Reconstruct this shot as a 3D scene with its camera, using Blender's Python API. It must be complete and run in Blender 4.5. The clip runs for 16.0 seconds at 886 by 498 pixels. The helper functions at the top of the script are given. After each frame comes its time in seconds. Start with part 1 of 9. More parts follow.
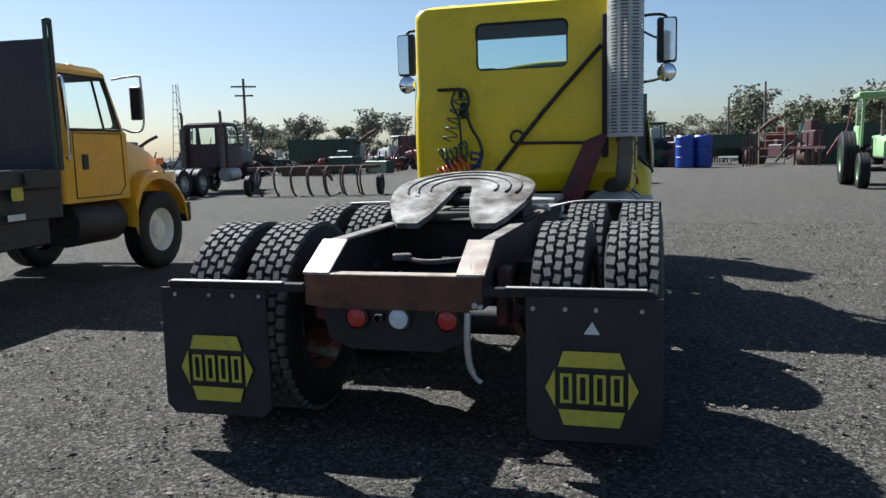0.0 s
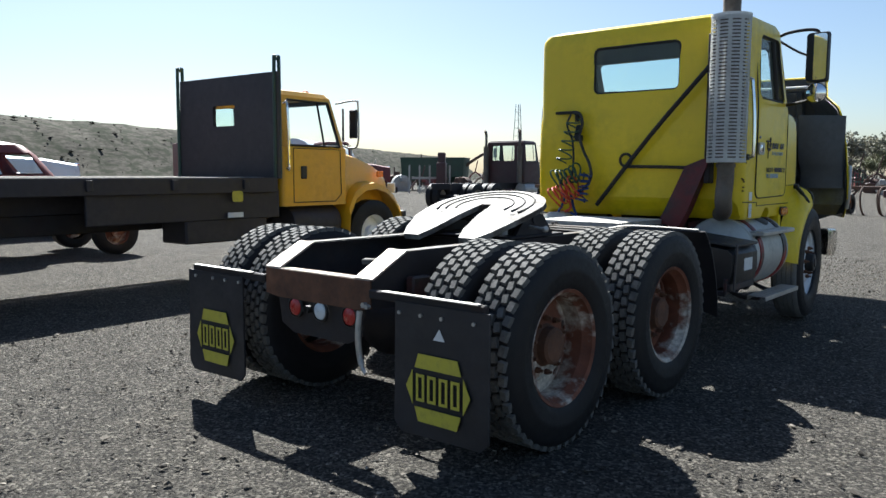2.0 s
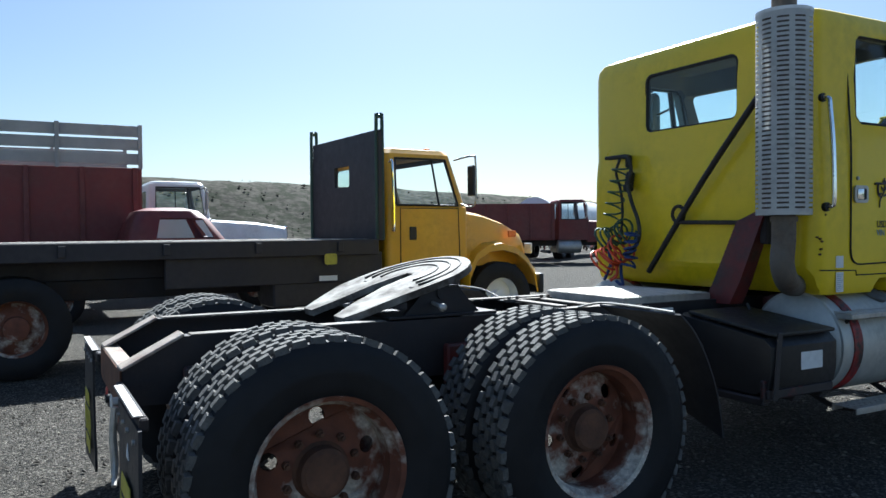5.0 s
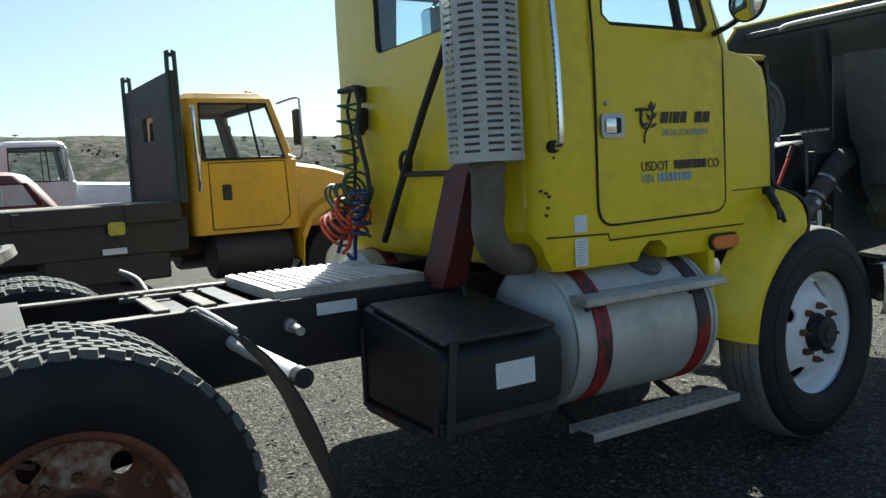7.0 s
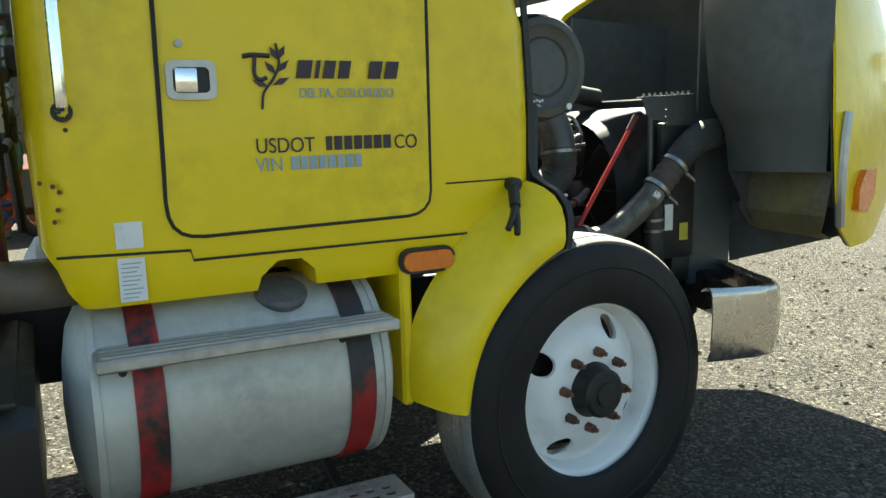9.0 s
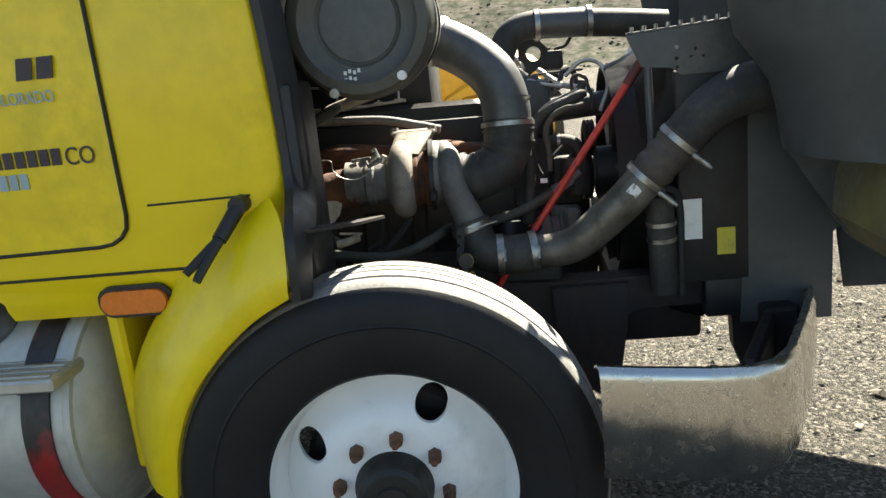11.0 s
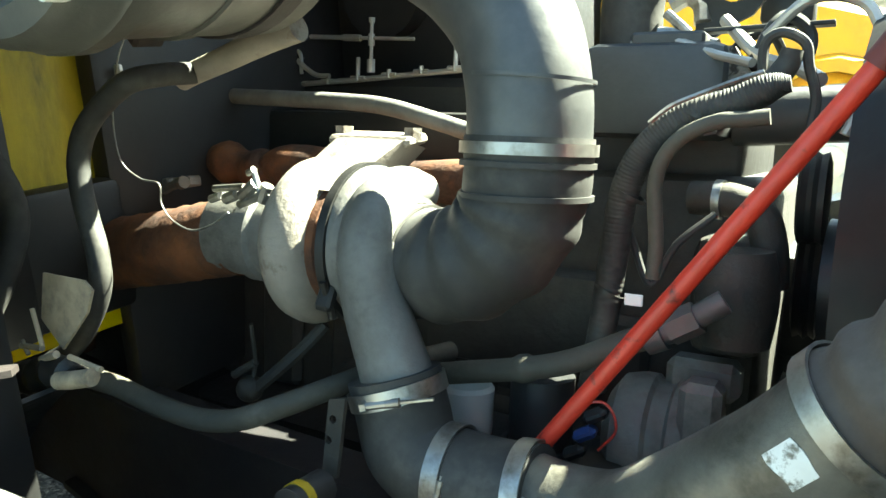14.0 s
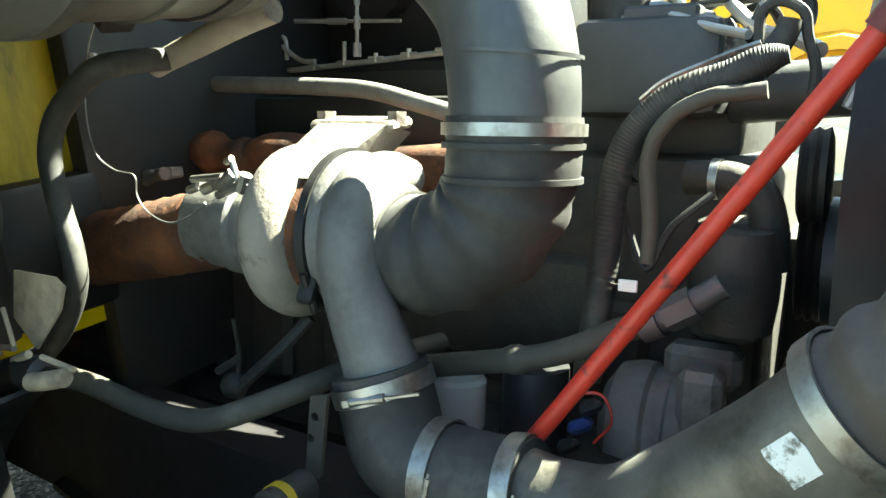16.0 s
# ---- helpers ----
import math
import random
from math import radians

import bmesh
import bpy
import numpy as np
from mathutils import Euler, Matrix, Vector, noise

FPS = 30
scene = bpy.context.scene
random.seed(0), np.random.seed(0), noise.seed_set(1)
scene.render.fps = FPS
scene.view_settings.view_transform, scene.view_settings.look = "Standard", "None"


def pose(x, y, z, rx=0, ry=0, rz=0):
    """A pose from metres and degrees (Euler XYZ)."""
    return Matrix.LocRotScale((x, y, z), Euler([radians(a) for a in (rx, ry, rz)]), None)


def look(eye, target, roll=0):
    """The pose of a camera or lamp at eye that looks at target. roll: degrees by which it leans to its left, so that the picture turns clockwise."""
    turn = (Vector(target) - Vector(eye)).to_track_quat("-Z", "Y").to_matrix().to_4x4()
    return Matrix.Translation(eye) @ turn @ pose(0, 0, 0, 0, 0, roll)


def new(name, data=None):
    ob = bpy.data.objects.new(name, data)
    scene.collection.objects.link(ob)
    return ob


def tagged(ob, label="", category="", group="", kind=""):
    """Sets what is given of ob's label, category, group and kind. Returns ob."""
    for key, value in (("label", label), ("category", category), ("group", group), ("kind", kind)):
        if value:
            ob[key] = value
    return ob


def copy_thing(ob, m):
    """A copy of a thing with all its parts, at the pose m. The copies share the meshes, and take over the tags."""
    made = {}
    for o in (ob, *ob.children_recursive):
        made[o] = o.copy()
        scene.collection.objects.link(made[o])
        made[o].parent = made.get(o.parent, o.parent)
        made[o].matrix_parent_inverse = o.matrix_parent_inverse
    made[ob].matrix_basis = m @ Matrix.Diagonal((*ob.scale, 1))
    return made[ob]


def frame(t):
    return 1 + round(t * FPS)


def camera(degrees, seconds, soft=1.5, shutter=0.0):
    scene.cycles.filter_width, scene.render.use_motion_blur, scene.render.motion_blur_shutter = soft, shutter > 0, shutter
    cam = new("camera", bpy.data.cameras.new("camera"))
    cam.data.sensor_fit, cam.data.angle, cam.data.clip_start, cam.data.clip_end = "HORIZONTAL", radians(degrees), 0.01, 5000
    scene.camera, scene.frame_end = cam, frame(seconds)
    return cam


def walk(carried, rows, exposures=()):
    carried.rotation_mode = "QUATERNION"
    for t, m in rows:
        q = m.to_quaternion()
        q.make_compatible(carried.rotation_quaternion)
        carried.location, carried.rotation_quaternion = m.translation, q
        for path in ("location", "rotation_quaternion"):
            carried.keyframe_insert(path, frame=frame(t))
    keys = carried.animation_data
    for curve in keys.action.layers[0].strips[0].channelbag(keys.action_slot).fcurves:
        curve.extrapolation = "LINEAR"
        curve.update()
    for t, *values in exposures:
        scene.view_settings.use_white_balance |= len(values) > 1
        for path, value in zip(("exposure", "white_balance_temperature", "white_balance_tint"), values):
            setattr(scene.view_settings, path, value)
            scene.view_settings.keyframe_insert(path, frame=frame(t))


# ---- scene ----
cam = camera(59.5, 16.0)
PATH = [
    (0, (1.182, -3.901, 1.422), (0.647, -1.99, 1.17), -1.5),
    (0.5, (1.72, -3.801, 1.407), (1.043, -1.928, 1.221), -0.2),
    (1, (2.262, -3.705, 1.397), (1.315, -1.953, 1.214), -0.2),
    (1.5, (2.749, -3.542, 1.403), (1.652, -1.881, 1.206), 0.5),
    (2, (3.229, -3.3, 1.406), (1.936, -1.786, 1.21), 0.3),
    (2.5, (3.614, -3.022, 1.423), (2.143, -1.679, 1.244), 0.1),
    (3, (3.818, -2.611, 1.432), (2.305, -1.321, 1.214), -0.0),
    (3.2, (3.9, -2.436, 1.423), (2.323, -1.215, 1.269), 0.9),
    (5.3, (3.833, -0.552, 1.425), (2.071, 0.393, 1.365), -0.8),
    (5.5, (3.731, -0.278, 1.462), (2.001, 0.719, 1.348), -0.9),
    (6, (3.659, 0.186, 1.466), (1.939, 1.206, 1.417), -1.3),
    (6.5, (3.55, 0.647, 1.462), (1.849, 1.694, 1.359), -0.3),
    (7, (3.448, 1.175, 1.457), (1.731, 2.181, 1.267), -3.2),
    (7.5, (3.411, 1.658, 1.489), (1.616, 2.527, 1.334), -2.1),
    (8, (3.254, 2.127, 1.49), (1.51, 3.064, 1.207), 0.1),
    (8.5, (3.158, 2.653, 1.506), (1.403, 3.556, 1.183), -1.2),
    (9, (3.147, 3.111, 1.49), (1.388, 4.009, 1.174), -1.4),
    (9.2, (3.184, 3.309, 1.503), (1.414, 4.177, 1.166), -2.1),
    (11.3, (2.525, 5.35, 1.597), (0.642, 4.937, 1.065), -4.3),
    (11.5, (2.353, 5.45, 1.598), (0.504, 4.935, 1.037), -2.7),
    (12, (1.953, 5.701, 1.557), (0.174, 4.911, 1.099), -2.8),
    (12.5, (1.588, 5.721, 1.548), (-0.107, 4.751, 1.114), -2.4),
    (13, (1.348, 5.595, 1.507), (-0.351, 4.634, 1.069), -1.5),
    (13.5, (1.217, 5.541, 1.491), (-0.426, 4.507, 1.013), -3.3),
    (14, (1.165, 5.522, 1.482), (-0.452, 4.46, 0.974), -3.1),
    (14.5, (1.145, 5.52, 1.48), (-0.46, 4.438, 0.975), -3.5),
    (15, (1.133, 5.521, 1.473), (-0.446, 4.418, 0.935), -4.2),
    (15.5, (1.123, 5.52, 1.471), (-0.464, 4.433, 0.924), -4.7),
    (16, (1.119, 5.52, 1.469), (-0.484, 4.451, 0.933), -4.4),
]
EXPOSURES = [(0, 1.28, 5700, 8), (0.5, 1.48, 5750, 8), (3, 1.54, 5950, 8), (5.5, 1.44, 5500, 5), (6.5, 1.56, 5850, 3), (8, 2.10, 6300, -3), (8.5, 2.50, 6600, -4), (9, 2.62, 7000, -4),
             (11.5, 2.8, 7100, 6), (12.2, 3.22, 6600, -3), (13, 3.55, 6400, -13), (14, 4.05, 6900, -13), (15, 4.12, 6950, -11), (16, 4.08, 6950, -11)]
walk(cam, [(t, look(eye, goal, roll)) for t, eye, goal, roll in PATH], EXPOSURES)

# ---- world and sun ----
SUN = Vector((-0.61, 0.37, 0.715)).normalized()
world = bpy.data.worlds.new("sky")
scene.world = world
world.use_nodes = True
wn = world.node_tree.nodes
sky = wn.new("ShaderNodeTexSky")
sky.sky_type = "NISHITA"
sky.sun_disc = False
sky.sun_elevation = math.asin(SUN.z)
sky.sun_rotation = math.atan2(SUN.x, SUN.y) % (2 * math.pi)
sky.air_density, sky.dust_density, sky.ozone_density = 1.0, 1.0, 1.9
wn["Background"].inputs["Strength"].default_value = 0.042
world.node_tree.links.new(sky.outputs["Color"], wn["Background"].inputs["Color"])
sun = new("sun", bpy.data.lights.new("sun", "SUN"))
sun.data.energy, sun.data.angle, sun.data.color = 5.0, radians(0.53), (1.0, 0.95, 0.86)
sun.matrix_world = look(SUN * 60, (0, 0, 0))


# ---- materials ----
def mat(name, col, rough=0.6, metal=0.0, var=0.15, scale=6.0, col2=None, cover=0.5, scale2=2.5, soft=0.12,
        bump=0.0, bscale=90.0, coat=0.0, rough2=None, spec=0.5, stretch=(1, 1, 1)):
    """A surface with fine and broad variation; col2 lies on a share of it in patches (dust, rust, worn paint)."""
    m = bpy.data.materials.new(name)
    m.use_nodes = True
    nt = m.node_tree
    n, l = nt.nodes, nt.links
    b = n["Principled BSDF"]
    tc, oi = n.new("ShaderNodeTexCoord"), n.new("ShaderNodeObjectInfo")
    add = n.new("ShaderNodeVectorMath")
    add.operation = "ADD"
    sc = n.new("ShaderNodeVectorMath")
    sc.operation = "SCALE"
    sc.inputs[0].default_value = (7.3, 3.1, 5.7)
    l.new(oi.outputs["Random"], sc.inputs["Scale"])
    st = n.new("ShaderNodeVectorMath")
    st.operation = "MULTIPLY"
    st.inputs[1].default_value = stretch
    l.new(tc.outputs["Object"], st.inputs[0])
    l.new(st.outputs[0], add.inputs[0])
    l.new(sc.outputs[0], add.inputs[1])
    v = add.outputs[0]

    def tex(s, detail=4.0):
        t = n.new("ShaderNodeTexNoise")
        t.inputs["Scale"].default_value, t.inputs["Detail"].default_value = s, detail
        t.inputs["Roughness"].default_value = 0.62
        l.new(v, t.inputs["Vector"])
        return t.outputs["Fac"]

    def ramp(fac, lo, hi, a, c):
        r = n.new("ShaderNodeMapRange")
        r.inputs["From Min"].default_value, r.inputs["From Max"].default_value = lo, hi
        r.inputs["To Min"].default_value, r.inputs["To Max"].default_value = a, c
        l.new(fac, r.inputs["Value"])
        return r.outputs["Result"]

    def mix(fac, a, c):
        x = n.new("ShaderNodeMix")
        x.data_type = "RGBA"
        l.new(fac, x.inputs["Factor"])
        for k, val in ((6, a), (7, c)):
            if isinstance(val, tuple):
                x.inputs[k].default_value = (*val, 1)
            else:
                l.new(val, x.inputs[k])
        return x.outputs[2]

    lo = tuple(c * (1 - var) for c in col)
    hi = tuple(min(1.0, c * (1 + var)) for c in col)
    base = mix(ramp(tex(scale), 0.3, 0.7, 0, 1), lo, hi)
    rgh = ramp(tex(scale * 4), 0.3, 0.7, max(0.02, rough - 0.08), min(1, rough + 0.08))
    if col2:
        edge = ramp(tex(scale2, 8.0), 1 - cover - soft, 1 - cover + soft, 0, 1)
        grain = mix(ramp(tex(scale2 * 9), 0.35, 0.65, 0, 1), tuple(c * 0.7 for c in col2), tuple(min(1, c * 1.25) for c in col2))
        base = mix(edge, base, grain)
        if rough2 is not None:
            rm = n.new("ShaderNodeMix")
            l.new(edge, rm.inputs[0])
            l.new(rgh, rm.inputs[2])
            rm.inputs[3].default_value = rough2
            rgh = rm.outputs[0]
    l.new(base, b.inputs["Base Color"])
    l.new(rgh, b.inputs["Roughness"])
    b.inputs["Metallic"].default_value = metal
    b.inputs["Coat Weight"].default_value = coat
    b.inputs["Coat Roughness"].default_value = 0.12
    b.inputs["Specular IOR Level"].default_value = spec
    if bump:
        bp = n.new("ShaderNodeBump")
        bp.inputs["Strength"].default_value, bp.inputs["Distance"].default_value = bump, 0.01
        l.new(tex(bscale, 6.0), bp.inputs["Height"])
        l.new(bp.outputs["Normal"], b.inputs["Normal"])
    return m


def glass(name, tint, gloss=0.03):
    m = bpy.data.materials.new(name)
    m.use_nodes = True
    n, l = m.node_tree.nodes, m.node_tree.links
    out = n["Material Output"]
    n.remove(n["Principled BSDF"])
    t, g, f, x = (n.new("ShaderNodeBsdfTransparent"), n.new("ShaderNodeBsdfGlossy"), n.new("ShaderNodeLayerWeight"), n.new("ShaderNodeMixShader"))
    t.inputs["Color"].default_value = (*tint, 1)
    g.inputs["Roughness"].default_value = gloss
    f.inputs["Blend"].default_value = 0.5
    p, q = n.new("ShaderNodeMath"), n.new("ShaderNodeMath")
    p.operation, q.operation = "POWER", "MULTIPLY_ADD"
    p.inputs[1].default_value = 5.0
    q.inputs[1].default_value, q.inputs[2].default_value = 0.9, 0.03
    l.new(f.outputs["Facing"], p.inputs[0])
    l.new(p.outputs[0], q.inputs[0])
    l.new(q.outputs[0], x.inputs[0])
    l.new(t.outputs[0], x.inputs[1])
    l.new(g.outputs[0], x.inputs[2])
    l.new(x.outputs[0], out.inputs["Surface"])
    return m


YELLOW = mat("yellow_paint", (0.80, 0.58, 0.004), 0.34, 0, 0.05, 1.2, (0.72, 0.52, 0.012), 0.34, 1.3, 0.25, coat=0.2, rough2=0.5, bump=0.03, bscale=40, spec=0.4)
GOLD = mat("school_bus_yellow_paint", (0.74, 0.38, 0.010), 0.4, 0, 0.06, 1.5, (0.58, 0.33, 0.05), 0.36, 1.6, 0.25, coat=0.2, rough2=0.6)
RUBBER = mat("tyre_rubber", (0.010, 0.0098, 0.011), 0.6, 0, 0.25, 9, (0.022, 0.020, 0.019), 0.28, 4, 0.3, bump=0.12, bscale=120, spec=0.3)
TREAD = mat("dusty_tread_rubber", (0.07, 0.069, 0.064), 0.85, 0, 0.25, 12, (0.15, 0.143, 0.13), 0.45, 9, 0.25, bump=0.3, bscale=150)
STEER_TREAD = mat("worn_steer_tread", (0.13, 0.127, 0.12), 0.8, 0, 0.15, 12, (0.24, 0.23, 0.22), 0.5, 9, 0.3, bump=0.2, bscale=150)
FLAP = mat("black_mud_flap", (0.014, 0.014, 0.018), 0.55, 0, 0.3, 6, (0.034, 0.032, 0.031), 0.32, 3, 0.3, bump=0.08, bscale=50)
BLACKSTEEL = mat("black_chassis_steel", (0.018, 0.016, 0.018), 0.6, 0.2, 0.3, 5, (0.05, 0.03, 0.022), 0.35, 3, 0.2, bump=0.15, bscale=60, rough2=0.85)
REDSTEEL = mat("dark_red_chassis_paint", (0.15, 0.016, 0.013), 0.6, 0, 0.3, 5, (0.03, 0.022, 0.02), 0.5, 4, 0.15, bump=0.15, bscale=60)
RUSTY = mat("rusty_steel", (0.16, 0.075, 0.04), 0.85, 0.1, 0.35, 9, (0.07, 0.035, 0.022), 0.45, 4, 0.15, bump=0.4, bscale=80)
WORNTOP = mat("pale_worn_primer", (0.44, 0.37, 0.30), 0.36, 0.15, 0.2, 14, (0.24, 0.14, 0.10), 0.42, 6, 0.12, bump=0.25, bscale=90)
RUSTRIM = mat("rusted_red_white_rim", (0.17, 0.060, 0.032), 0.8, 0.1, 0.35, 10, (0.58, 0.52, 0.43), 0.45, 4, 0.06, bump=0.3, bscale=70)
WHITERIM = mat("white_steel_wheel", (0.78, 0.78, 0.77), 0.38, 0, 0.05, 6, (0.55, 0.52, 0.47), 0.25, 5, 0.2, coat=0.1)
ALU = mat("dull_aluminium", (0.56, 0.55, 0.52), 0.46, 0.85, 0.12, 7, (0.40, 0.37, 0.33), 0.45, 3, 0.25, bump=0.06, bscale=50, rough2=0.7)
TANK = mat("oxidised_aluminium_tank", (0.55, 0.55, 0.51), 0.52, 0.45, 0.1, 3, (0.41, 0.40, 0.355), 0.42, 2.2, 0.3, rough2=0.65)
STEELPLATE = mat("worn_steel_plate", (0.19, 0.178, 0.16), 0.75, 0.2, 0.3, 9, (0.085, 0.066, 0.05), 0.54, 5, 0.12, bump=0.12, bscale=70, rough2=0.7)
FIFTH = mat("greasy_worn_plate", (0.31, 0.298, 0.27), 0.62, 0.15, 0.35, 9, (0.07, 0.058, 0.047), 0.5, 5, 0.12, bump=0.12, bscale=70, spec=0.2)
CHROME = mat("chrome", (0.86, 0.86, 0.86), 0.12, 1.0, 0.05, 5, (0.6, 0.57, 0.52), 0.25, 6, 0.2, rough2=0.4)
GALV = mat("bright_perforated_guard", (0.80, 0.80, 0.77), 0.42, 0.25, 0.08, 4, (0.62, 0.61, 0.58), 0.4, 3, 0.3, rough2=0.55)
PIPE = mat("sooty_exhaust_steel", (0.20, 0.18, 0.155), 0.68, 0.7, 0.2, 8, (0.13, 0.09, 0.06), 0.45, 4, 0.2, bump=0.15)
BLACKPLASTIC = mat("black_plastic", (0.011, 0.011, 0.012), 0.5, 0, 0.25, 8, (0.024, 0.0225, 0.021), 0.3, 3, 0.3, bump=0.05)
LINER = mat("grey_moulded_liner", (0.048, 0.055, 0.060), 0.5, 0, 0.25, 3, (0.068, 0.071, 0.070), 0.4, 1.8, 0.3, bump=0.1, bscale=40)
SEAM = mat("black_rubber_seam", (0.012, 0.012, 0.012), 0.7)
GLASS = glass("tinted_cab_glass", (0.86, 0.94, 0.94))
MIRROR = mat("mirror_glass", (0.9, 0.9, 0.9), 0.03, 1.0, 0.01)
REDLENS = mat("red_lens", (0.40, 0.012, 0.010), 0.3, 0, 0.1, coat=0.4)
AMBER = mat("amber_lens", (0.72, 0.17, 0.008), 0.25, 0, 0.12, 30, coat=0.5)
WHITELENS = mat("white_lens", (0.62, 0.66, 0.68), 0.25, 0, 0.05, coat=0.4)
WHITE = mat("white_label", (0.74, 0.74, 0.72), 0.6, 0, 0.04, 20, (0.58, 0.57, 0.53), 0.3, 12, 0.2)
LOGOYELLOW = mat("printed_yellow", (0.55, 0.48, 0.05), 0.6, 0, 0.08, 20, (0.32, 0.27, 0.05), 0.35, 20, 0.2)
LETTER = mat("black_lettering", (0.035, 0.022, 0.03), 0.5)
LETTERGREY = mat("faded_blue_grey_lettering", (0.30, 0.38, 0.42), 0.55)
INTERIOR = mat("grey_cab_trim", (0.10, 0.10, 0.105), 0.8, 0, 0.15, 5)
BLUEHOSE = mat("blue_air_hose", (0.02, 0.045, 0.16), 0.45)
REDHOSE = mat("red_orange_air_hose", (0.62, 0.07, 0.02), 0.4)
GREENHOSE = mat("green_cable", (0.04, 0.09, 0.05), 0.5)
# Engine bay colours are scaled darker to carry the shade of the bay.
IRON = mat("oily_cast_iron", (0.027, 0.0252, 0.0228), 0.7, 0.25, 0.25, 7, (0.051, 0.045, 0.036), 0.42, 4, 0.25, bump=0.3, bscale=70)
IRONDARK = mat("black_engine_steel", (0.0125, 0.0125, 0.0125), 0.55, 0.2, 0.3, 9, (0.034, 0.031, 0.027), 0.36, 4, 0.25, bump=0.15, bscale=60)
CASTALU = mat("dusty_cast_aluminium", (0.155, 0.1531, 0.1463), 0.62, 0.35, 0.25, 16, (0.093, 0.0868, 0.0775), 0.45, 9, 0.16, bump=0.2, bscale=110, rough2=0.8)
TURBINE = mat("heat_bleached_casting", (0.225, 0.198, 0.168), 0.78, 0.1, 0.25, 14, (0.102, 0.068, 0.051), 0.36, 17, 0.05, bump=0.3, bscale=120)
OLIVEHOSE = mat("dusty_olive_hose", (0.045, 0.042, 0.0324), 0.75, 0, 0.25, 14, (0.072, 0.066, 0.051), 0.4, 9, 0.2, bump=0.15, bscale=150)
COMPGREY = mat("smooth_grey_housing", (0.05525, 0.0572, 0.0585), 0.55, 0.2, 0.15, 9, (0.0845, 0.0845, 0.08125), 0.3, 5, 0.3, bump=0.1, bscale=90)
PITTED = mat("pitted_bracket_steel", (0.18, 0.162, 0.138), 0.7, 0.3, 0.2, 40, (0.03, 0.024, 0.0192), 0.47, 90, 0.04, bump=0.5, bscale=160)
EXRUST = mat("orange_rusted_pipe", (0.13, 0.0468, 0.0169), 0.85, 0.1, 0.4, 18, (0.04875, 0.0221, 0.013), 0.48, 11, 0.1, bump=0.3, bscale=120)
HOSE = mat("dusty_black_rubber", (0.0195, 0.0195, 0.0195), 0.7, 0, 0.2, 11, (0.05525, 0.052, 0.0455), 0.42, 8, 0.16, bump=0.08, bscale=90)
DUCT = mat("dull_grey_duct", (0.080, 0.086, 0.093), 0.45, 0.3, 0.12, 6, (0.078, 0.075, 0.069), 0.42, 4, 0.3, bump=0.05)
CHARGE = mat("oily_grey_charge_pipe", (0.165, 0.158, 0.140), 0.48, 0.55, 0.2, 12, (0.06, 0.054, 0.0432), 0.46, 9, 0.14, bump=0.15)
BELLOWS = mat("brown_silicone_bellows", (0.051, 0.0372, 0.03), 0.75, 0, 0.2, 10, (0.09, 0.078, 0.066), 0.4, 6, 0.2, bump=0.15)
REDROD = mat("red_painted_rod", (0.46, 0.030, 0.016), 0.42, 0, 0.2, 22, (0.0455, 0.0182, 0.01625), 0.36, 34, 0.05, bump=0.1)
CLAMP = mat("bright_steel_clamp", (0.35, 0.343, 0.3255), 0.4, 0.9, 0.15, 30, (0.154, 0.133, 0.1085), 0.42, 26, 0.12)
TAN = mat("weathered_tan_plastic", (0.36, 0.29, 0.20), 0.65, 0, 0.2, 24, (0.091, 0.0805, 0.07), 0.42, 22, 0.14)
YELLOWDARK = mat("yellow_shock_paint", (0.336, 0.224, 0.007), 0.5, 0, 0.15, 12, (0.042, 0.035, 0.028), 0.35, 9, 0.1)
HEADBOARD = mat("dark_headboard_paint", (0.024, 0.021, 0.026), 0.6, 0, 0.2, 2, (0.042, 0.034, 0.034), 0.4, 1.5, 0.3)
DECKWOOD = mat("grey_weathered_planks", (0.34, 0.31, 0.27), 0.85, 0, 0.25, 4, (0.20, 0.17, 0.14), 0.4, 2, 0.2, bump=0.3, bscale=50, stretch=(6, 0.6, 6))
MAROON = mat("maroon_truck_paint", (0.055, 0.016, 0.018), 0.5, 0, 0.2, 2, (0.05, 0.035, 0.03), 0.4, 1.5, 0.3)
OLDRED = mat("faded_red_paint", (0.17, 0.022, 0.02), 0.55, 0, 0.2, 1.5, (0.12, 0.05, 0.04), 0.4, 1.0, 0.3)
WHITEPAINT = mat("white_truck_paint", (0.72, 0.73, 0.74), 0.4, 0, 0.05, 2, (0.55, 0.54, 0.50), 0.35, 1.5, 0.3)
GREYPAINT = mat("grey_stake_sides", (0.36, 0.36, 0.34), 0.7, 0, 0.15, 2)
GREEN = mat("farm_green_paint", (0.035, 0.11, 0.05), 0.5, 0, 0.2, 2, (0.07, 0.10, 0.06), 0.35, 1.5, 0.3)
DARKGREEN = mat("dark_green_paint", (0.02, 0.055, 0.035), 0.55, 0, 0.2, 2, (0.05, 0.06, 0.045), 0.35, 1.5, 0.3)
LIME = mat("pale_green_panel", (0.26, 0.40, 0.19), 0.5, 0, 0.1, 2)
BLUE = mat("blue_plastic", (0.012, 0.05, 0.30), 0.4, 0, 0.1, 3)
RUSTFRAME = mat("rust_brown_implement", (0.11, 0.06, 0.04), 0.85, 0, 0.3, 3, (0.06, 0.045, 0.04), 0.4, 2, 0.2)
WOODPOLE = mat("weathered_pole_wood", (0.14, 0.115, 0.095), 0.9, 0, 0.2, 4, stretch=(4, 4, 0.4))
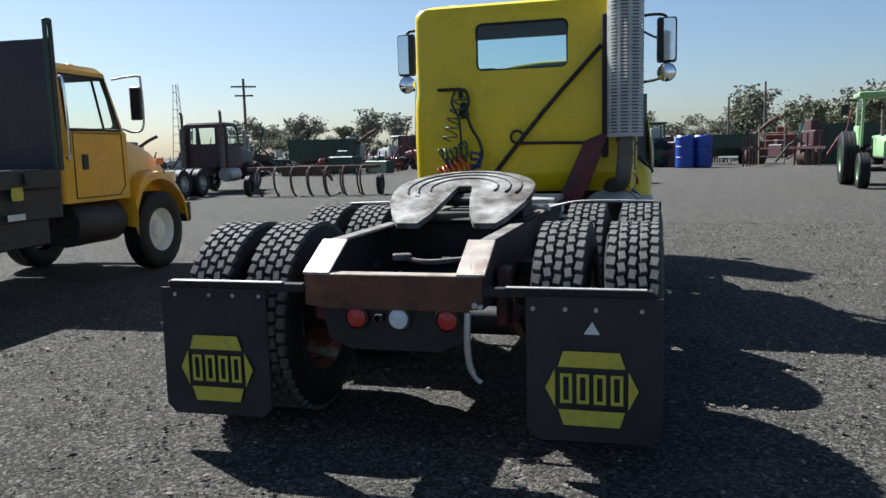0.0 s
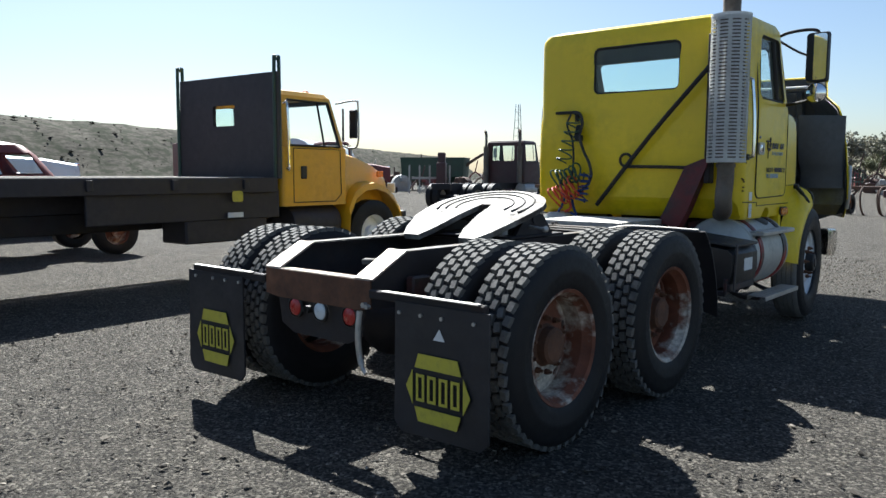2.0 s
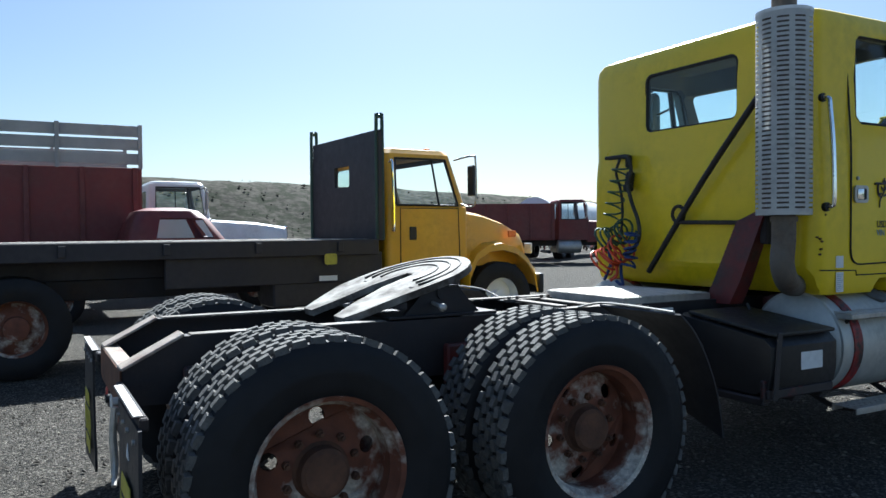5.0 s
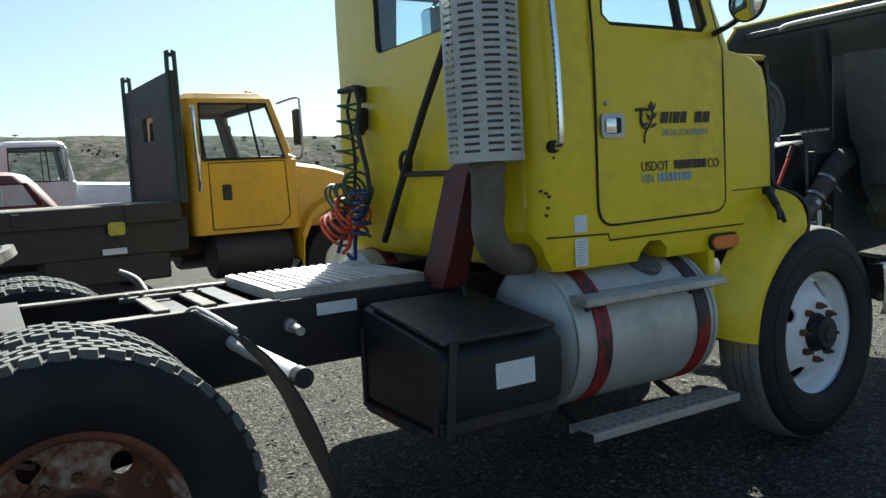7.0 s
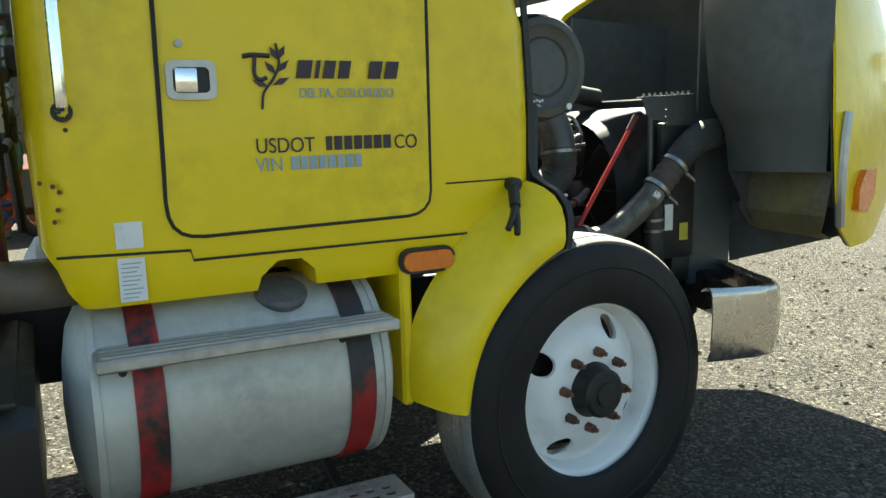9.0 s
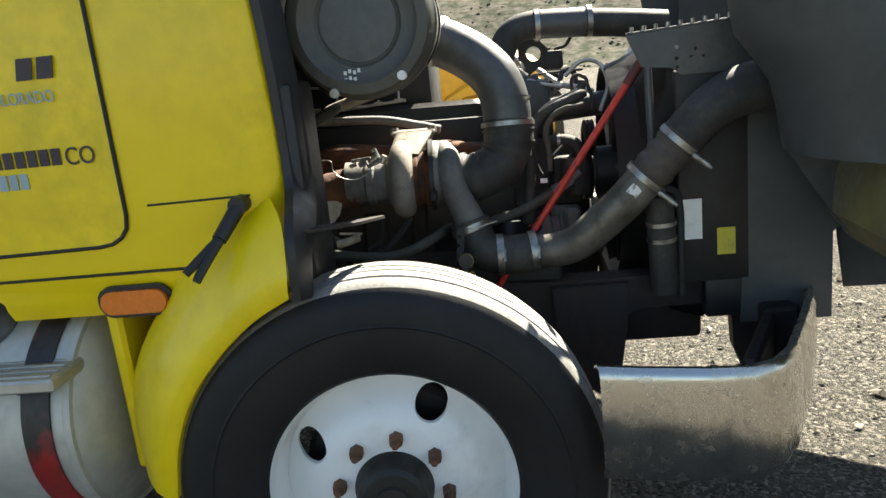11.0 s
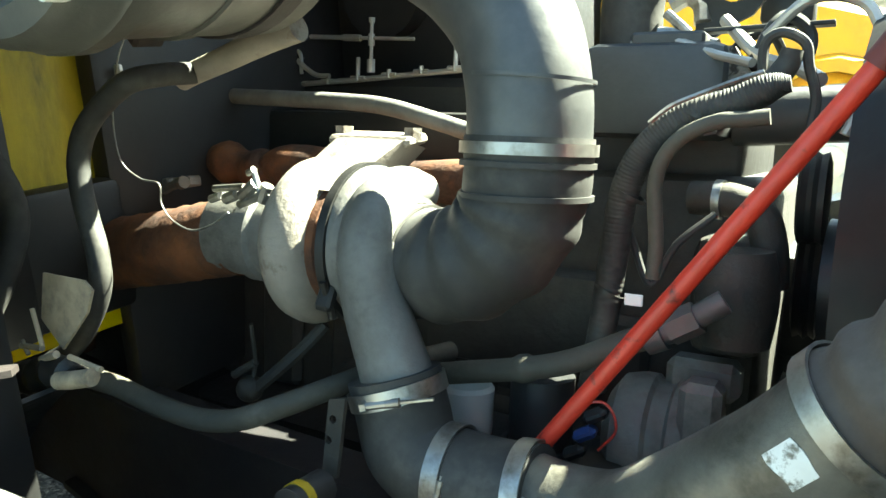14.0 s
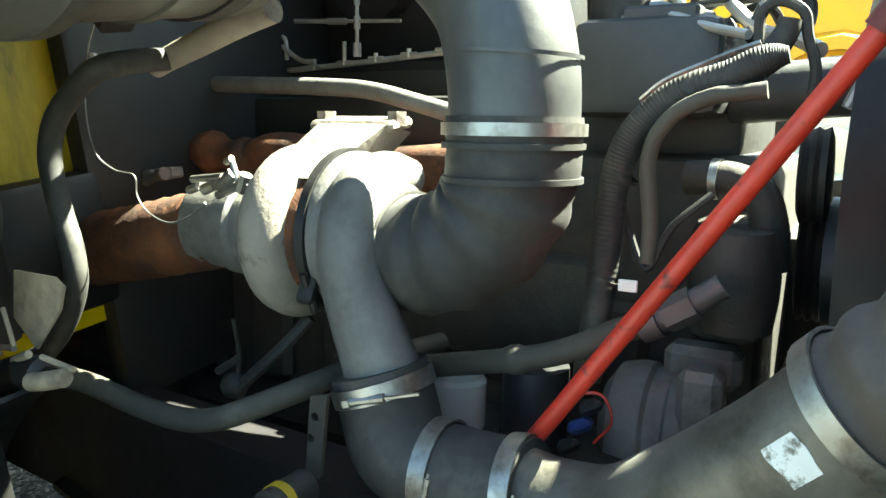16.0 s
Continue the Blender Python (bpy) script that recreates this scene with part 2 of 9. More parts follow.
BARK = mat("grey_bark", (0.13, 0.11, 0.09), 0.9, 0, 0.25, 6, bump=0.4, bscale=30)
# Leaf and twig colours are lightened to stand in for distant haze.
LEAF = mat("spring_leaf", (0.21, 0.225, 0.13), 0.8, 0, 0.4, 0.8, (0.13, 0.12, 0.07), 0.4, 0.6, 0.3)
LEAF2 = mat("bare_twig_and_bud", (0.27, 0.25, 0.195), 0.85, 0, 0.4, 0.8, (0.09, 0.11, 0.05), 0.4, 0.6, 0.3)


def ground_material():
    m = bpy.data.materials.new("gravel_yard")
    m.use_nodes = True
    n, l = m.node_tree.nodes, m.node_tree.links
    b = n["Principled BSDF"]
    tc = n.new("ShaderNodeTexCoord")

    def tex(kind, s, **kw):
        t = n.new(kind)
        t.inputs["Scale"].default_value = s
        for k, v in kw.items():
            t.inputs[k].default_value = v
        l.new(tc.outputs["Object"], t.inputs["Vector"])
        return t

    def mix(fac, a, c, mode="MIX"):
        x = n.new("ShaderNodeMix")
        x.data_type, x.blend_type = "RGBA", mode
        if isinstance(fac, float):
            x.inputs[0].default_value = fac
        else:
            l.new(fac, x.inputs[0])
        for k, val in ((6, a), (7, c)):
            if isinstance(val, tuple):
                x.inputs[k].default_value = (*val, 1)
            else:
                l.new(val, x.inputs[k])
        return x.outputs[2]

    def rng(fac, lo, hi):
        r = n.new("ShaderNodeMapRange")
        r.inputs["From Min"].default_value, r.inputs["From Max"].default_value = lo, hi
        l.new(fac, r.inputs["Value"])
        return r.outputs["Result"]

    broad = tex("ShaderNodeTexNoise", 0.12, Detail=6.0)
    mid = tex("ShaderNodeTexNoise", 2.2, Detail=9.0)
    fine = tex("ShaderNodeTexNoise", 34.0, Detail=5.0)
    stones = tex("ShaderNodeTexVoronoi", 72.0)
    big = tex("ShaderNodeTexVoronoi", 26.0)
    c = mix(rng(broad.outputs["Fac"], 0.35, 0.65), (0.085, 0.0765, 0.064), (0.115, 0.104, 0.086))
    c = mix(rng(mid.outputs["Fac"], 0.42, 0.62), c, (0.058, 0.052, 0.044))
    sep = n.new("ShaderNodeSeparateColor")
    l.new(stones.outputs["Color"], sep.inputs[0])
    c = mix(rng(sep.outputs[0], 0.35, 1.0), c, (0.30, 0.275, 0.232))
    c = mix(rng(sep.outputs[1], 0.60, 0.95), c, (0.020, 0.0195, 0.019))
    c = mix(rng(fine.outputs["Fac"], 0.3, 0.75), c, (0.044, 0.041, 0.037))
    l.new(c, b.inputs["Base Color"])
    b.inputs["Roughness"].default_value = 0.95
    b.inputs["Specular IOR Level"].default_value = 0.15
    h1, h2, h3 = (n.new("ShaderNodeMath") for _ in range(3))
    h1.operation = h2.operation = "MULTIPLY"
    h3.operation = "ADD"
    l.new(stones.outputs["Distance"], h1.inputs[0])
    h1.inputs[1].default_value = -0.45
    l.new(big.outputs["Distance"], h2.inputs[0])
    h2.inputs[1].default_value = -0.35
    l.new(h1.outputs[0], h3.inputs[0])
    l.new(h2.outputs[0], h3.inputs[1])
    bp = n.new("ShaderNodeBump")
    bp.inputs["Strength"].default_value, bp.inputs["Distance"].default_value = 1.0, 0.03
    grit = tex("ShaderNodeTexNoise", 75.0, Detail=8.0, Roughness=0.7)
    h4 = n.new("ShaderNodeMath")
    h4.operation = "ADD"
    l.new(h3.outputs[0], h4.inputs[0])
    l.new(grit.outputs["Fac"], h4.inputs[1])
    l.new(h4.outputs[0], bp.inputs["Height"])
    l.new(bp.outputs["Normal"], b.inputs["Normal"])
    return m


GRAVEL = ground_material()


def stone_material():
    """Loose stones, each with a tone of its own."""
    m = mat("loose_stone", (0.12, 0.112, 0.10), 0.95, 0, 0.3, 30, spec=0.15)
    n, l = m.node_tree.nodes, m.node_tree.links
    b = n["Principled BSDF"]
    old = b.inputs["Base Color"].links[0].from_socket
    geo, ramp, mul = n.new("ShaderNodeNewGeometry"), n.new("ShaderNodeValToRGB"), n.new("ShaderNodeMix")
    mul.data_type, mul.blend_type = "RGBA", "MULTIPLY"
    mul.inputs[0].default_value = 1.0
    e = ramp.color_ramp.elements
    e[0].color, e[1].color = (0.55, 0.53, 0.52, 1), (2.3, 2.2, 2.05, 1)
    mid = e.new(0.6)
    mid.color = (0.85, 0.80, 0.74, 1)
    l.new(geo.outputs["Random Per Island"], ramp.inputs[0])
    l.new(old, mul.inputs[6])
    l.new(ramp.outputs[0], mul.inputs[7])
    l.new(mul.outputs[2], b.inputs["Base Color"])
    return m


STONE = stone_material()
HILLSIDE = mat("rocky_dry_hillside", (0.070, 0.065, 0.053), 0.95, 0, 0.6, 2.2, (0.028, 0.033, 0.020), 0.47, 0.9, 0.06, spec=0.05, bump=0.8, bscale=3, stretch=(1, 1, 3))


# ---- mesh helpers ----
def add_box(bm, c, s, rot=None, bevel=0.0, seg=1):
    m = Matrix.Translation(c) @ (rot or Matrix()) @ Matrix.Diagonal((*s, 1))
    g = bmesh.ops.create_cube(bm, size=1, matrix=m)
    if bevel:
        es = list({e for v in g["verts"] for e in v.link_edges})
        bmesh.ops.bevel(bm, geom=es, offset=bevel, segments=seg, affect="EDGES", profile=0.5)


def axis_matrix(p0, p1):
    d = Vector(p1) - Vector(p0)
    return Matrix.Translation((Vector(p0) + Vector(p1)) / 2) @ d.to_track_quat("Z", "Y").to_matrix().to_4x4(), d.length


def add_cyl(bm, p0, p1, r0, r1=None, n=20):
    m, h = axis_matrix(p0, p1)
    bmesh.ops.create_cone(bm, cap_ends=True, segments=n, radius1=r0, radius2=r0 if r1 is None else r1, depth=h, matrix=m)


def add_ball(bm, c, r, sub=2, scale=(1, 1, 1)):
    bmesh.ops.create_icosphere(bm, subdivisions=sub, radius=r, matrix=Matrix.Translation(c) @ Matrix.Diagonal((*scale, 1)))


def spline(pts, k=6):
    """A smooth line through the points."""
    p = [Vector(q) for q in pts]
    if len(p) < 3:
        return p
    q = [p[0] * 2 - p[1], *p, p[-1] * 2 - p[-2]]
    out = []
    for i in range(1, len(q) - 2):
        a, b, c, d = q[i - 1:i + 3]
        for j in range(k):
            t = j / k
            out.append(0.5 * ((2 * b) + (c - a) * t + (2 * a - 5 * b + 4 * c - d) * t * t + (3 * b - a - 3 * c + d) * t ** 3))
    return [*out, p[-1]]


def add_tube(bm, pts, r, n=10, k=6, caps=True):
    """A round tube along a smooth line; r is a radius or a function of 0..1 along it."""
    line = spline(pts, k) if k else [Vector(q) for q in pts]
    tang = [(line[min(i + 1, len(line) - 1)] - line[max(i - 1, 0)]).normalized() for i in range(len(line))]
    up = tang[0].orthogonal().normalized()
    rings = []
    for i, (p, t) in enumerate(zip(line, tang)):
        up = (up - t * up.dot(t)).normalized()
        side = t.cross(up)
        rad = r(i / max(1, len(line) - 1)) if callable(r) else r
        rings.append([bm.verts.new(p + (up * math.cos(a) + side * math.sin(a)) * rad) for a in (2 * math.pi * j / n for j in range(n))])
    for a, b in zip(rings, rings[1:]):
        for j in range(n):
            bm.faces.new((a[j], a[(j + 1) % n], b[(j + 1) % n], b[j]))
    if caps:
        bm.faces.new(rings[0][::-1])
        bm.faces.new(rings[-1])


def add_lathe(bm, profile, m=Matrix(), n=48, closed=False):
    """Turns (radius, height) points round the z axis of m."""
    rings = []
    for r, h in profile:
        rings.append([bm.verts.new(m @ Vector((r * math.cos(a), r * math.sin(a), h))) for a in (2 * math.pi * j / n for j in range(n))])
    for a, b in zip(rings, rings[1:] + ([rings[0]] if closed else [])):
        for j in range(n):
            bm.faces.new((a[j], a[(j + 1) % n], b[(j + 1) % n], b[j]))


def rounded(x0, y0, x1, y1, r, n=5):
    pts = []
    for cx, cy, a0 in ((x1 - r, y0 + r, -90), (x1 - r, y1 - r, 0), (x0 + r, y1 - r, 90), (x0 + r, y0 + r, 180)):
        pts += [(cx + r * math.cos(radians(a0 + 90 * i / n)), cy + r * math.sin(radians(a0 + 90 * i / n))) for i in range(n + 1)]
    return pts


def circle(cx, cy, r, n=20):
    return [(cx + r * math.cos(2 * math.pi * i / n), cy + r * math.sin(2 * math.pi * i / n)) for i in range(n)]


def add_plate(bm, outline, depth, m=Matrix(), holes=(), shape=None):
    """A plate of that outline in the xy plane of m, with real holes, thickened along z. shape bends it: (x, y) -> z."""
    f = shape or (lambda x, y: 0.0)

    def loop(pts, z):
        return [bm.verts.new(m @ Vector((x, y, z + f(x, y)))) for x, y in pts]

    loops = [outline, *holes]
    sides = []
    for z, turned in ((0.0, True), (depth, False)):
        vs = [loop(p, z) for p in loops]
        sides.append(vs)
        if len(vs) == 1:
            bm.faces.new(vs[0][::-1] if turned else vs[0])
        else:
            es = []
            for ring in vs:
                es += [bm.edges.new((ring[i], ring[(i + 1) % len(ring)])) for i in range(len(ring))]
            g = bmesh.ops.triangle_fill(bm, use_beauty=True, use_dissolve=False, edges=es)
            want = m.to_3x3() @ Vector((0, 0, -1 if turned else 1))
            for face in (x for x in g["geom"] if isinstance(x, bmesh.types.BMFace)):
                face.normal_update()
                if face.normal.dot(want) < 0:
                    face.normal_flip()
    for a, b in zip(*sides):
        for i in range(len(a)):
            j = (i + 1) % len(a)
            bm.faces.new((a[i], a[j], b[j], b[i]))


def add_loft(bm, sections, caps=True):
    """Joins closed rings of equally many points."""
    rings = [[bm.verts.new(p) for p in s] for s in sections]
    k = len(rings[0])
    for a, b in zip(rings, rings[1:]):
        for j in range(k):
            bm.faces.new((a[j], a[(j + 1) % k], b[(j + 1) % k], b[j]))
    if caps:
        bm.faces.new(rings[0][::-1])
        bm.faces.new(rings[-1])


def plan_ring(w, y0, y1, r, z, n=5):
    return [Vector((x, y, z)) for x, y in rounded(-w, y0, w, y1, r, n)]


def sheet(bm, rows, thick):
    g = [[bm.verts.new(p) for p in r] for r in rows]
    fs = []
    for a, b in zip(g, g[1:]):
        for i in range(len(a) - 1):
            fs.append(bm.faces.new((a[i], a[i + 1], b[i + 1], b[i])))
    bmesh.ops.recalc_face_normals(bm, faces=fs)
    bmesh.ops.solidify(bm, geom=fs, thickness=thick)


def to_mesh(bm, name, angle=32):
    bmesh.ops.recalc_face_normals(bm, faces=bm.faces)
    me = bpy.data.meshes.new(name)
    bm.to_mesh(me)
    bm.free()
    if angle:
        me.polygons.foreach_set("use_smooth", [True] * len(me.polygons))
        me.set_sharp_from_angle(angle=radians(angle))
    return me


def part(name, bm, material, parent, label="", at=None, angle=32):
    ob = new(name, to_mesh(bm, name, angle))
    ob.data.materials.append(material)
    ob.parent = parent
    if at is not None:
        ob.matrix_basis = at
    if label:
        ob["label"] = label
    return ob


def thing(name, label, category, m=Matrix(), group="", kind=""):
    ob = new(name)
    ob.empty_display_size = 0.2
    ob.matrix_world = m
    return tagged(ob, label, category, group, kind)


def copy_part(ob, m, parent):
    c = copy_thing(ob, m)
    c.parent = parent
    return c


def cut(me_ob, cutters):
    """Bakes the difference of a mesh object and cutter bmeshes into its mesh."""
    tools = []
    for bm in cutters:
        t = new("cutter", to_mesh(bm, "cutter", 0))
        t.parent = me_ob.parent
        tools.append(t)
        mod = me_ob.modifiers.new("cut", "BOOLEAN")
        mod.operation, mod.object, mod.solver = "DIFFERENCE", t, "EXACT"
    dg = bpy.context.evaluated_depsgraph_get()
    dg.update()
    baked = bpy.data.meshes.new_from_object(me_ob.evaluated_get(dg))
    me_ob.modifiers.clear()
    old = me_ob.data
    me_ob.data = baked
    bpy.data.meshes.remove(old)
    for t in tools:
        d = t.data
        bpy.data.objects.remove(t)
        bpy.data.meshes.remove(d)
    baked.polygons.foreach_set("use_smooth", [True] * len(baked.polygons))
    baked.set_sharp_from_angle(angle=radians(30))


def text_mesh(words, size, squeeze=1.0, depth=0.001):
    cu = bpy.data.curves.new("lettering", "FONT")
    cu.body, cu.size, cu.extrude, cu.align_x = words, size, depth, "LEFT"
    ob = new("lettering", cu)
    dg = bpy.context.evaluated_depsgraph_get()
    dg.update()
    me = bpy.data.meshes.new_from_object(ob.evaluated_get(dg))
    bpy.data.objects.remove(ob)
    bpy.data.curves.remove(cu)
    me.transform(Matrix.Diagonal((squeeze, 1, 1, 1)))
    return me


def ring_clamp(bm, c, axis, r, w=0.016, t=0.004, n=32):
    q = Vector(axis).to_track_quat("Z", "Y").to_matrix().to_4x4()
    add_lathe(bm, [(r, -w / 2), (r + t, -w / 2), (r + t, w / 2), (r, w / 2)], Matrix.Translation(c) @ q, n, True)


SIDE = Matrix(((0, 0, 1, 0), (1, 0, 0, 0), (0, 1, 0, 0), (0, 0, 0, 1)))  # plan x -> world y, plan y -> z, thickness -> x
BACK = Matrix(((1, 0, 0, 0), (0, 0, -1, 0), (0, 1, 0, 0), (0, 0, 0, 1)))  # plan x -> x, plan y -> z, thickness -> -y

# ---- the ground ----
def build_ground():
    bm = bmesh.new()
    xs = [-1500, -400, -120, -60, -30, *[-16 + 1.0 * i for i in range(33)], 30, 60, 120, 400, 1500]
    ys = [-1500, -400, -120, -60, -30, *[-14 + 1.0 * i for i in range(45)], 60, 120, 400, 1500]
    grid = [[bm.verts.new((x, y, -0.004 + (0.012 * noise.noise((x * 0.35, y * 0.35, 3)) - 0.006 if abs(x) < 25 and -20 < y < 40 else -0.01))) for y in ys] for x in xs]
    for a, b in zip(grid, grid[1:]):
        for i in range(len(ys) - 1):
            bm.faces.new((a[i], b[i], b[i + 1], a[i + 1]))
    ob = part("ground", bm, GRAVEL, None, angle=60)
    tagged(ob, "grey gravel yard with loose stones and tyre-packed dirt", "ground", kind="structure")


def build_stones():
    rng = np.random.default_rng(5)
    count = 34000
    base = np.array([(1, 0, 0), (-1, 0, 0), (0, 1, 0), (0, -1, 0), (0, 0, 1), (0, 0, -1)], float)
    tri = np.array([(0, 2, 4), (2, 1, 4), (1, 3, 4), (3, 0, 4), (2, 0, 5), (1, 2, 5), (3, 1, 5), (0, 3, 5)])
    x = rng.uniform(-3.6, 5.0, count)
    y = rng.uniform(-4.2, 11.0, count)
    r = rng.gamma(2.4, 0.0029, count).clip(0.003, 0.024)
    v = base[None] * rng.uniform(0.6, 1.35, (count, 6, 1)) + rng.normal(0, 0.22, (count, 6, 3))
    a = rng.uniform(0, 6.283, count)
    c, s = np.cos(a)[:, None], np.sin(a)[:, None]
    v = np.stack([v[..., 0] * c - v[..., 1] * s, v[..., 0] * s + v[..., 1] * c, v[..., 2] * 0.5], -1) * r[:, None, None]
    v += np.stack([x, y, r * 0.25], -1)[:, None]
    f = tri[None] + (np.arange(count) * 6)[:, None, None]
    me = bpy.data.meshes.new("loose_gravel")
    me.from_pydata(v.reshape(-1, 3).tolist(), [], f.reshape(-1, 3).tolist())
    me.materials.append(STONE)
    tagged(new("loose_gravel", me), "loose grey and tan gravel stones on the yard", "gravel", kind="stuff")


build_ground()
build_stones()

# ---- the yellow tractor unit ----
AX = Matrix.Rotation(radians(90), 4, "Y")
truck = thing("semi_truck", "yellow day-cab road tractor with its hood tilted open", "truck")


def drive_tyre_meshes():
    bm = bmesh.new()
    add_lathe(bm, [(0.285, -0.10), (0.30, -0.118), (0.34, -0.130), (0.41, -0.138), (0.462, -0.132), (0.492, -0.122), (0.504, -0.112), (0.506, -0.06),
                   (0.506, 0.06), (0.504, 0.112), (0.492, 0.122), (0.462, 0.132), (0.41, 0.138), (0.40, 0.1405), (0.385, 0.1385), (0.34, 0.130), (0.30, 0.118), (0.285, 0.10)], AX, 64)
    tyre = to_mesh(bm, "tyre", 40)
    bm = bmesh.new()
    count = 46
    for row, (h, w) in enumerate(((-0.096, 0.040), (-0.048, 0.036), (0.0, 0.036), (0.048, 0.036), (0.096, 0.040))):
        for i in range(count):
            a = 2 * math.pi * (i + 0.5 * (row % 2)) / count
            slant = 10 if row % 2 else -10
            m = AX @ Matrix.Rotation(a, 4, "Z") @ Matrix.Translation((0.513, 0, h)) @ Matrix.Rotation(radians(slant), 4, "X")
            d = 0.055
            vs = []
            for kx, kk in ((-0.014, 1.0), (0.012, 0.86)):
                for ky, kz in ((-1, -1), (1, -1), (1, 1), (-1, 1)):
                    vs.append(bm.verts.new(m @ Vector((kx, ky * d / 2 * kk, kz * w / 2 * kk))))
            for q in ((4, 5, 6, 7), (0, 1, 5, 4), (1, 2, 6, 5), (2, 3, 7, 6), (3, 0, 4, 7)):
                bm.faces.new([vs[k] for k in q])
            if row in (0, 4):
                s = -1 if row == 0 else 1
                ms = AX @ Matrix.Rotation(a, 4, "Z")
                p = [(0.520, -0.018, s * 0.108), (0.520, 0.018, s * 0.108), (0.503, 0.016, s * 0.1165), (0.503, -0.016, s * 0.1165),
                     (0.500, -0.018, s * 0.100), (0.500, 0.018, s * 0.100), (0.492, 0.016, s * 0.108), (0.492, -0.016, s * 0.108)]
                b8 = [bm.verts.new(ms @ Vector(q)) for q in p]
                for q in ((0, 1, 2, 3), (0, 4, 5, 1), (1, 5, 6, 2), (2, 6, 7, 3), (3, 7, 4, 0)):
                    bm.faces.new([b8[k] for k in q])
    return tyre, to_mesh(bm, "tread", 0)


TYRE_ME, TREAD_ME = drive_tyre_meshes()
TYRE_ME.materials.append(RUBBER)
TREAD_ME.materials.append(TREAD)


def nut_mesh(r, h, material):
    bm = bmesh.new()
    add_cyl(bm, (0, 0, 0), (h, 0, 0), r, r * 0.92, 6)
    add_cyl(bm, (h, 0, 0), (h * 1.7, 0, 0), r * 0.55, r * 0.45, 8)
    me = to_mesh(bm, "lug_nut", 0)
    me.materials.append(material)
    return me


RUSTNUT, STEERNUT = nut_mesh(0.017, 0.022, RUSTY), nut_mesh(0.019, 0.03, RUSTY)


def child_mesh(name, me, parent, m=Matrix()):
    ob = new(name, me)
    ob.parent = parent
    ob.matrix_basis = m
    return ob


def drive_wheel(parent, m):
    """Outer wheel of a pair: a rusted dished disc with hand holes, tyre, tread, hub and nuts."""
    bm = bmesh.new()
    add_lathe(bm, [(0.285, -0.12), (0.262, -0.08), (0.262, 0.06), (0.280, 0.085), (0.284, 0.112), (0.302, 0.122), (0.306, 0.116), (0.292, 0.104)], AX, 56)
    dish = lambda x, y: -0.012 - 0.35 * max(0.0, math.hypot(x, y) - 0.16)
    add_plate(bm, circle(0, 0, 0.262, 48), 0.012, AX, [circle(0, 0, 0.112, 24)] + [circle(0.205 * math.cos(a), 0.205 * math.sin(a), 0.033, 14) for a in (2 * math.pi * (i + 0.25) / 5 for i in range(5))], dish)
    w = part("wheel", bm, RUSTRIM, parent, "rusted red and white disc wheel", m)
    child_mesh("tyre", TYRE_ME, w)
    child_mesh("tread", TREAD_ME, w)
    bm = bmesh.new()
    add_lathe(bm, [(0.113, -0.10), (0.113, 0.0), (0.100, 0.012), (0.096, 0.055), (0.080, 0.066), (0.001, 0.068)], AX, 28)
    part("hub", bm, RUSTY, w, "rusty axle hub")
    for i in range(10):
        a = 2 * math.pi * i / 10
        child_mesh("lug_nut", RUSTNUT, w, Matrix.Translation((0.0, 0.1425 * math.cos(a), 0.1425 * math.sin(a))))
    return w


def inner_wheel(parent, m):
    bm = bmesh.new()
    add_lathe(bm, [(0.285, -0.115), (0.262, -0.08), (0.262, 0.08), (0.285, 0.115), (0.30, 0.12)], AX, 40)
    w = part("wheel", bm, RUSTRIM, parent, at=m)
    child_mesh("tyre", TYRE_ME, w)
    child_mesh("tread", TREAD_ME, w)
    return w


FLIP = Matrix.Rotation(math.pi, 4, "Z")
AXLES = (0.05, 1.31)
WR = 0.522
first = drive_wheel(truck, pose(1.07, AXLES[0], WR, 20))
copy_part(first, pose(1.07, AXLES[1], WR, 47), truck)
for y in AXLES:
    copy_part(first, pose(-1.07, y, WR) @ FLIP @ pose(0, 0, 0, 33 * y), truck)
first = inner_wheel(truck, pose(0.735, AXLES[0], WR))
copy_part(first, pose(0.735, AXLES[1], WR, 3), truck)
for y in AXLES:
    copy_part(first, pose(-0.735, y, WR, 5), truck)


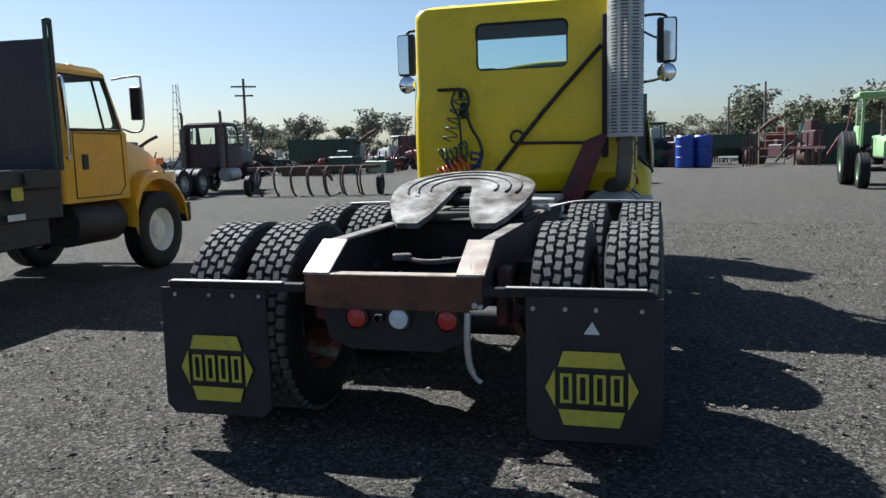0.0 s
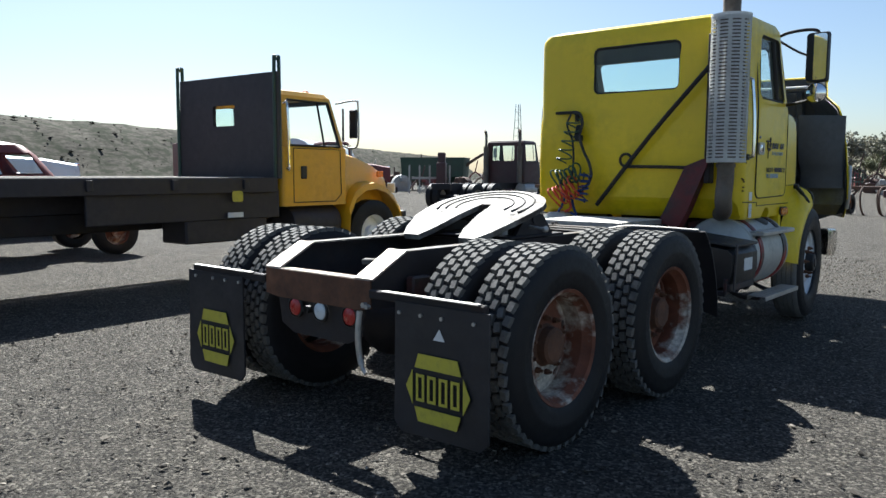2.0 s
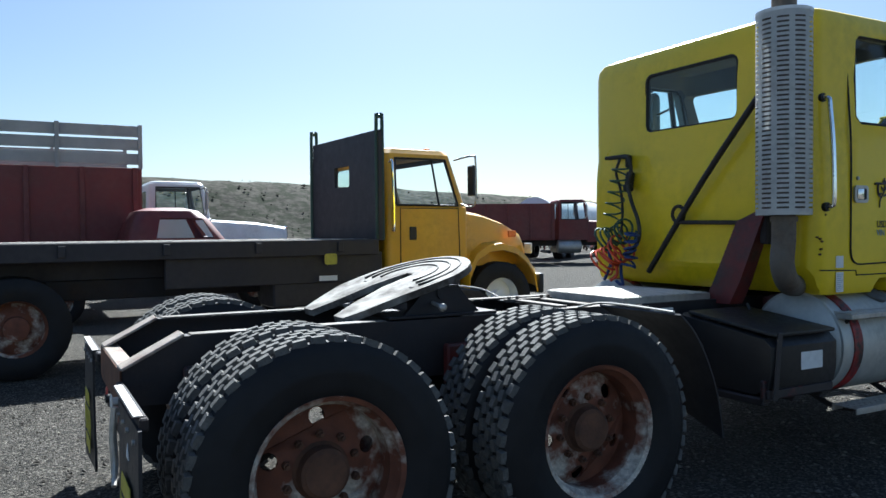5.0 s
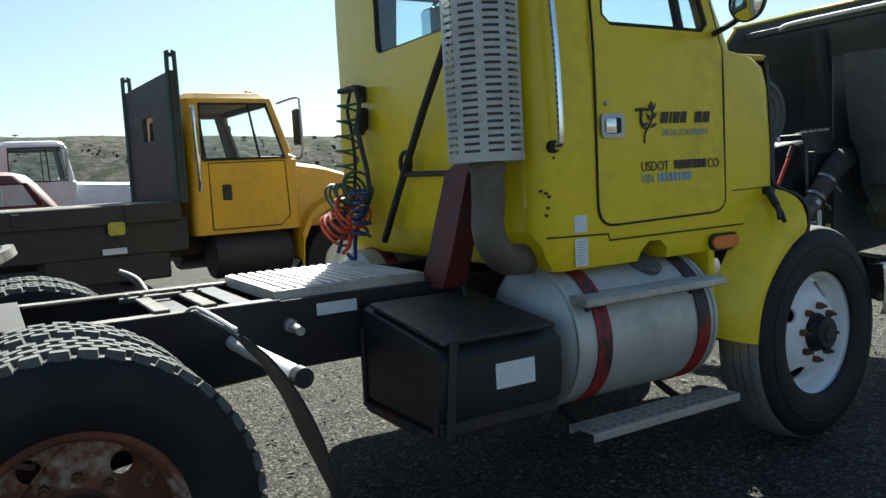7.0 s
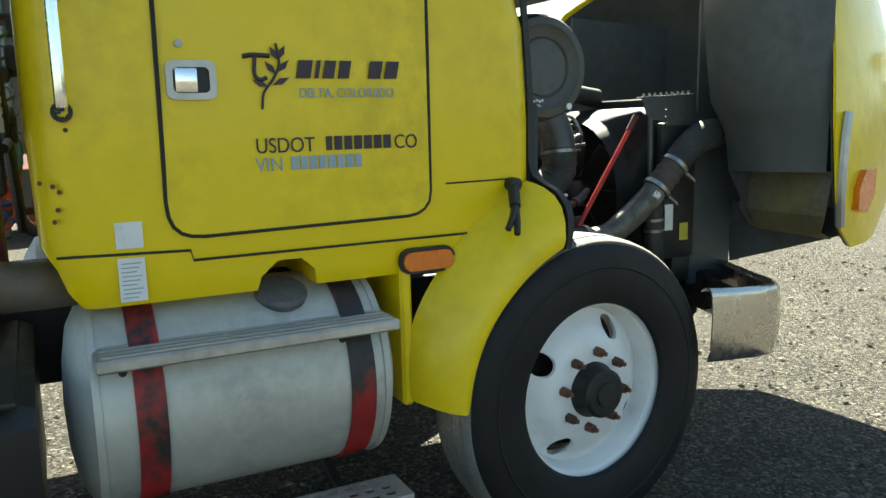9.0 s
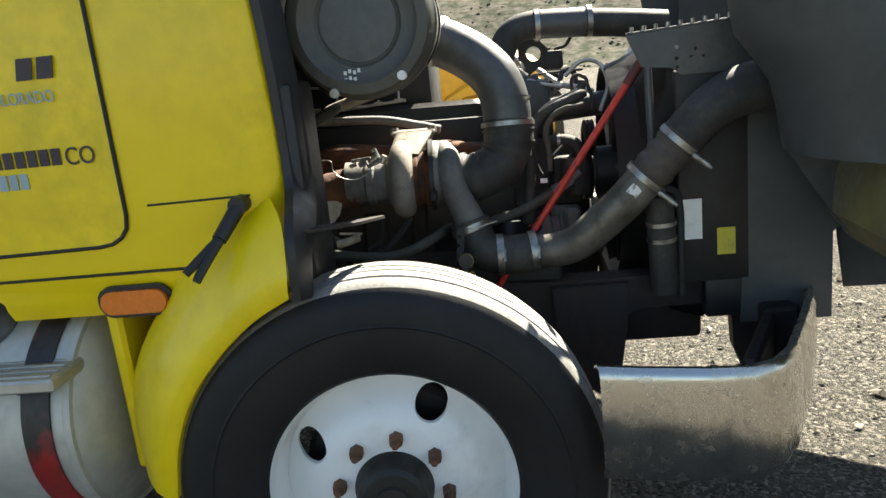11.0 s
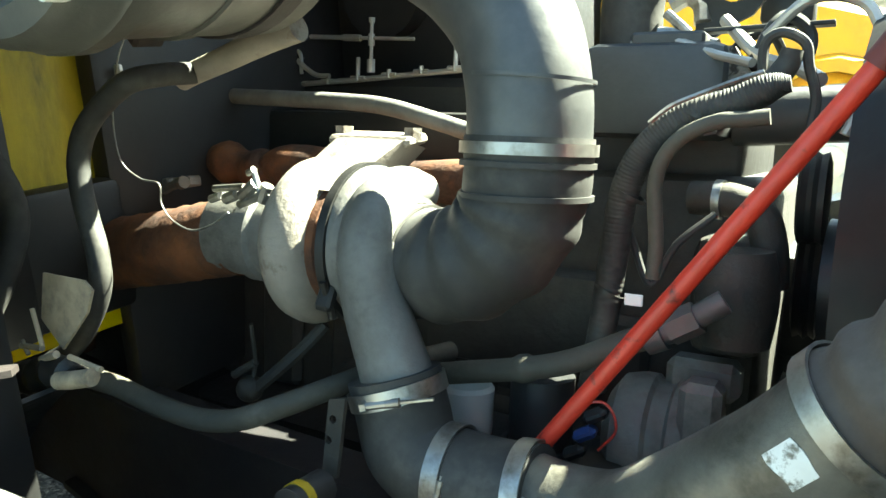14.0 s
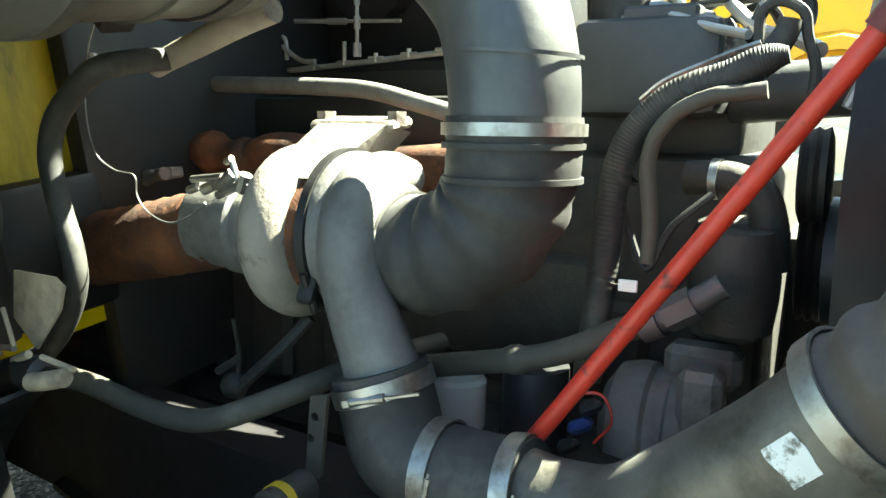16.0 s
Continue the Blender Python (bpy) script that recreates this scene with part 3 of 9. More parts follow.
def steer_wheel(parent, m):
    bm = bmesh.new()
    add_lathe(bm, [(0.31, -0.13), (0.285, -0.09), (0.285, 0.03), (0.292, 0.055), (0.302, 0.078), (0.326, 0.094), (0.334, 0.088), (0.322, 0.066), (0.312, 0.03), (0.312, -0.13)], AX, 64, True)
    disc = [(0.286, 0.010), (0.262, 0.022), (0.232, 0.052), (0.205, 0.076), (0.180, 0.084), (0.168, 0.088), (0.100, 0.088), (0.100, 0.076), (0.165, 0.076), (0.200, 0.064), (0.226, 0.040), (0.258, 0.010), (0.286, -0.002)]
    add_lathe(bm, disc, AX, 64, True)
    w = part("wheel", bm, WHITERIM, None, "white painted steel disc wheel", angle=28)
    tools = []
    for a in (61, 150, 240, 330):
        tool = bmesh.new()
        y, z = 0.232 * math.cos(radians(a)), 0.232 * math.sin(radians(a))
        add_cyl(tool, (-0.05, y, z), (0.15, y, z), 0.041, n=24)
        tools.append(tool)
    cut(w, tools)
    w.parent, w.matrix_basis = parent, m
    bm = bmesh.new()
    prof = [(0.312, -0.105), (0.322, -0.118), (0.36, -0.132), (0.43, -0.138), (0.485, -0.132), (0.515, -0.122), (0.531, -0.106)]
    part("tyre_wall", tyre_walls(bm, prof), RUBBER, w)
    bm = bmesh.new()
    tread = [(0.531, -0.106), (0.540, -0.094), (0.545, -0.068), (0.535, -0.0665), (0.535, -0.061), (0.547, -0.0595), (0.549, -0.024), (0.538, -0.0225), (0.538, -0.017), (0.549, -0.0155)]
    add_lathe(bm, tread + [(r, -h) for r, h in tread[::-1]], AX, 96)
    part("tread", bm, STEER_TREAD, w, "ribbed steer tyre tread")
    bm = bmesh.new()
    add_lathe(bm, [(0.100, 0.06), (0.100, 0.095), (0.088, 0.12), (0.086, 0.150), (0.074, 0.160), (0.045, 0.160), (0.042, 0.168), (0.001, 0.169)], AX, 36)
    part("hub", bm, IRONDARK, w, "dark oil-bath hub")
    bm = bmesh.new()
    add_lathe(bm, [(0.001, -0.02), (0.225, -0.02), (0.24, -0.035), (0.24, -0.15), (0.001, -0.15)], AX, 40)
    part("brake_drum", bm, IRONDARK, w, "dark brake drum behind the disc")
    for i in range(8):
        a = 2 * math.pi * (i + 0.82) / 8
        child_mesh("lug_nut", STEERNUT, w, Matrix.Translation((0.086, 0.137 * math.cos(a), 0.137 * math.sin(a))))
    return w


def tyre_walls(bm, prof):
    add_lathe(bm, prof, AX, 72)
    add_lathe(bm, [(r, -h) for r, h in prof], AX, 72)
    add_lathe(bm, [(0.44, 0.1375), (0.445, 0.140), (0.45, 0.1375)], AX, 72)
    return bm


STEER_Y = 4.765
first = steer_wheel(truck, pose(0.945, STEER_Y, 0.551, 0, 0, 4.5))
copy_part(first, pose(-0.945, STEER_Y, 0.551, 0, 0, 4.5) @ FLIP, truck)


def rail(side):
    bm = bmesh.new()
    secs = []
    for y, zt, zb in ((-0.58, 0.862, 0.71), (-0.34, 0.985, 0.70), (3.6, 0.985, 0.70), (4.3, 0.90, 0.66), (5.25, 0.87, 0.68), (5.48, 0.87, 0.765), (5.88, 0.87, 0.775)):
        secs.append([Vector((side * x, y, z)) for x, z in ((0.43, zb), (0.43, zt), (0.345, zt), (0.345, zt - 0.01), (0.42, zt - 0.01), (0.42, zb + 0.01), (0.345, zb + 0.01), (0.345, zb))])
    add_loft(bm, secs)
    part("frame_rail", bm, BLACKSTEEL, truck, "black steel frame rail with a worn top flange", angle=20)
    bm = bmesh.new()
    for y0, y1 in ((-0.30, 0.62), (1.05, 2.17)):
        add_box(bm, (side * 0.39, (y0 + y1) / 2, 0.9885), (0.075, y1 - y0, 0.006), None, 0.002)
    part("rail_wear_strip", bm, STEELPLATE, truck, "bare bright steel along the top of the rail")
    # rusted sloping end of the flange
    bm = bmesh.new()
    m = Matrix.Translation((side * 0.375, -0.455, 0.928)) @ Matrix.Rotation(radians(27.5), 4, "X")
    add_box(bm, (0, 0, 0), (0.135, 0.285, 0.012), m, 0.003)
    part("rail_end_cap", bm, WORNTOP, truck, "pale worn sloping end of the frame rail")


rail(1)
rail(-1)


def chassis():
    bm = bmesh.new()
    add_plate(bm, [(-0.43, 0.715), (-0.43, 0.858), (0.43, 0.858), (0.43, 0.715), (0.33, 0.70), (-0.33, 0.70)], 0.012, Matrix.Translation((0, -0.575, 0)) @ BACK)
    cross = part("rear_crossmember", bm, RUSTY, truck, "rust-red closing crossmember", angle=20)
    bm = bmesh.new()
    add_box(bm, (0, -0.545, 0.858), (0.84, 0.075, 0.012), None, 0.003)
    part("top_flange", bm, WORNTOP, cross, "pale worn top flange")
    bm = bmesh.new()
    add_plate(bm, [(-0.33, 0.55), (-0.36, 0.71), (0.36, 0.71), (0.33, 0.55), (0.22, 0.50), (-0.22, 0.50)], 0.008, Matrix.Translation((0, -0.545, 0)) @ BACK)
    part("lamp_plate", bm, BLACKSTEEL, truck)
    for x, m, n in ((-0.18, REDLENS, "tail_lamp"), (0.028, WHITELENS, "reversing_lamp"), (0.262, REDLENS, "tail_lamp")):
        bm = bmesh.new()
        add_lathe(bm, [(0.001, 0.022), (0.030, 0.020), (0.046, 0.012), (0.050, 0.0)], Matrix.Translation((x, -0.568, 0.655)) @ Matrix.Rotation(radians(90), 4, "X"), 24)
        lamp = part(n, bm, m, truck)
        bm = bmesh.new()
        add_lathe(bm, [(0.050, 0.0), (0.052, 0.014), (0.060, 0.012), (0.062, 0.0)], Matrix.Translation((x, -0.568, 0.655)) @ Matrix.Rotation(radians(90), 4, "X"), 24)
        part("grommet", bm, BLACKPLASTIC, lamp)
    for x in (-0.075, -0.06):
        bm = bmesh.new()
        add_cyl(bm, (x, -0.557, 0.655), (x, -0.60, 0.655), 0.022, 0.018, 14)
        part("trailer_socket", bm, IRONDARK, truck)
    # bent pale strap and hook hanging at the right rail end
    bm = bmesh.new()
    add_tube(bm, [(0.365, -0.60, 0.70), (0.362, -0.61, 0.58), (0.368, -0.605, 0.47), (0.395, -0.61, 0.41), (0.425, -0.615, 0.385)], lambda t: 0.016 if t < 0.7 else 0.011, 8)
    part("hanging_strap", bm, ALU, truck, "pale bent metal strap")
    bm = bmesh.new()
    add_cyl(bm, (0.40, -0.59, 0.735), (0.40, -0.615, 0.735), 0.014, n=8)
    add_cyl(bm, (0.425, -0.59, 0.728), (0.425, -0.615, 0.728), 0.012, n=8)
    part("bolt", bm, ALU, truck)
    for y, h in ((0.72, 0.2), (1.80, 0.16), (2.05, 0.16), (2.9, 0.2), (3.6, 0.2)):
        bm = bmesh.new()
        for z in (0.975, 0.975 - h):
            add_box(bm, (0, y, z), (0.70, 0.09, 0.01), None, 0.002)
        add_box(bm, (0, y, 0.975 - h / 2), (0.70, 0.012, h), None, 0.002)
        part("crossmember", bm, BLACKSTEEL, truck)
    bm = bmesh.new()
    for y in (1.72, 1.90):
        add_box(bm, (0.16, y, 0.997), (0.44, 0.06, 0.014), None, 0.003)
    add_box(bm, (-0.075, 1.80, 0.999), (0.04, 0.34, 0.020), None, 0.003)
    for y in (1.66, 1.72, 1.90, 1.95):
        add_cyl(bm, (-0.075, y, 1.005), (-0.075, y, 1.024), 0.012, n=6)
    part("hose_bridge", bm, STEELPLATE, truck, "pale flat-bar bridge between the rails")
    # linkage inside the rear of the frame
    bm = bmesh.new()
    add_tube(bm, [(-0.10, -0.05, 0.86), (0.05, -0.08, 0.85), (0.33, -0.04, 0.875)], 0.014, 8)
    add_box(bm, (-0.12, -0.05, 0.87), (0.10, 0.05, 0.035), Matrix.Rotation(radians(20), 4, "Z"), 0.006)
    part("release_rod", bm, STEELPLATE, truck, "bare steel release rod")
    for y in AXLES:
        bm = bmesh.new()
        add_cyl(bm, (-0.95, y, WR), (0.95, y, WR), 0.075, n=20)
        add_ball(bm, (0.0, y - 0.02, WR), 0.215, 3, (0.95, 1.0, 1.0))
        add_cyl(bm, (0, y, WR + 0.02), (0, y + 0.36, WR + 0.08), 0.12, 0.07, 16)
        part("drive_axle", bm, BLACKSTEEL, truck, "oily black drive axle")
        for s in (-1, 1):
            bm = bmesh.new()
            add_lathe(bm, [(0.001, 0.0), (0.10, 0.0), (0.115, 0.03), (0.118, 0.10), (0.11, 0.16), (0.12, 0.19), (0.10, 0.24), (0.001, 0.24)], Matrix.Translation((s * 0.5, y + 0.33, 0.56)), 24)
            part("air_spring", bm, RUBBER, truck)
            bm = bmesh.new()
            add_tube(bm, [(s * 0.5, y - 0.30, 0.62), (s * 0.5, y - 0.05, 0.50), (s * 0.5, y + 0.36, 0.54)], 0.045, 8)
            add_box(bm, (s * 0.47, y - 0.32, 0.72), (0.06, 0.14, 0.28), None, 0.01)
            part("suspension_arm", bm, REDSTEEL, truck, "dark red suspension arm and hanger")
    bm = bmesh.new()
    add_cyl(bm, (0, 1.65, 0.60), (0, 4.3, 0.78), 0.055, n=16)
    part("drive_shaft", bm, BLACKSTEEL, truck)
    for y in (0.75,):
        bm = bmesh.new()
        add_lathe(bm, [(0.001, -0.36), (0.08, -0.355), (0.125, -0.31), (0.13, 0.31), (0.08, 0.355), (0.001, 0.36)], Matrix.Translation((-0.05, y, 0.60)) @ AX, 20)
        part("air_tank", bm, BLACKSTEEL, truck)
    # front axle and springs
    bm = bmesh.new()
    add_box(bm, (0, STEER_Y, 0.47), (1.5, 0.10, 0.10), None, 0.02)
    add_box(bm, (0, STEER_Y, 0.62), (0.9, 0.09, 0.03), None, 0.005)
    part("steer_axle", bm, BLACKSTEEL, truck)
    for s in (-1, 1):
        spring = None
        for i in range(4):
            bm = bmesh.new()
            k = 0.62 - 0.12 * i
            rows = []
            for u in (-1.0, -0.6, -0.2, 0.2, 0.6, 1.0):
                y, z = STEER_Y + k * u, 0.570 - 0.019 * i + 0.12 * (k * u / 0.62) ** 2
                rows.append([Vector((s * x, y, z)) for x in (0.375, 0.455)])
            sheet(bm, rows, 0.015)
            leaf = part("leaf_spring" if spring is None else "leaf", bm, IRONDARK, spring or truck)
            spring = spring or leaf
        bm = bmesh.new()
        add_plate(bm, [(5.21, 0.86), (5.44, 0.86), (5.43, 0.72), (5.415, 0.63), (5.40, 0.53), (5.34, 0.50), (5.28, 0.54), (5.22, 0.70)], 0.10, Matrix.Translation((s * 0.415 - 0.05, 0, 0)) @ SIDE)
        part("spring_hanger", bm, BLACKSTEEL, truck, "cast black spring hanger")
        bm = bmesh.new()
        add_plate(bm, [(5.74, 0.86), (5.90, 0.86), (5.88, 0.56), (5.80, 0.50), (5.755, 0.62)], 0.05, Matrix.Translation((s * 0.40 - 0.025, 0, 0)) @ SIDE)
        part("tow_bracket", bm, BLACKSTEEL, truck, "dark bracket behind the bumper")
        bm = bmesh.new()
        add_plate(bm, [(4.35, 0.80), (5.25, 0.80), (5.20, 0.60), (4.95, 0.52), (4.55, 0.52), (4.38, 0.62)], 0.012, Matrix.Translation((s * 0.335 - 0.006, 0, 0)) @ SIDE)
        part("splash_plate", bm, BLACKPLASTIC, truck, "black splash plate inside the rail")


chassis()


def flap(side):
    """Hanger bar, flap, printed hexagon badge, bolts and triangle."""
    y = -0.60
    x0, x1 = (0.628, 1.205)
    bm = bmesh.new()
    add_box(bm, (side * 0.80, y + 0.012, 0.795), (0.74, 0.03, 0.045), None, 0.006)
    add_box(bm, (side * 0.84, y, 0.8175), (0.61, 0.045, 0.006), None, 0.002)
    hanger = part("flap_hanger", bm, BLACKSTEEL, truck, "black flap hanger bar with a bright worn top edge")
    bm = bmesh.new()
    add_box(bm, (side * 0.84, y - 0.004, 0.8215), (0.60, 0.03, 0.004), None, 0.001)
    part("worn_edge", bm, ALU, hanger)
    bm = bmesh.new()
    pts = rounded(x0, 0.145, x1, 0.79, 0.06, 5)
    if side < 0:
        pts = [(-u, v) for u, v in pts]
    fl = None
    grid_flap(bm, x0, x1, 0.145, 0.785, side, y)
    fl = part("mud_flap", bm, FLAP, truck, "black rubber mud flap with a yellow printed badge")
    c = side * 0.91
    by = y - 0.020
    z0 = 0.385
    M = Matrix.Translation((c, by, z0)) @ BACK
    # the badge: top and bottom caps, two side points, and plain dark bars across the middle
    for name, pts in (("badge_cap", [(-0.143, 0.095), (-0.120, 0.165), (0.120, 0.165), (0.143, 0.095)]),
                      ("badge_cap", [(-0.143, -0.095), (0.143, -0.095), (0.120, -0.165), (-0.120, -0.165)]),
                      ("badge_point", [(-0.198, 0.0), (-0.156, 0.085), (-0.156, -0.085)]),
                      ("badge_point", [(0.198, 0.0), (0.156, -0.085), (0.156, 0.085)])):
        bm = bmesh.new()
        add_plate(bm, pts, 0.003, M)
        part(name, bm, LOGOYELLOW, fl, angle=0)
    for i in range(4):
        bm = bmesh.new()
        u = -0.108 + 0.072 * i
        add_plate(bm, [(u - 0.026, -0.066), (u - 0.026, 0.066), (u + 0.026, 0.066), (u + 0.026, -0.066)], 0.003, M, [[(u - 0.012, -0.052), (u - 0.012, 0.052), (u + 0.012, 0.052), (u + 0.012, -0.052)]])
        part("badge_bar", bm, LOGOYELLOW, fl, angle=0)
    if side > 0:
        bm = bmesh.new()
        add_plate(bm, [(-0.032, 0.625), (0.036, 0.625), (0.004, 0.680)], 0.003, Matrix.Translation((0.91, y - 0.012, 0)) @ BACK)
        part("reflector_triangle", bm, WHITE, fl, angle=0)
    for u in (0.66, 0.80, 0.93, 1.12):
        bm = bmesh.new()
        add_cyl(bm, (side * u, y - 0.005, 0.742 - 0.01 * side), (side * u, y - 0.022, 0.742 - 0.01 * side), 0.010, n=8)
        part("bolt", bm, ALU, fl)


def grid_flap(bm, x0, x1, z0, z1, side, y):
    nx, nz = 12, 14
    rows = []
    for j in range(nz + 1):
        v = z0 + (z1 - z0) * j / nz
        cut_in = 0.05 * max(0.0, 1 - (v - z0) / 0.06) ** 2
        rows.append([(side * (x0 + cut_in + (x1 - x0 - 2 * cut_in) * i / nx), v) for i in range(nx + 1)])
    layers = []
    for off in (0.0, 0.012):
        layers.append([[bm.verts.new((x, y + off - 0.012 + 0.012 * math.sin(x * 7 + v * 3) * (z1 - v), v)) for x, v in r] for r in rows])
    for k, g in enumerate(layers):
        for a, b in zip(g, g[1:]):
            for i in range(nx):
                bm.faces.new((a[i], a[i + 1], b[i + 1], b[i]))
    g0, g1 = layers
    rim0 = g0[0] + [r[-1] for r in g0[1:]] + g0[-1][-2::-1] + [r[0] for r in g0[-2:0:-1]]
    rim1 = g1[0] + [r[-1] for r in g1[1:]] + g1[-1][-2::-1] + [r[0] for r in g1[-2:0:-1]]
    for i in range(len(rim0)):
        j = (i + 1) % len(rim0)
        bm.faces.new((rim0[i], rim0[j], rim1[j], rim1[i]))


flap(1)
flap(-1)


def fifth_wheel():
    out = []
    for i in range(25):
        a = radians(180 - 180 * i / 24)
        out.append((0.455 * math.cos(a), 0.335 * math.sin(a)))
    right = [(0.452, -0.10), (0.43, -0.24), (0.36, -0.42), (0.30, -0.52), (0.17, -0.52), (0.12, -0.40), (0.075, -0.18), (0.055, -0.02)]
    pts = out + right + [(0.04, 0.03), (-0.04, 0.03)] + [(-x, y) for x, y in right[::-1]]
    tilt = Matrix.Translation((-0.02, 0.95, 1.148)) @ Matrix.Rotation(radians(17), 4, "X")
    bm = bmesh.new()
    add_plate(bm, pts[::-1], 0.035, tilt, shape=lambda x, y: -0.10 * max(0.0, -y - 0.22))
    fw = part("fifth_wheel", bm, FIFTH, truck, "worn bare-steel fifth wheel plate, tilted back", angle=25)
    for r in (0.22, 0.30, 0.37):
        bm = bmesh.new()
        line = [tilt @ Vector((r * math.cos(radians(a)), 0.80 * r * math.sin(radians(a)), 0.0365)) for a in range(-20, 201, 10)]
        add_tube(bm, line, 0.006, 6, 0)
        part("grease_groove", bm, IRON, fw)
    bm = bmesh.new()
    for s in (-1, 1):
        add_box(bm, (s * 0.30, 0.95, 1.06), (0.06, 0.30, 0.16), None, 0.015)
        add_plate(bm, [(0.72, 0.99), (0.86, 1.14), (1.04, 1.14), (1.18, 0.99)], 0.03, Matrix.Translation((s * 0.36, 0, 0)) @ SIDE)
    add_cyl(bm, (-0.40, 0.95, 1.11), (0.40, 0.95, 1.11), 0.035, n=12)
    add_box(bm, (0, 0.95, 0.998), (0.84, 0.62, 0.016), None, 0.004)
    part("mount", bm, BLACKSTEEL, fw, "black fifth wheel pedestal")
    bm = bmesh.new()
    add_box(bm, (-0.02, 0.98, 1.12), (0.24, 0.22, 0.05), Matrix.Rotation(radians(17), 4, "X"), 0.012)
    part("jaw", bm, BLACKSTEEL, fw)
    bm = bmesh.new()
    add_tube(bm, [(0.05, 0.92, 1.08), (0.30, 0.90, 1.07), (0.52, 0.88, 1.05)], 0.010, 8)
    add_ball(bm, (0.52, 0.88, 1.05), 0.022, 2)
    part("release_handle", bm, ALU, fw)


fifth_wheel()


def deck_and_boxes():
    bm = bmesh.new()
    add_box(bm, (0.01, 2.51, 1.012), (0.76, 0.70, 0.012), None, 0.003)
    for y in (2.165, 2.855):
        add_box(bm, (0.01, y, 0.998), (0.76, 0.012, 0.05), None, 0.002)
    add_box(bm, (0.384, 2.51, 0.998), (0.012, 0.68, 0.05), None, 0.002)
    deck = part("deck_plate", bm, ALU, truck, "ribbed aluminium catwalk plate behind the cab")
    for i in range(15):
        bm = bmesh.new()
        add_box(bm, (0.01, 2.185 + 0.0465 * i, 1.0225), (0.735, 0.027, 0.011), None, 0.003)
        part("rib", bm, ALU, deck)
    bm = bmesh.new()
    add_plate(bm, [(2.32, 0.905), (2.32, 0.955), (2.50, 0.955), (2.50, 0.905)], 0.003, Matrix.Translation((0.431, 0, 0)) @ SIDE)
    part("label_plate", bm, WHITE, deck, angle=0)
    bm = bmesh.new()
    add_cyl(bm, (0.43, 2.20, 0.885), (0.555, 2.20, 0.875), 0.019, n=14)
    add_cyl(bm, (0.43, 2.20, 0.885), (0.455, 2.20, 0.883), 0.030, n=6)
    part("pipe_stub", bm, ALU, deck, "short bright pipe stub on the rail")
    # battery box
    bm = bmesh.new()
    secs = []
    for y in (2.50, 2.53, 3.01, 3.04):
        i = 0.015 if y in (2.50, 3.04) else 0.0
        secs.append([Vector((x, y, z)) for x, z in ((0.50, 0.52 + i), (1.02, 0.52 + i), (1.125 - i, 0.58), (1.14 - i, 0.66), (1.14 - i, 0.80), (1.10 - i, 0.85 - i), (0.50, 0.93 - i))])
    add_loft(bm, secs)
    box = part("battery_box", bm, BLACKPLASTIC, truck, "black battery box with a white label")
    bm = bmesh.new()
    add_box(bm, (0.845, 2.755, 0.900), (0.60, 0.50, 0.022), Matrix.Rotation(radians(7), 4, "Y"), 0.008, 2)
    part("lid", bm, BLACKPLASTIC, box)
    bm = bmesh.new()
    add_plate(bm, [(2.722, 0.665), (2.722, 0.760), (2.898, 0.760), (2.898, 0.665)], 0.003, Matrix.Translation((1.139, 0, 0)) @ SIDE)
    part("label", bm, WHITE, box, "blank white label", angle=0)
    bm = bmesh.new()
    add_box(bm, (1.105, 2.755, 0.548), (0.035, 0.53, 0.055), None, 0.008)
    part("tray_rail", bm, STRAPDARK, box, "chipped red and black steel tray rail")
    for y in (2.51, 2.75, 2.98):
        bm = bmesh.new()
        add_box(bm, (0.80, y, 0.505), (0.58, 0.06, 0.04), None, 0.006)
        add_box(bm, (1.085, y, 0.56), (0.03, 0.06, 0.12), None, 0.006)
        part("tray_bracket", bm, STRAPDARK, box)
    bm = bmesh.new()
    add_box(bm, (0.47, 2.755, 0.66), (0.03, 0.53, 0.34), None, 0.006)
    part("tray_back", bm, STRAPDARK, box)
    bm = bmesh.new()
    add_box(bm, (1.145, 2.53, 0.70), (0.012, 0.035, 0.36), Matrix.Rotation(radians(-6), 4, "X"), 0.003)
    part("hold_down_strap", bm, STRAPDARK, box)
    # fuel tank
    cx, cz, R, y0, y1 = 0.775, 0.735, 0.305, 3.155, 3.995
    tm = Matrix.Translation((cx, 0, cz)) @ Matrix.Rotation(radians(-90), 4, "X")
    bm = bmesh.new()
    add_lathe(bm, [(0.001, y0 - 0.055), (R * 0.4, y0 - 0.049), (R * 0.72, y0 - 0.032), (R - 0.03, y0 - 0.004), (R - 0.006, y0 + 0.014), (R, y0 + 0.04), (R, y1 - 0.04), (R - 0.006, y1 - 0.014), (R - 0.03, y1 + 0.004), (R * 0.72, y1 + 0.03), (R * 0.4, y1 + 0.045), (0.001, y1 + 0.05)], tm, 64)
    tank = part("fuel_tank", bm, TANK, truck, "dull aluminium saddle fuel tank")
    for y in (y0 + 0.022, y1 - 0.022):
        bm = bmesh.new()
        add_lathe(bm, [(R - 0.02, y - 0.012), (R + 0.004, y - 0.010), (R + 0.006, y), (R + 0.004, y + 0.010), (R - 0.02, y + 0.012)], tm, 56)
        part("end_bead", bm, TANK, tank)
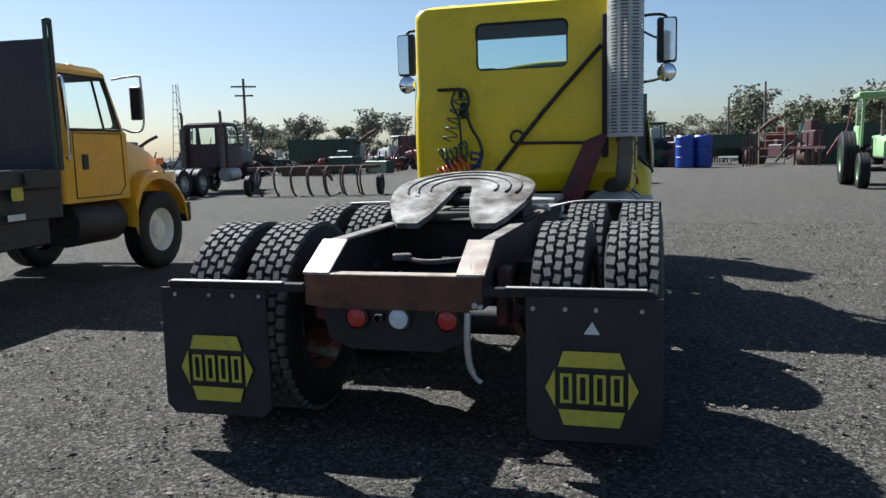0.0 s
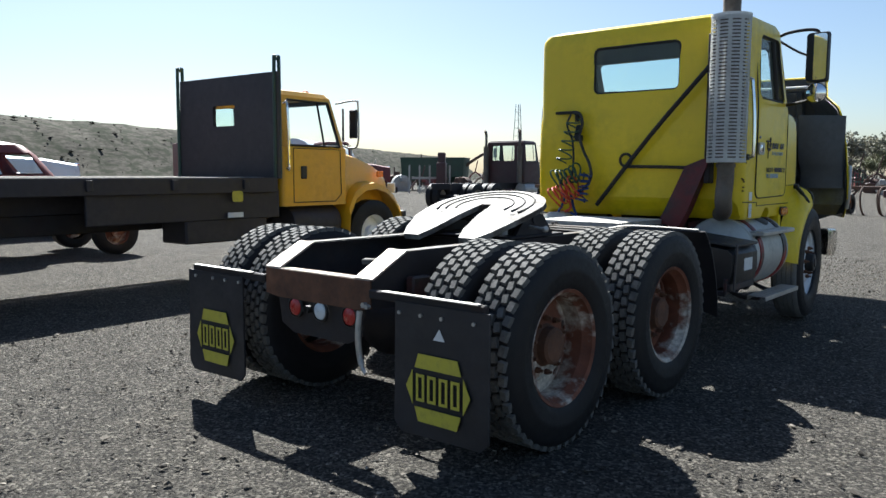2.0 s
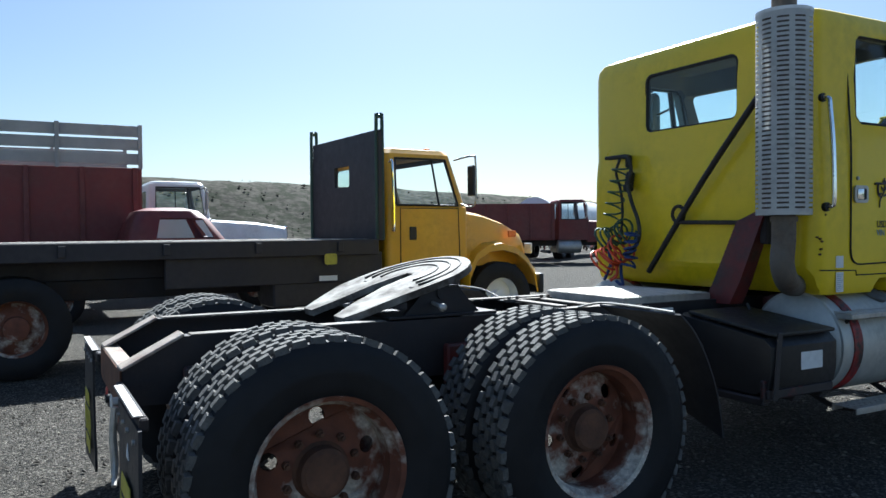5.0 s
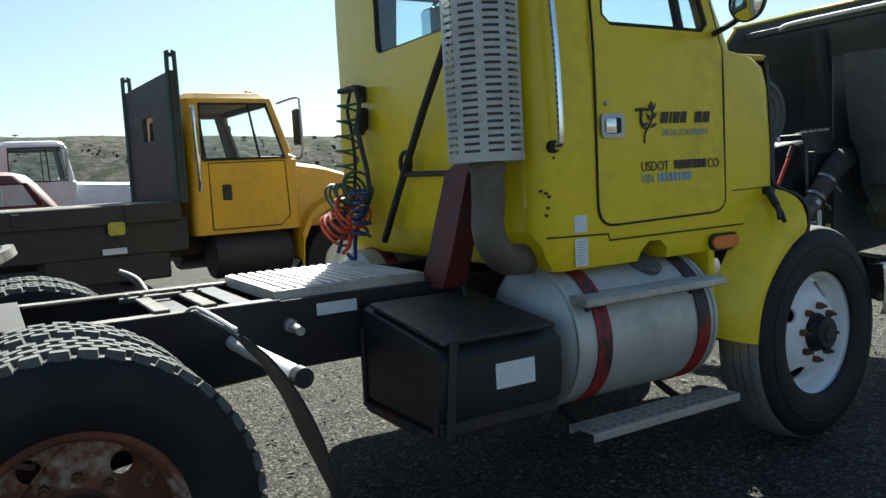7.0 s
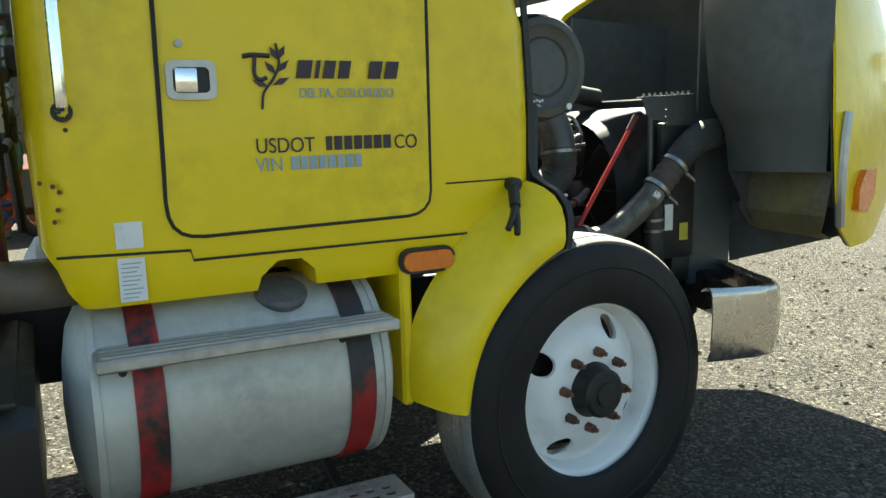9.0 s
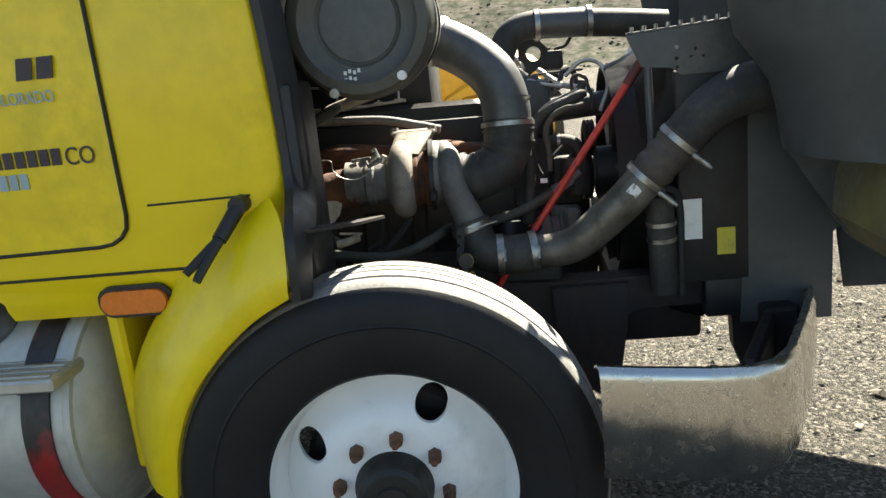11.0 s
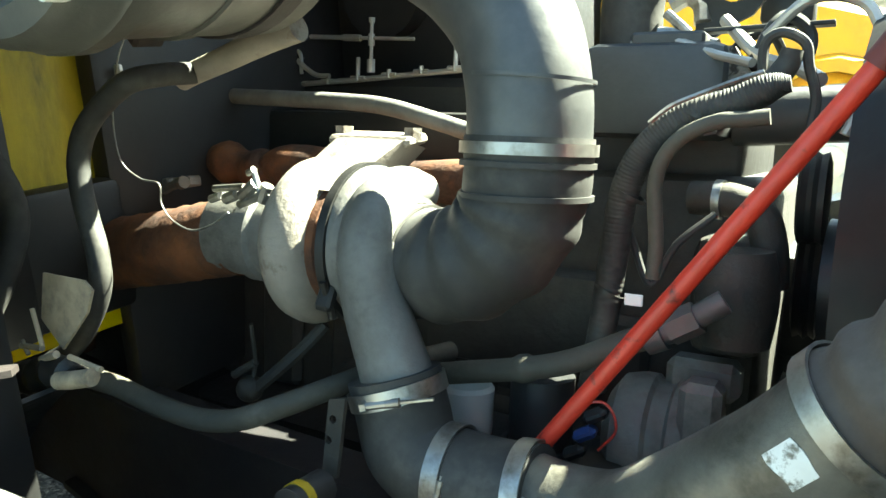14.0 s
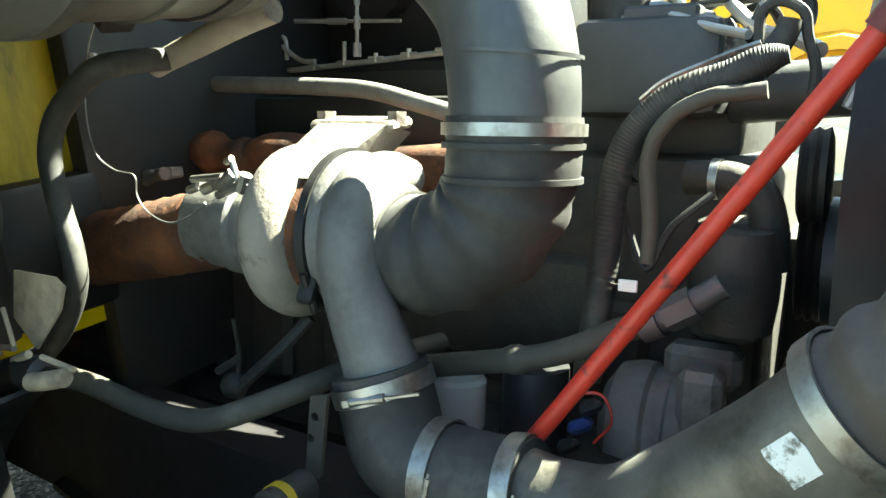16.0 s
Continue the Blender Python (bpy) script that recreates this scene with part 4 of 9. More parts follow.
    for y in (3.305, 3.893):
        bm = bmesh.new()
        add_lathe(bm, [(R + 0.001, y - 0.038), (R + 0.008, y - 0.038), (R + 0.008, y + 0.038), (R + 0.001, y + 0.038)], tm, 64, True)
        part("strap", bm, STRAP, tank, "chipped red paint over a black strap")
        bm = bmesh.new()
        add_plate(bm, [(0.44, 0.62), (0.44, 0.98), (0.62, 1.03), (0.62, 0.50), (0.52, 0.45)], 0.05, Matrix.Translation((0, y + 0.025, 0)) @ BACK)
        part("bracket", bm, REDSTEEL, tank)
    bm = bmesh.new()
    cap = Matrix.Translation((0.905, 3.705, 0.985)) @ Matrix.Rotation(radians(26), 4, "Y")
    add_lathe(bm, [(0.055, -0.03), (0.055, 0.008), (0.075, 0.012), (0.078, 0.032), (0.068, 0.042), (0.030, 0.046), (0.001, 0.046)], cap, 28)
    part("filler_cap", bm, CASTALU, tank, "dull dark grey metal filler cap")
    bm = bmesh.new()
    add_tube(bm, [(0.62, 2.925, 0.97), (0.66, 2.915, 0.90), (0.70, 2.92, 0.80)], 0.010, 8)
    part("vent_hose", bm, HOSE, tank)
    # Unseen far tank, inferred from and placed for the shadow under the frame.
    far = Matrix.Translation((-cx, -0.12, cz)) @ Matrix.Rotation(radians(-90), 4, "X")
    bm = bmesh.new()
    add_lathe(bm, [(0.001, y0 - 0.065), (R * 0.72, y0 - 0.036), (R - 0.006, y0 + 0.014), (R, y0 + 0.04), (R, y1 - 0.04), (R - 0.006, y1 - 0.014), (R * 0.72, y1 + 0.03), (0.001, y1 + 0.05)], far, 48)
    twin = part("fuel_tank", bm, TANK, truck, "unseen second saddle tank on the far rail, placed for its shadow")
    for y in (3.305, 3.893):
        bm = bmesh.new()
        add_lathe(bm, [(R + 0.001, y - 0.038), (R + 0.008, y - 0.038), (R + 0.008, y + 0.038), (R + 0.001, y + 0.038)], far, 48, True)
        part("strap", bm, STRAP, twin)
    # steps
    bm = bmesh.new()
    add_box(bm, (1.055, 3.587, 0.918), (0.15, 0.82, 0.034), None, 0.006)
    step = part("upper_step", bm, ALU, truck, "ribbed aluminium step on the tank")
    for i in range(4):
        bm = bmesh.new()
        add_box(bm, (1.005 + 0.033 * i, 3.587, 0.937), (0.012, 0.79, 0.006), None, 0.002)
        part("rib", bm, ALU, step)
    bm = bmesh.new()
    holes = [rounded(3.16 + 0.051 * i, 1.045 + 0.044 * j, 3.16 + 0.051 * i + 0.032, 1.045 + 0.044 * j + 0.022, 0.008, 2) for i in range(16) for j in range(3)]
    flat = Matrix(((0, 1, 0, 0), (1, 0, 0, 0), (0, 0, 1, 0), (0, 0, 0, 1)))
    add_plate(bm, [(3.14, 1.03), (3.14, 1.18), (4.0, 1.18), (4.0, 1.03)], 0.006, Matrix.Translation((0, 0, 0.408)) @ flat, holes)
    add_box(bm, (1.178, 3.57, 0.395), (0.008, 0.86, 0.034), None, 0.002)
    add_box(bm, (1.034, 3.57, 0.395), (0.008, 0.86, 0.034), None, 0.002)
    part("lower_step", bm, ALU, truck, "perforated aluminium step", angle=20)
    for y in (3.245, 3.845):
        bm = bmesh.new()
        add_tube(bm, [(0.80, y, 0.44), (0.95, y, 0.38), (1.10, y, 0.385)], 0.018, 8)
        part("step_bracket", bm, BLACKSTEEL, truck)
        bm = bmesh.new()
        add_tube(bm, [(1.08, y, 0.92), (1.03, y, 0.86), (1.02, y, 0.84)], 0.012, 8)
        part("step_strut", bm, BLACKSTEEL, truck)


def quarter_fender(s):
    """Black curved half fender hung ahead of the drive tyres on a bright tube."""
    prof = spline([(1.785, 1.025, 0), (1.86, 0.955, 0), (1.93, 0.855, 0), (1.985, 0.745, 0), (2.03, 0.62, 0), (2.06, 0.48, 0), (2.07, 0.40, 0)], 3)
    rows = []
    for i, p in enumerate(prof):
        u = i / (len(prof) - 1)
        x0 = 0.62 + 0.24 * u ** 1.5
        rows.append([Vector((s * (x0 + (1.20 - x0) * k), p.x + 0.03 * u * (1 - k), p.y + 0.10 * u * (1 - k))) for k in (0, 0.25, 0.5, 0.75, 1.0)])
    bm = bmesh.new()
    sheet(bm, rows, 0.009)
    fl = part("quarter_fender", bm, FLAP, truck, "black curved quarter fender ahead of the drive tyres", angle=50)
    bm = bmesh.new()
    add_cyl(bm, (s * 0.43, 1.965, 0.848), (s * 1.06, 2.005, 0.832), 0.029, n=18)
    add_tube(bm, [(s * 0.62, 1.95, 0.90), (s * 0.63, 1.97, 0.88), (s * 0.64, 1.99, 0.86)], 0.008, 6)
    part("fender_tube", bm, GALV, fl, "bright steel fender bracket tube")
    bm = bmesh.new()
    add_cyl(bm, (s * 1.05, 2.005, 0.832), (s * 1.10, 2.008, 0.831), 0.034, n=18)
    part("tube_cap", bm, BLACKPLASTIC, fl)
    bm = bmesh.new()
    add_tube(bm, [(s * 0.41, 1.80, 0.99), (s * 0.60, 1.795, 1.030), (s * 0.85, 1.79, 1.036), (s * 1.15, 1.788, 1.030)], 0.007, 6, 4)
    part("edge_strip", bm, ALU, fl, "bright worn top edge")


STRAPDARK = mat("mostly_black_over_red", (0.022, 0.018, 0.02), 0.55, 0, 0.2, 6, (0.20, 0.014, 0.012), 0.38, 3.5, 0.06)
STRAP = mat("chipped_red_strap", (0.30, 0.016, 0.014), 0.5, 0, 0.2, 6, (0.025, 0.02, 0.02), 0.52, 4.5, 0.05)
deck_and_boxes()
quarter_fender(1)
quarter_fender(-1)


# ---- cab ----
def cab():
    rings = [(1.03, 0.945, 3.14, 4.55, 0.09), (1.06, 0.958, 3.11, 4.57, 0.10), (1.17, 0.965, 3.085, 4.595, 0.11), (1.50, 0.967, 3.075, 4.595, 0.11),
             (1.80, 0.963, 3.075, 4.580, 0.11), (1.89, 0.958, 3.078, 4.555, 0.11), (1.94, 0.952, 3.08, 4.48, 0.11), (1.965, 0.948, 3.08, 4.33, 0.11),
             (2.30, 0.944, 3.085, 4.15, 0.09), (2.60, 0.944, 3.09, 4.03, 0.085), (2.655, 0.938, 3.095, 4.01, 0.085), (2.70, 0.915, 3.115, 3.98, 0.10), (2.728, 0.86, 3.165, 3.92, 0.12), (2.742, 0.70, 3.28, 3.80, 0.14)]
    bm = bmesh.new()
    sections = [plan_ring(w, a, b, r, z, 6) for z, w, a, b, r in rings]
    for ring in sections:
        for p in ring:
            p.x -= 0.065 * max(0.0, -p.x / 0.96)
    add_loft(bm, sections)
    body = part("cab_body", bm, YELLOW, truck, "yellow painted steel cab shell")
    t = 0.045
    inner = bmesh.new()
    add_loft(inner, [plan_ring(w - t, a + t, b - t, r * 0.6, z, 6) for z, w, a, b, r in ((1.12, 0.95, 3.12, 4.48, 0.1), (1.9, 0.955, 3.08, 4.48, 0.1), (1.93, 0.95, 3.08, 4.29, 0.1),
                                                                             (2.30, 0.935, 3.085, 4.15, 0.11), (2.56, 0.920, 3.095, 4.03, 0.11), (2.67, 0.85, 3.15, 3.95, 0.12))])
    back = bmesh.new()
    add_plate(back, rounded(-0.415, 2.125, 0.405, 2.535, 0.055), 0.5, Matrix.Translation((0, 3.3, 0)) @ BACK)
    sides = bmesh.new()
    add_plate(sides, [(3.46, 2.085), (3.50, 2.05), (4.06, 2.045), (4.09, 2.075), (3.95, 2.545), (3.90, 2.575), (3.51, 2.575), (3.475, 2.545)], 2.4, Matrix.Translation((-1.2, 0, 0)) @ SIDE)
    front = bmesh.new()
    add_plate(front, rounded(-0.90, 2.03, 0.82, 2.53, 0.05), 0.6, Matrix.Translation((0, 4.45, 0)) @ BACK)
    # wheel-arch side: notch for the filler and the raised rear lower edge
    notch = bmesh.new()
    add_plate(notch, [(3.60, 0.9), (3.64, 1.07), (3.69, 1.115), (3.76, 1.115), (3.80, 1.08), (3.83, 0.9)], 0.5, Matrix.Translation((0.6, 0, 0)) @ SIDE)
    rear = bmesh.new()
    add_plate(rear, [(2.9, 0.9), (2.9, 1.20), (3.085, 1.20), (3.12, 1.14), (3.14, 1.08), (3.17, 1.035), (3.22, 1.0), (3.22, 0.9)], 2.4, Matrix.Translation((-1.2, 0, 0)) @ SIDE)
    bay = bmesh.new()
    add_box(bay, (0, 4.60, 1.40), (1.66, 0.58, 1.12))
    cut(body, [inner, back, sides, front, notch, rear, bay])
    # grey trim on the inner faces of the shell
    body.data.materials.append(INTERIOR)
    mid = Vector((0, 3.65, 1.9))
    for f in body.data.polygons:
        if f.center.z > 1.25 and 3.1 < f.center.y < 4.35 and abs(f.center.x) < 0.965 and f.normal.dot(f.center - mid) < -0.05:
            f.material_index = 1
    # windows with black rubber surrounds
    def pane(name, outline, m, label):
        bm = bmesh.new()
        add_plate(bm, outline, 0.006, m)
        g = part(name, bm, GLASS, truck, label, angle=0)
        g.visible_shadow = False
        bm = bmesh.new()
        loop = [m @ Vector((x, y, 0.006)) for x, y in outline]
        add_tube(bm, loop + [loop[0]], 0.014, 6, 0, False)
        part("window_seal", bm, SEAM, g)
        return g
    pane("rear_window", rounded(-0.415, 2.125, 0.405, 2.535, 0.055), Matrix.Translation((0, 3.105, 0)) @ BACK, "tinted sliding rear window")
    for s in (1, -1):
        bm = bmesh.new()
        out = [(3.46, 2.085), (3.50, 2.05), (4.06, 2.045), (4.09, 2.075), (3.95, 2.545), (3.90, 2.575), (3.51, 2.575), (3.475, 2.545)]
        pts = [Vector((s * (0.938 - 0.045 * (z - 2.05)), y, z)) for y, z in out]
        f = bm.faces.new([bm.verts.new(p) for p in pts])
        bmesh.ops.solidify(bm, geom=[f], thickness=0.005)
        g = part("door_window", bm, GLASS, truck, "tinted door window glass", angle=0)
        g.visible_shadow = False
        bm = bmesh.new()
        ring = [Vector((s * (0.950 - 0.045 * (z - 2.05)), y, z)) for y, z in out]
        add_tube(bm, ring + [ring[0]], 0.012, 6, 0, False)
        part("window_seal", bm, SEAM, g)
        bm = bmesh.new()
        add_tube(bm, [Vector((s * 0.945, 3.93, 2.05)), Vector((s * 0.922, 3.83, 2.56))], 0.022, 8, 0)
        part("vent_pillar", bm, BLACKPLASTIC, g, "black quarter-light pillar")
    bm = bmesh.new()
    f = bm.faces.new([bm.verts.new(p) for p in ((-0.9, 4.265, 2.03), (0.82, 4.265, 2.03), (0.80, 4.03, 2.53), (-0.88, 4.03, 2.53))])
    bmesh.ops.solidify(bm, geom=[f], thickness=0.005)
    g = part("windscreen", bm, GLASS, truck, angle=0)
    g.visible_shadow = False
    # inside: seats, wheel, dash
    for s in (-1, 1):
        bm = bmesh.new()
        add_box(bm, (s * 0.5, 3.55, 1.62), (0.50, 0.50, 0.14), None, 0.04, 3)
        add_box(bm, (s * 0.5, 3.34, 1.95), (0.48, 0.13, 0.44), Matrix.Rotation(radians(8), 4, "X"), 0.05, 3)
        add_box(bm, (s * 0.5, 3.55, 1.35), (0.3, 0.3, 0.45), None, 0.03)
        part("seat", bm, INTERIOR, truck, "grey cloth cab seat")
    bm = bmesh.new()
    add_box(bm, (0, 4.15, 1.84), (1.72, 0.32, 0.26), None, 0.05, 3)
    part("dashboard", bm, INTERIOR, truck)
    bm = bmesh.new()
    c = Matrix.Translation((-0.5, 3.93, 1.98)) @ Matrix.Rotation(radians(-50), 4, "X")
    add_tube(bm, [c @ Vector((0.22 * math.cos(radians(a)), 0.22 * math.sin(radians(a)), 0)) for a in range(0, 361, 20)], 0.014, 8, 0)
    add_cyl(bm, c @ Vector((0, 0, 0)), c @ Vector((0, 0, -0.3)), 0.03)
    add_box(bm, (0, 0, 0), (0.42, 0.035, 0.015), c, 0.004)
    part("steering_wheel", bm, BLACKPLASTIC, truck)
    bm = bmesh.new()
    add_box(bm, (0, 4.05, 2.58), (1.2, 0.12, 0.09), None, 0.02, 2)
    part("overhead_console", bm, INTERIOR, truck)
    # doors: skin slightly proud, dark gap, handle
    for s in (1, -1):
        out = [(3.395, 1.30), (3.399, 1.263), (3.410, 1.236), (3.430, 1.217), (3.455, 1.208), (3.49, 1.205), (4.10, 1.215), (4.134, 1.220), (4.160, 1.234), (4.177, 1.256), (4.183, 1.29), (4.185, 1.96)]
        out += [(4.165, 2.02), (4.04, 2.50), (3.97, 2.61), (3.44, 2.62), (3.405, 2.58)]
        hole = [(3.452, 2.085), (3.50, 2.042), (4.06, 2.037), (4.10, 2.075), (3.958, 2.548), (3.905, 2.585), (3.505, 2.585), (3.465, 2.55)]
        sx = lambda y, z: -0.050 * max(0.0, z - 1.97) - 0.025 * max(0.0, z - 1.8)
        bm = bmesh.new()
        m = Matrix.Translation((0.964, 0, 0)) @ SIDE
        if s < 0:
            m = Matrix.Diagonal((-1, 1, 1, 1)) @ m
        add_plate(bm, out, 0.010, m, [hole], lambda u, v: sx(u, v))
        door = part("door", bm, YELLOW, truck, "closed yellow cab door", angle=25)
        bm = bmesh.new()
        ring = []
        for (u0, v0), (u1, v1) in zip(out, out[1:] + out[:1]):
            k = max(1, int(math.hypot(u1 - u0, v1 - v0) / 0.08))
            ring += [(u0 + (u1 - u0) * i / k, v0 + (v1 - v0) * i / k) for i in range(k)]
        line = [m @ Vector((u, v, sx(u, v) + 0.0065)) for u, v in ring]
        add_tube(bm, line + [line[0]], 0.006, 6, 0, False)
        part("door_gap", bm, SEAM, door)
        bm = bmesh.new()
        add_plate(bm, rounded(3.417, 1.572, 3.547, 1.675, 0.022), 0.012, Matrix.Translation((0.972, 0, 0)) @ SIDE if s > 0 else Matrix.Diagonal((-1, 1, 1, 1)) @ Matrix.Translation((0.972, 0, 0)) @ SIDE, [rounded(3.435, 1.590, 3.529, 1.657, 0.014)])
        part("door_handle", bm, ALU, door, "dull chrome recessed door handle")
        bm = bmesh.new()
        add_box(bm, (s * 0.976, 3.482, 1.6235), (0.006, 0.094, 0.067), None, 0.002)
        part("handle_pocket", bm, BLACKPLASTIC, door)
        bm = bmesh.new()
        add_box(bm, (s * 0.984, 3.468, 1.6235), (0.012, 0.058, 0.064), None, 0.005, 2)
        part("handle_paddle", bm, CHROME, door)
        bm = bmesh.new()
        add_cyl(bm, (s * 0.970, 3.456, 1.718), (s * 0.980, 3.456, 1.718), 0.011, n=12)
        part("door_lock", bm, ALU, door)
        # grab handle
        bm = bmesh.new()
        add_tube(bm, [(s * 0.955, 3.165, 1.545), (s * 1.005, 3.165, 1.548), (s * 1.022, 3.165, 1.60), (s * 1.015, 3.165, 1.90), (s * 0.995, 3.165, 2.12), (s * 0.985, 3.165, 2.17), (s * 0.935, 3.165, 2.18)], 0.015, 10, 5)
        g = part("grab_handle", bm, CHROME, truck, "long chrome grab handle")
        for z, x in ((1.545, 0.965), (2.18, 0.935)):
            bm = bmesh.new()
            add_cyl(bm, (s * (x - 0.005), 3.165, z), (s * (x + 0.02), 3.165, z), 0.026, n=14)
            part("grab_base", bm, BLACKPLASTIC, g)
    # seams, stickers and side marker on the right flank
    def strip(pts, w=0.004):
        bm = bmesh.new()
        add_tube(bm, [(0.9665, y, z) for y, z in pts], w, 5, 0)
        part("body_seam", bm, SEAM, body)
    strip([(3.12, 1.178), (3.45, 1.168), (3.456, 1.14), (4.34, 1.142), (4.42, 1.20)])
    strip([(4.24, 1.307), (4.50, 1.310)], 0.003)
    for y0, z0, y1, z1 in ((3.262, 1.188, 3.330, 1.258), (3.262, 1.045, 3.330, 1.162)):
        bm = bmesh.new()
        add_plate(bm, [(y0, z0), (y0, z1), (y1, z1), (y1, z0)], 0.002, Matrix.Translation((0.9675, 0, 0)) @ SIDE)
        st = part("sticker", bm, WHITE, body, "small white notice sticker", angle=0)
        if z0 < 1.1:
            for i in range(9):
                bm = bmesh.new()
                add_box(bm, (0.9702, 3.296 - 0.004 * (i % 3), 1.148 - 0.0115 * i), (0.001, 0.05 - 0.006 * (i % 3), 0.003))
                part("printed_line", bm, LETTERGREY, st, angle=0)
    for s in (1, -1):
        bm = bmesh.new()
        m = Matrix.Translation((0.966, 0, 0)) @ SIDE
        if s < 0:
            m = Matrix.Diagonal((-1, 1, 1, 1)) @ m
        add_plate(bm, rounded(4.066, 1.030, 4.262, 1.112, 0.038), 0.012, m)
        base = part("marker_base", bm, BLACKPLASTIC, truck)
        bm = bmesh.new()
        add_plate(bm, rounded(4.078, 1.041, 4.250, 1.101, 0.028), 0.024, m)
        part("marker_lens", bm, AMBER, base, "amber side marker lens")
    # rust pin-holes near the rear corner
    for y, z in ((3.135, 1.30), (3.142, 1.345), (3.128, 1.36), (3.17, 1.50), (3.125, 1.27), (3.10, 1.37)):
        bm = bmesh.new()
        add_cyl(bm, (0.955, y, z), (0.969, y, z), 0.006, n=8)
        part("rust_spot", bm, RUSTY, body)
    bm = bmesh.new()
    add_box(bm, (-0.697, 3.48, 2.73), (0.11, 0.16, 0.10), None, 0.02, 2)
    part("roof_beacon_base", bm, GALV, truck, "grey box on the roof edge")
    bm = bmesh.new()
    add_lathe(bm, [(0.105, 2.70), (0.105, 2.765), (0.09, 2.78), (0.001, 2.785)], Matrix.Translation((0.62, 3.72, 0)), 28)
    part("roof_vent", bm, GALV, truck, "round grey roof vent")
    for x in (-0.5, -0.2, 0.1, 0.4):
        bm = bmesh.new()
        add_ball(bm, (x, 3.88, 2.725), 0.045, 2, (1.2, 1, 0.8))
        part("roof_marker", bm, AMBER, truck)


cab()


def lettering():
    """Door sign: words that are plain to read as words, names and numbers as plain bars."""
    def put(words, y, z, size, squeeze, material):
        me = text_mesh(words, size, squeeze)
        me.materials.append(material)
        ob = new("lettering", me)
        ob.parent = truck
        ob.matrix_basis = Matrix.Translation((0.9755, y, z)) @ SIDE
    def bars(y0, z0, h, widths, gap, material, slant=0.0):
        y = y0
        for w in widths:
            bm = bmesh.new()
            add_plate(bm, [(y, z0), (y + w, z0), (y + w + slant * h, z0 + h), (y + slant * h, z0 + h)], 0.002, Matrix.Translation((0.9745, 0, 0)) @ SIDE)
            part("sign_bar", bm, material, truck, angle=0)
            y += w + gap
    put("USDOT", 3.642, 1.424, 0.060, 0.86, LETTER)
    bars(3.848, 1.426, 0.040, (0.018, 0.024, 0.024, 0.024, 0.024, 0.024, 0.024), 0.007, LETTER)
    put("CO", 4.062, 1.424, 0.060, 0.86, LETTER)
    put("VIN", 3.640, 1.373, 0.056, 0.86, LETTERGREY)
    bars(3.742, 1.374, 0.038, (0.021,) * 8, 0.0065, LETTERGREY)
    put("DELTA, COLORADO", 3.775, 1.576, 0.040, 0.80, LETTERGREY)
    bars(3.768, 1.630, 0.050, (0.042, 0.012, 0.034, 0.034), 0.012, LETTER, 0.2)
    bars(3.985, 1.630, 0.050, (0.040, 0.040), 0.012, LETTER, 0.2)
    # a T-like stroke and a wheat-stalk emblem
    def stroke(pts, r):
        bm = bmesh.new()
        add_tube(bm, [(0.9752, y, z) for y, z in pts], r, 6, 4)
        part("emblem_stroke", bm, LETTER, truck)
    stroke([(3.622, 1.688), (3.65, 1.692), (3.695, 1.690)], 0.007)
    stroke([(3.655, 1.690), (3.652, 1.64), (3.668, 1.625), (3.685, 1.632)], 0.006)
    stroke([(3.668, 1.545), (3.675, 1.590), (3.705, 1.630), (3.722, 1.67), (3.715, 1.725)], 0.004)
    for y, z, dy, dz in ((3.70, 1.61, 0.05, 0.022), (3.69, 1.605, -0.045, 0.02), (3.715, 1.645, 0.035, 0.035), (3.712, 1.64, -0.03, 0.035), (3.72, 1.68, 0.02, 0.04), (3.718, 1.68, -0.02, 0.035)):
        bm = bmesh.new()
        a = math.atan2(dz, dy)
        L = math.hypot(dy, dz)
        pts = [(0, 0), (0.5 * L, 0.009), (L, 0), (0.5 * L, -0.009)]
        add_plate(bm, [(y + u * math.cos(a) - v * math.sin(a), z + u * math.sin(a) + v * math.cos(a)) for u, v in pts], 0.002, Matrix.Translation((0.9745, 0, 0)) @ SIDE)
        part("emblem_leaf", bm, LETTER, truck, angle=0)


lettering()


